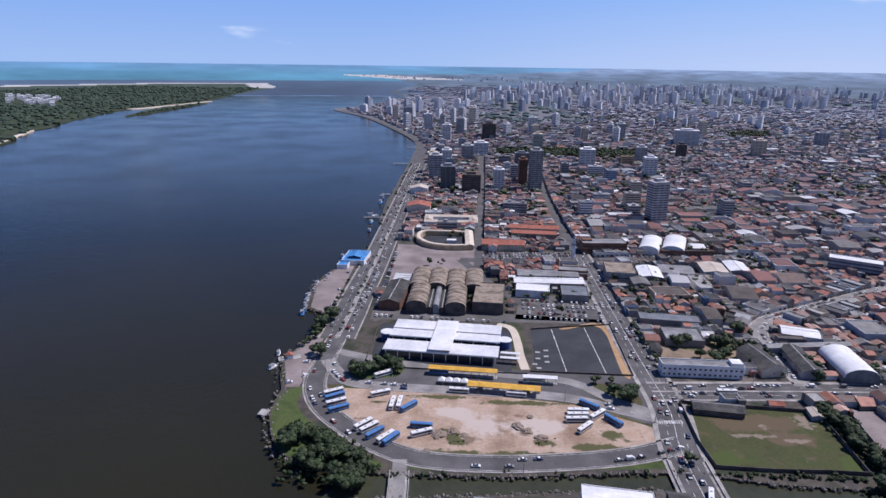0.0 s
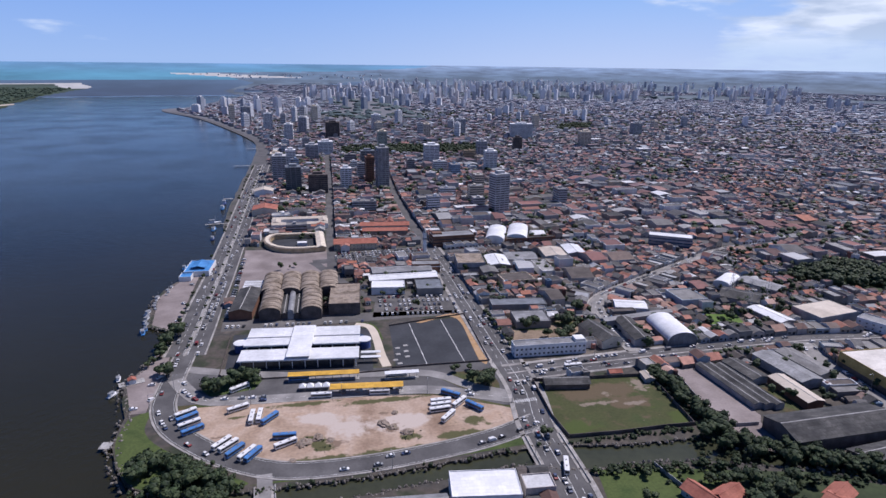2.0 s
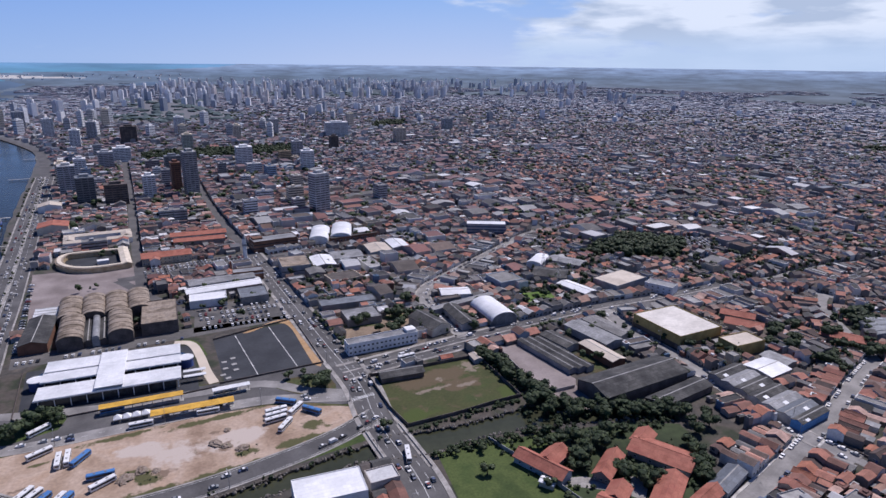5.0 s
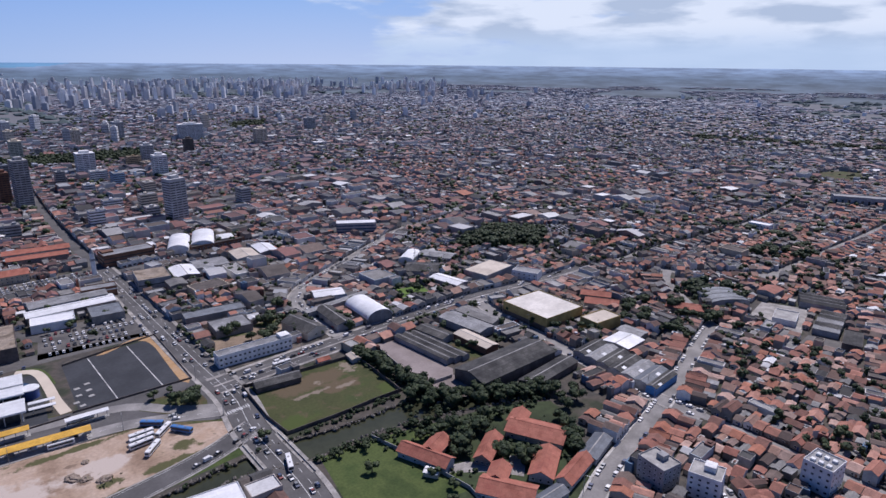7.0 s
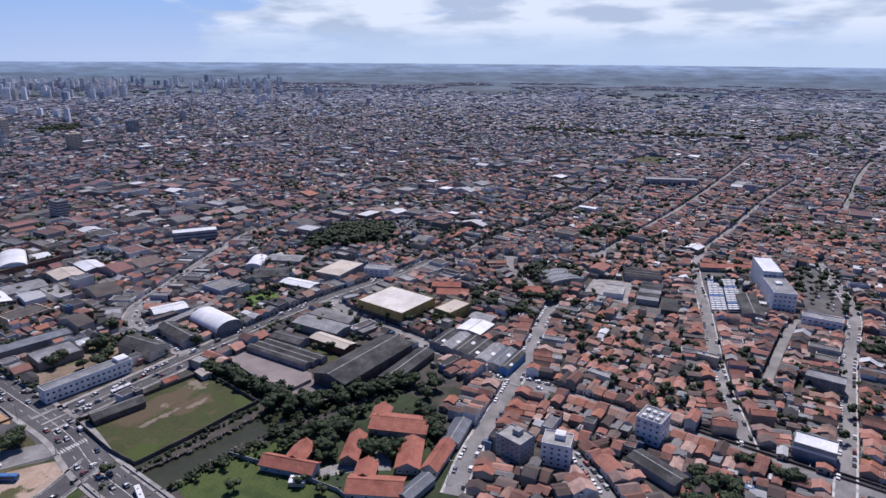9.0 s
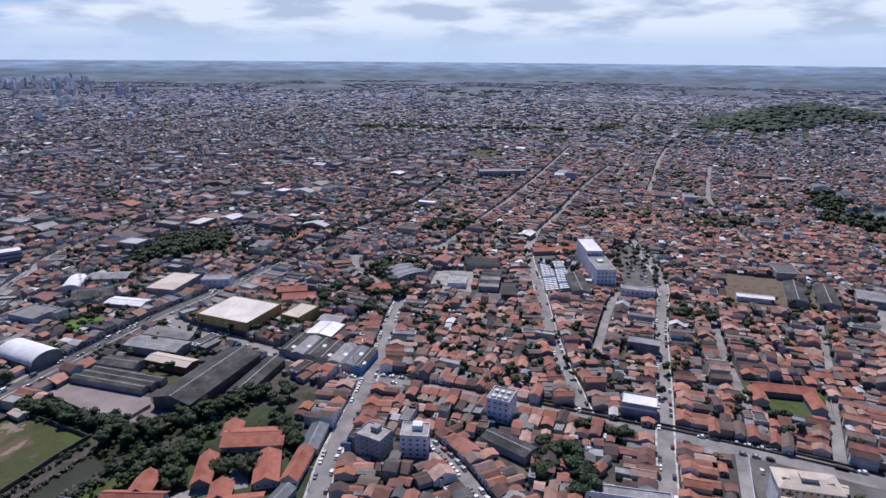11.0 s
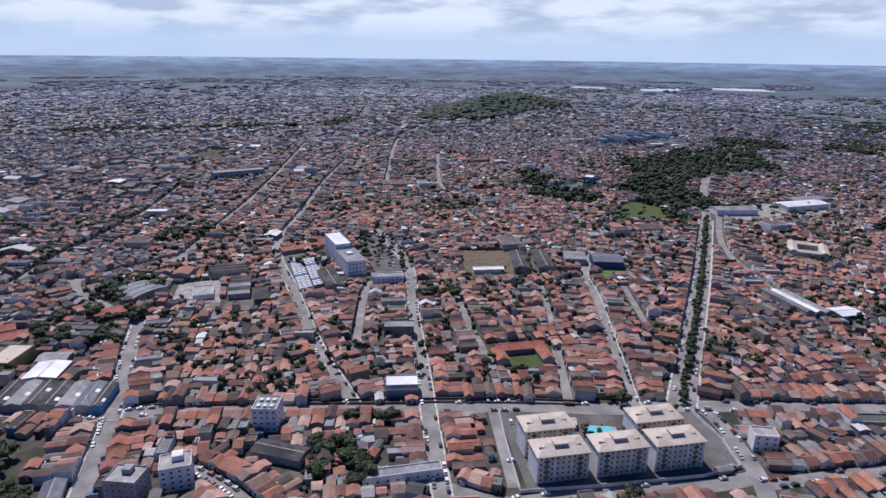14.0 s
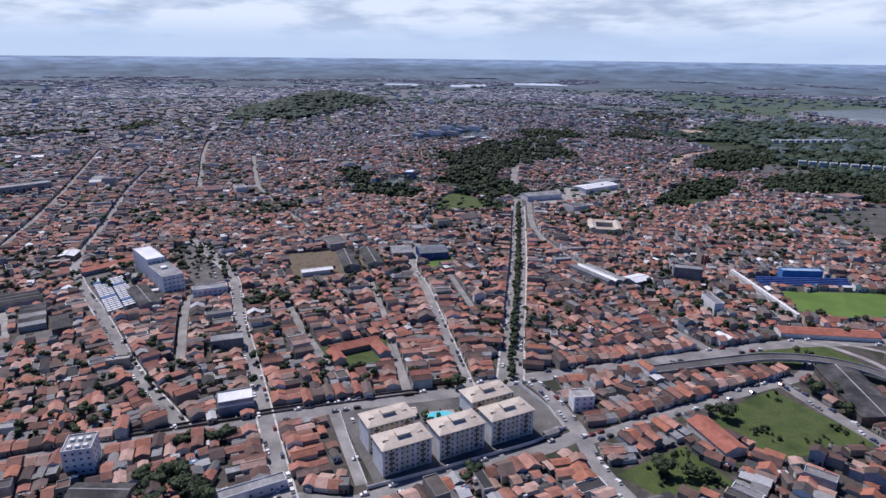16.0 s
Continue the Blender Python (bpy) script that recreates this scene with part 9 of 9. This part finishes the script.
# ---- bridges, walls, channel, river edge ----
for nm, hw, y0, y1 in (("canal_avenue", 9.4, 226, 270), ("bridge_road", 4.6, 226, 262)):
    line = LINES[nm]
    sel = line[(line[:, 1] > y0) & (line[:, 1] < y1)]
    t = thing("bridge", pose(0, 0, 0), "concrete road bridge with pale parapets over the canal", "bridge", "canal bridges")
    v, f = ribbon(sel, -hw, hw, -1.3, 0.03)
    obj("deck", v, f, "concrete", parent=t)
    for s in (-1, 1):
        v, f = ribbon(sel, s * hw - 0.2, s * hw + 0.2, 0.0, 1.0)
        obj("parapet", v, f, "concrete", parent=t)
        v, f = ribbon(sel, s * (hw - 1.9), s * (hw - 0.3), 0.03, 0.25)
        obj("footway", v, f, "pavement", parent=t)
    for y in (y0 + (y1 - y0) * 0.4, y0 + (y1 - y0) * 0.66):
        x = np.interp(y, sel[::1, 1] if sel[0, 1] < sel[-1, 1] else sel[::-1, 1], sel[:, 0] if sel[0, 1] < sel[-1, 1] else sel[::-1, 0])
        part("pier", boxes((x - hw + 1, y - 0.6, -5, x + hw - 1, y + 0.6, -1.3)), "concrete", t)


def wall(name, pts, h, th, mat, label, step=4.0, closed=False):
    pts = list(pts) + ([pts[0]] if closed else [])
    t = thing(name, pose(0, 0, 0), label, "wall")
    for a, b in zip(pts, pts[1:]):
        a, b = np.array(a, float), np.array(b, float)
        ln = np.hypot(*(b - a))
        ob = part("panel", boxes((0, -th / 2, 0, ln, th / 2, h), (-0.2, -th / 2 - 0.08, 0, 0.2, th / 2 + 0.08, h + 0.15)), mat, t)
        ob.matrix_local = pose(a[0], a[1], 0, 0, 0, math.degrees(math.atan2(*(b - a)[::-1])))


wall("boundary_wall", [(134, 325), (150, 323), (180, 320), (208, 317), (206, 290), (203, 261), (185, 262), (160, 262), (131, 264), (130, 285), (132, 305)], 2.2, 0.25, "darkwall", "dark wall round the grass field", closed=True)
wall("parking_wall", [(52, 360), (85, 358.5), (116, 357), (118, 395), (120, 437), (90, 432), (60, 426)], 1.2, 0.25, "darkwall", "low dark wall round the asphalt field")
wall("terminal_wall", [(-52, 430), (-53, 400), (-54, 372), (-48, 363), (-20, 361), (20, 358), (50, 357)], 1.0, 0.3, "darkwall", "low dark wall round the terminal apron")
wall("field_edge_wall", [(162, 233), (168, 205), (172, 170), (165, 140)], 2.2, 0.25, "greywall", "tall grey garden wall beside the green field")
wall("apartment_wall", [(234, -60), (236, -100), (240, -150), (246, -172), (268, -174), (298, -170)], 2.0, 0.2, "white", "pale wall round the apartment blocks")
wall("apartment_wall", [(236, -60), (270, -60), (303, -61)], 2.0, 0.2, "white", "pale wall round the apartment blocks")
wall("works_wall", [(228, 324), (222, 290), (217, 256), (238, 254)], 2.0, 0.25, "greywall", "grey wall of the concrete yard")
wall("school_wall", [(350, -66), (352, -109), (392, -114)], 1.8, 0.2, "greywall", "low wall round the school lawn")
wall("stadium_wall", [(318, -426), (300, -452), (284, -474), (268, -498)], 3.0, 0.3, "darkblue", "dark blue panelled stadium wall")
wall("yard_wall", [(518, -64), (608, -70), (606, -126)], 2.2, 0.25, "darkwall", "dark wall round the school yard")

# field lines and concrete squares on the dark parking field
mv, mf = [], []
for x0, y0, x1, y1 in ((74.8, 361, 75.1, 428), (99.6, 359, 99.9, 431)):
    k = len(mv)
    mv += [(x0, y0, 0.06), (x1 + 0.2, y0, 0.06), (x1 + 0.2, y1, 0.06), (x0, y1, 0.06)]
    mf.append((k, k + 1, k + 2, k + 3))
tagged(obj("parking_line", mv, mf, "paint"), "two long white lines across the asphalt", "road marking", kind="structure")
for x, y in ((60, 388), (66, 391), (59, 378.5), (64.5, 374), (56, 370.5), (65, 382), (58, 365)):
    t = thing("concrete_base", pose(x, y, 0.03, 0, 0, 5), "square concrete base on dark asphalt", "concrete base", "concrete bases")
    part("slab", boxes((-1.6, -1.2, 0, 1.6, 1.2, 0.3), bev=0.05), "concrete", t)

# covered drain channel along the lane; a dark ground-level strip stands in for depth
CH = smooth_line([(323, 150), (321.5, 98), (319, 46), (317, 0), (316, -36), (311, -96), (309, -110)], 6)
t = thing("drain_channel", pose(0, 0, 0), "narrow walled drain channel with dark water", "channel")
v, f = ribbon(CH, -2.0, 2.0, 0.02, 0.07)
obj("water_strip", v, f, "darkpave", parent=t)
for s in (-1, 1):
    v, f = ribbon(CH, s * 2.0 - 0.2, s * 2.0 + 0.2, 0.0, 1.1)
    obj("parapet", v, f, "darkwall", parent=t)
for i in range(6, len(CH) - 3, 9):
    part("cross_beam", boxes((CH[i][0] - 2.2, CH[i][1] - 0.25, 0.7, CH[i][0] + 2.2, CH[i][1] + 0.25, 1.0)), "concrete", t)

# rocks along the water
rx, ry = [], []
rr2 = random.Random(4)
for pts, amp in ((COAST[:10], 3.5), (CANAL_N[:6], 1.6), (CANAL_S[:9], 1.4)):
    line = smooth_line(pts, 1.2)
    for x, y in line:
        rx.append(x + rr2.uniform(-amp, amp))
        ry.append(y + rr2.uniform(-amp, amp))
ROCK = [blob(90 + k, 0.9, 1, 0.6) for k in range(3)]
ob = scatter("bank_rocks", np.array(rx), np.array(ry), np.random.default_rng(3).uniform(0.5, 1.3, len(rx)), "rough grey rocks along the banks", "rocks", ROCK, -0.25, "rock")


def jetty(x, y, ang, length, width, hut=False):
    t = thing("jetty", pose(x, y, 0, 0, 0, ang), "small grey jetty on posts over the river", "jetty", "jetties")
    for i in range(max(3, int(length / 1.8))):
        part("plank", boxes((i * 1.8 - length / 2, -width / 2, 0.1, i * 1.8 + 1.7 - length / 2, width / 2, 0.3)), "concrete", t)
    for i in range(3):
        for s in (-1, 1):
            part("post", cylinder(bmesh.new(), -length / 2 + length * (i + 0.5) / 3, s * width * 0.4, -3, 0.1, 0.2), "bark", t)
    if hut:
        part("hut_wall", boxes((-2, -2, 0.3, 2, 2, 2.6)), "white", t)
        part("hut_roof", prism(chevron(2, 2.6, 0.9, 0.15, 0.4), -2.4, 2.4), "redtile", t)


jetty(-104, 373, 20, 15, 6, True)
jetty(-101, 306, -10, 7, 6)
jetty(-96, 762, 5, 26, 3)
jetty(-95, 905, 0, 14, 4)
jetty(-97, 1195, 0, 30, 4)
jetty(-92, 1430, 0, 26, 4)


def boat(x, y, ang, s, paint):
    t = thing("boat", pose(x, y, -1.55, 0, 0, ang) @ Matrix.Scale(s, 4), "small moored wooden boat with a cabin", "boat", "moored boats")
    bm = bmesh.new()
    ring = [(-4, 0.9), (-1, 1.35), (2, 1.2), (4.6, 0.1)]
    lo = [bm.verts.new((a * 0.9, b * 0.7, -0.3)) for a, b in ring] + [bm.verts.new((a * 0.9, -b * 0.7, -0.3)) for a, b in ring[::-1]]
    hi = [bm.verts.new((a, b, 0.9 + 0.06 * a)) for a, b in ring] + [bm.verts.new((a, -b, 0.9 + 0.06 * a)) for a, b in ring[::-1]]
    bm.faces.new(lo[::-1])
    bm.faces.new(hi)
    for i in range(8):
        bm.faces.new((lo[i], lo[(i + 1) % 8], hi[(i + 1) % 8], hi[i]))
    part("hull", bm, paint, t)
    part("cabin", boxes((-2.8, -0.9, 0.8, 0.2, 0.9, 2.5), bev=0.1), "white", t)
    part("cabin_roof", boxes((-3.1, -1.1, 2.5, 0.5, 1.1, 2.65), bev=0.04), "bluesheet", t)
    part("mast", cylinder(bmesh.new(), 0.8, 0, 0.8, 5.2, 0.07, n=6), "metal", t)


br2 = random.Random(5)
for i in range(16):
    boat(-117 + 4 * br2.random() - 0.05 * i + (4 if i > 11 else 0), 452 + 6.2 * i, br2.uniform(60, 120), br2.uniform(0.8, 1.4), br2.choice(("blue", "white", "brick", "darkblue")))
for x, y, a, s in ((-112, 362, 60, 1.1), (-114, 382, 100, 1.0), (-94, 700, 90, 1.5), (-97, 740, 80, 1.6), (-100, 772, 10, 1.8), (-98, 850, 90, 2.0), (-99, 880, 95, 2.2), (-108, 600, 90, 1.3)):
    boat(x, y, a, s, br2.choice(("blue", "white", "darkblue")))


# ---- poles ----
def lamp_proto(h):
    t = thing("street_lamp", pose(0, 0, 0), "tall grey street lamp with a short arm", "street lamp", "street lamps")
    part("pole", cylinder(bmesh.new(), 0, 0, 0, h, 0.16, 0.09, n=6), "concrete", t)
    part("arm", boxes((0, -0.05, h - 0.25, 2.2, 0.05, h - 0.12)), "metal", t)
    part("head", boxes((1.8, -0.18, h - 0.32, 2.7, 0.18, h - 0.16), bev=0.04), "metal", t)
    return t


LAMP = lamp_proto(9.5)
first = True
for nm, off, gap in (("riverside_loop_road", 7.0, 45), ("riverside_avenue", 0.0, 45), ("canal_avenue", 9.6, 30), ("cross_avenue", 10.0, 32), ("terminal_front_road", -5.2, 30), ("works_road", 6.0, 32), ("hospital_street", 4.3, 34), ("school_street", 4.6, 34), ("channel_road", 7.0, 34), ("diagonal_street", 5.2, 30), ("viaduct_road", 6.2, 34)):
    line = LINES[nm]
    n = normals(line)
    seg = np.concatenate([[0], np.cumsum(np.hypot(*np.diff(line, axis=0).T))])
    for s in np.arange(12, min(seg[-1], 420), gap * 1.7):
        p = [np.interp(s, seg, line[:, k]) + off * np.interp(s, seg, n[:, k]) for k in (0, 1)]
        m = pose(p[0], p[1], 0.0, 0, 0, math.degrees(math.atan2(-np.interp(s, seg, n[:, 1]) * (off or 1), -np.interp(s, seg, n[:, 0]) * (off or 1))))
        if first:
            LAMP.matrix_basis = m
            first = False
        else:
            copy_thing(LAMP, m)


def pylon(x, y, h):
    t = thing("power_pylon", pose(x, y, 0), "grey lattice power pylon", "pylon", "power pylons")
    w = h * 0.09
    for sx in (-1, 1):
        for sy in (-1, 1):
            bm = cylinder(bmesh.new(), 0, 0, 0, 1, 0.12, 0.08, n=4)
            for v in bm.verts:
                k = v.co.z
                v.co = (v.co.x + sx * w * (1 - 0.85 * k), v.co.y + sy * w * (1 - 0.85 * k), k * h)
            part("leg", bm, "metal", t)
    for i in range(7):
        z = h * (i + 1) / 8
        q = w * (1 - 0.85 * z / h)
        part("brace", boxes((-q, -q - 0.05, z, q, -q + 0.05, z + 0.1), (-q, q - 0.05, z, q, q + 0.05, z + 0.1), (-q - 0.05, -q, z, -q + 0.05, q, z + 0.1), (q - 0.05, -q, z, q + 0.05, q, z + 0.1)), "metal", t)
    for z in (h * 0.75, h * 0.88, h * 0.98):
        part("cross_arm", boxes((-w * 1.1, -0.1, z, w * 1.1, 0.1, z + 0.2)), "metal", t)


pylon(345, 400, 26)
pylon(372, 412, 30)
pylon(892, -527, 52)
pylon(352, 430, 22)


# -- heaps of rubble and soil in the sandy yard
def heap(x, y, r, h, seed):
    bm = bmesh.new()
    bmesh.ops.create_icosphere(bm, subdivisions=3, radius=1.0)
    for v in bm.verts:
        k = 1 + 0.45 * noise.noise(v.co * 2.2 + Vector((seed, 0, 0))) + 0.18 * noise.noise(v.co * 7 + Vector((0, seed, 0)))
        v.co = Vector((v.co.x * r * k, v.co.y * r * 0.8 * k, max(-0.1, v.co.z * h * k)))
    me = bpy.data.meshes.new("earth_mound")
    bm.to_mesh(me)
    bm.free()
    me.materials.append(M["rubble"])
    ob = new("earth_mound", me)
    ob.matrix_world = pose(x, y, 0.04, 0, 0, seed * 40)
    tagged(ob, "brown heap of rubble and soil with weeds", "heap", "rubble heaps")


for k, (x, y, r, h) in enumerate(((-4, 288, 4.2, 1.6), (3, 291, 3.4, 1.3), (38, 297, 3.8, 1.4), (42, 293, 3.0, 1.1), (49, 287, 3.6, 1.2), (45.5, 307, 2.2, 0.9), (9, 288, 2.2, 0.7), (-10, 274, 2.0, 0.6))):
    heap(x, y, r, h, k + 1)
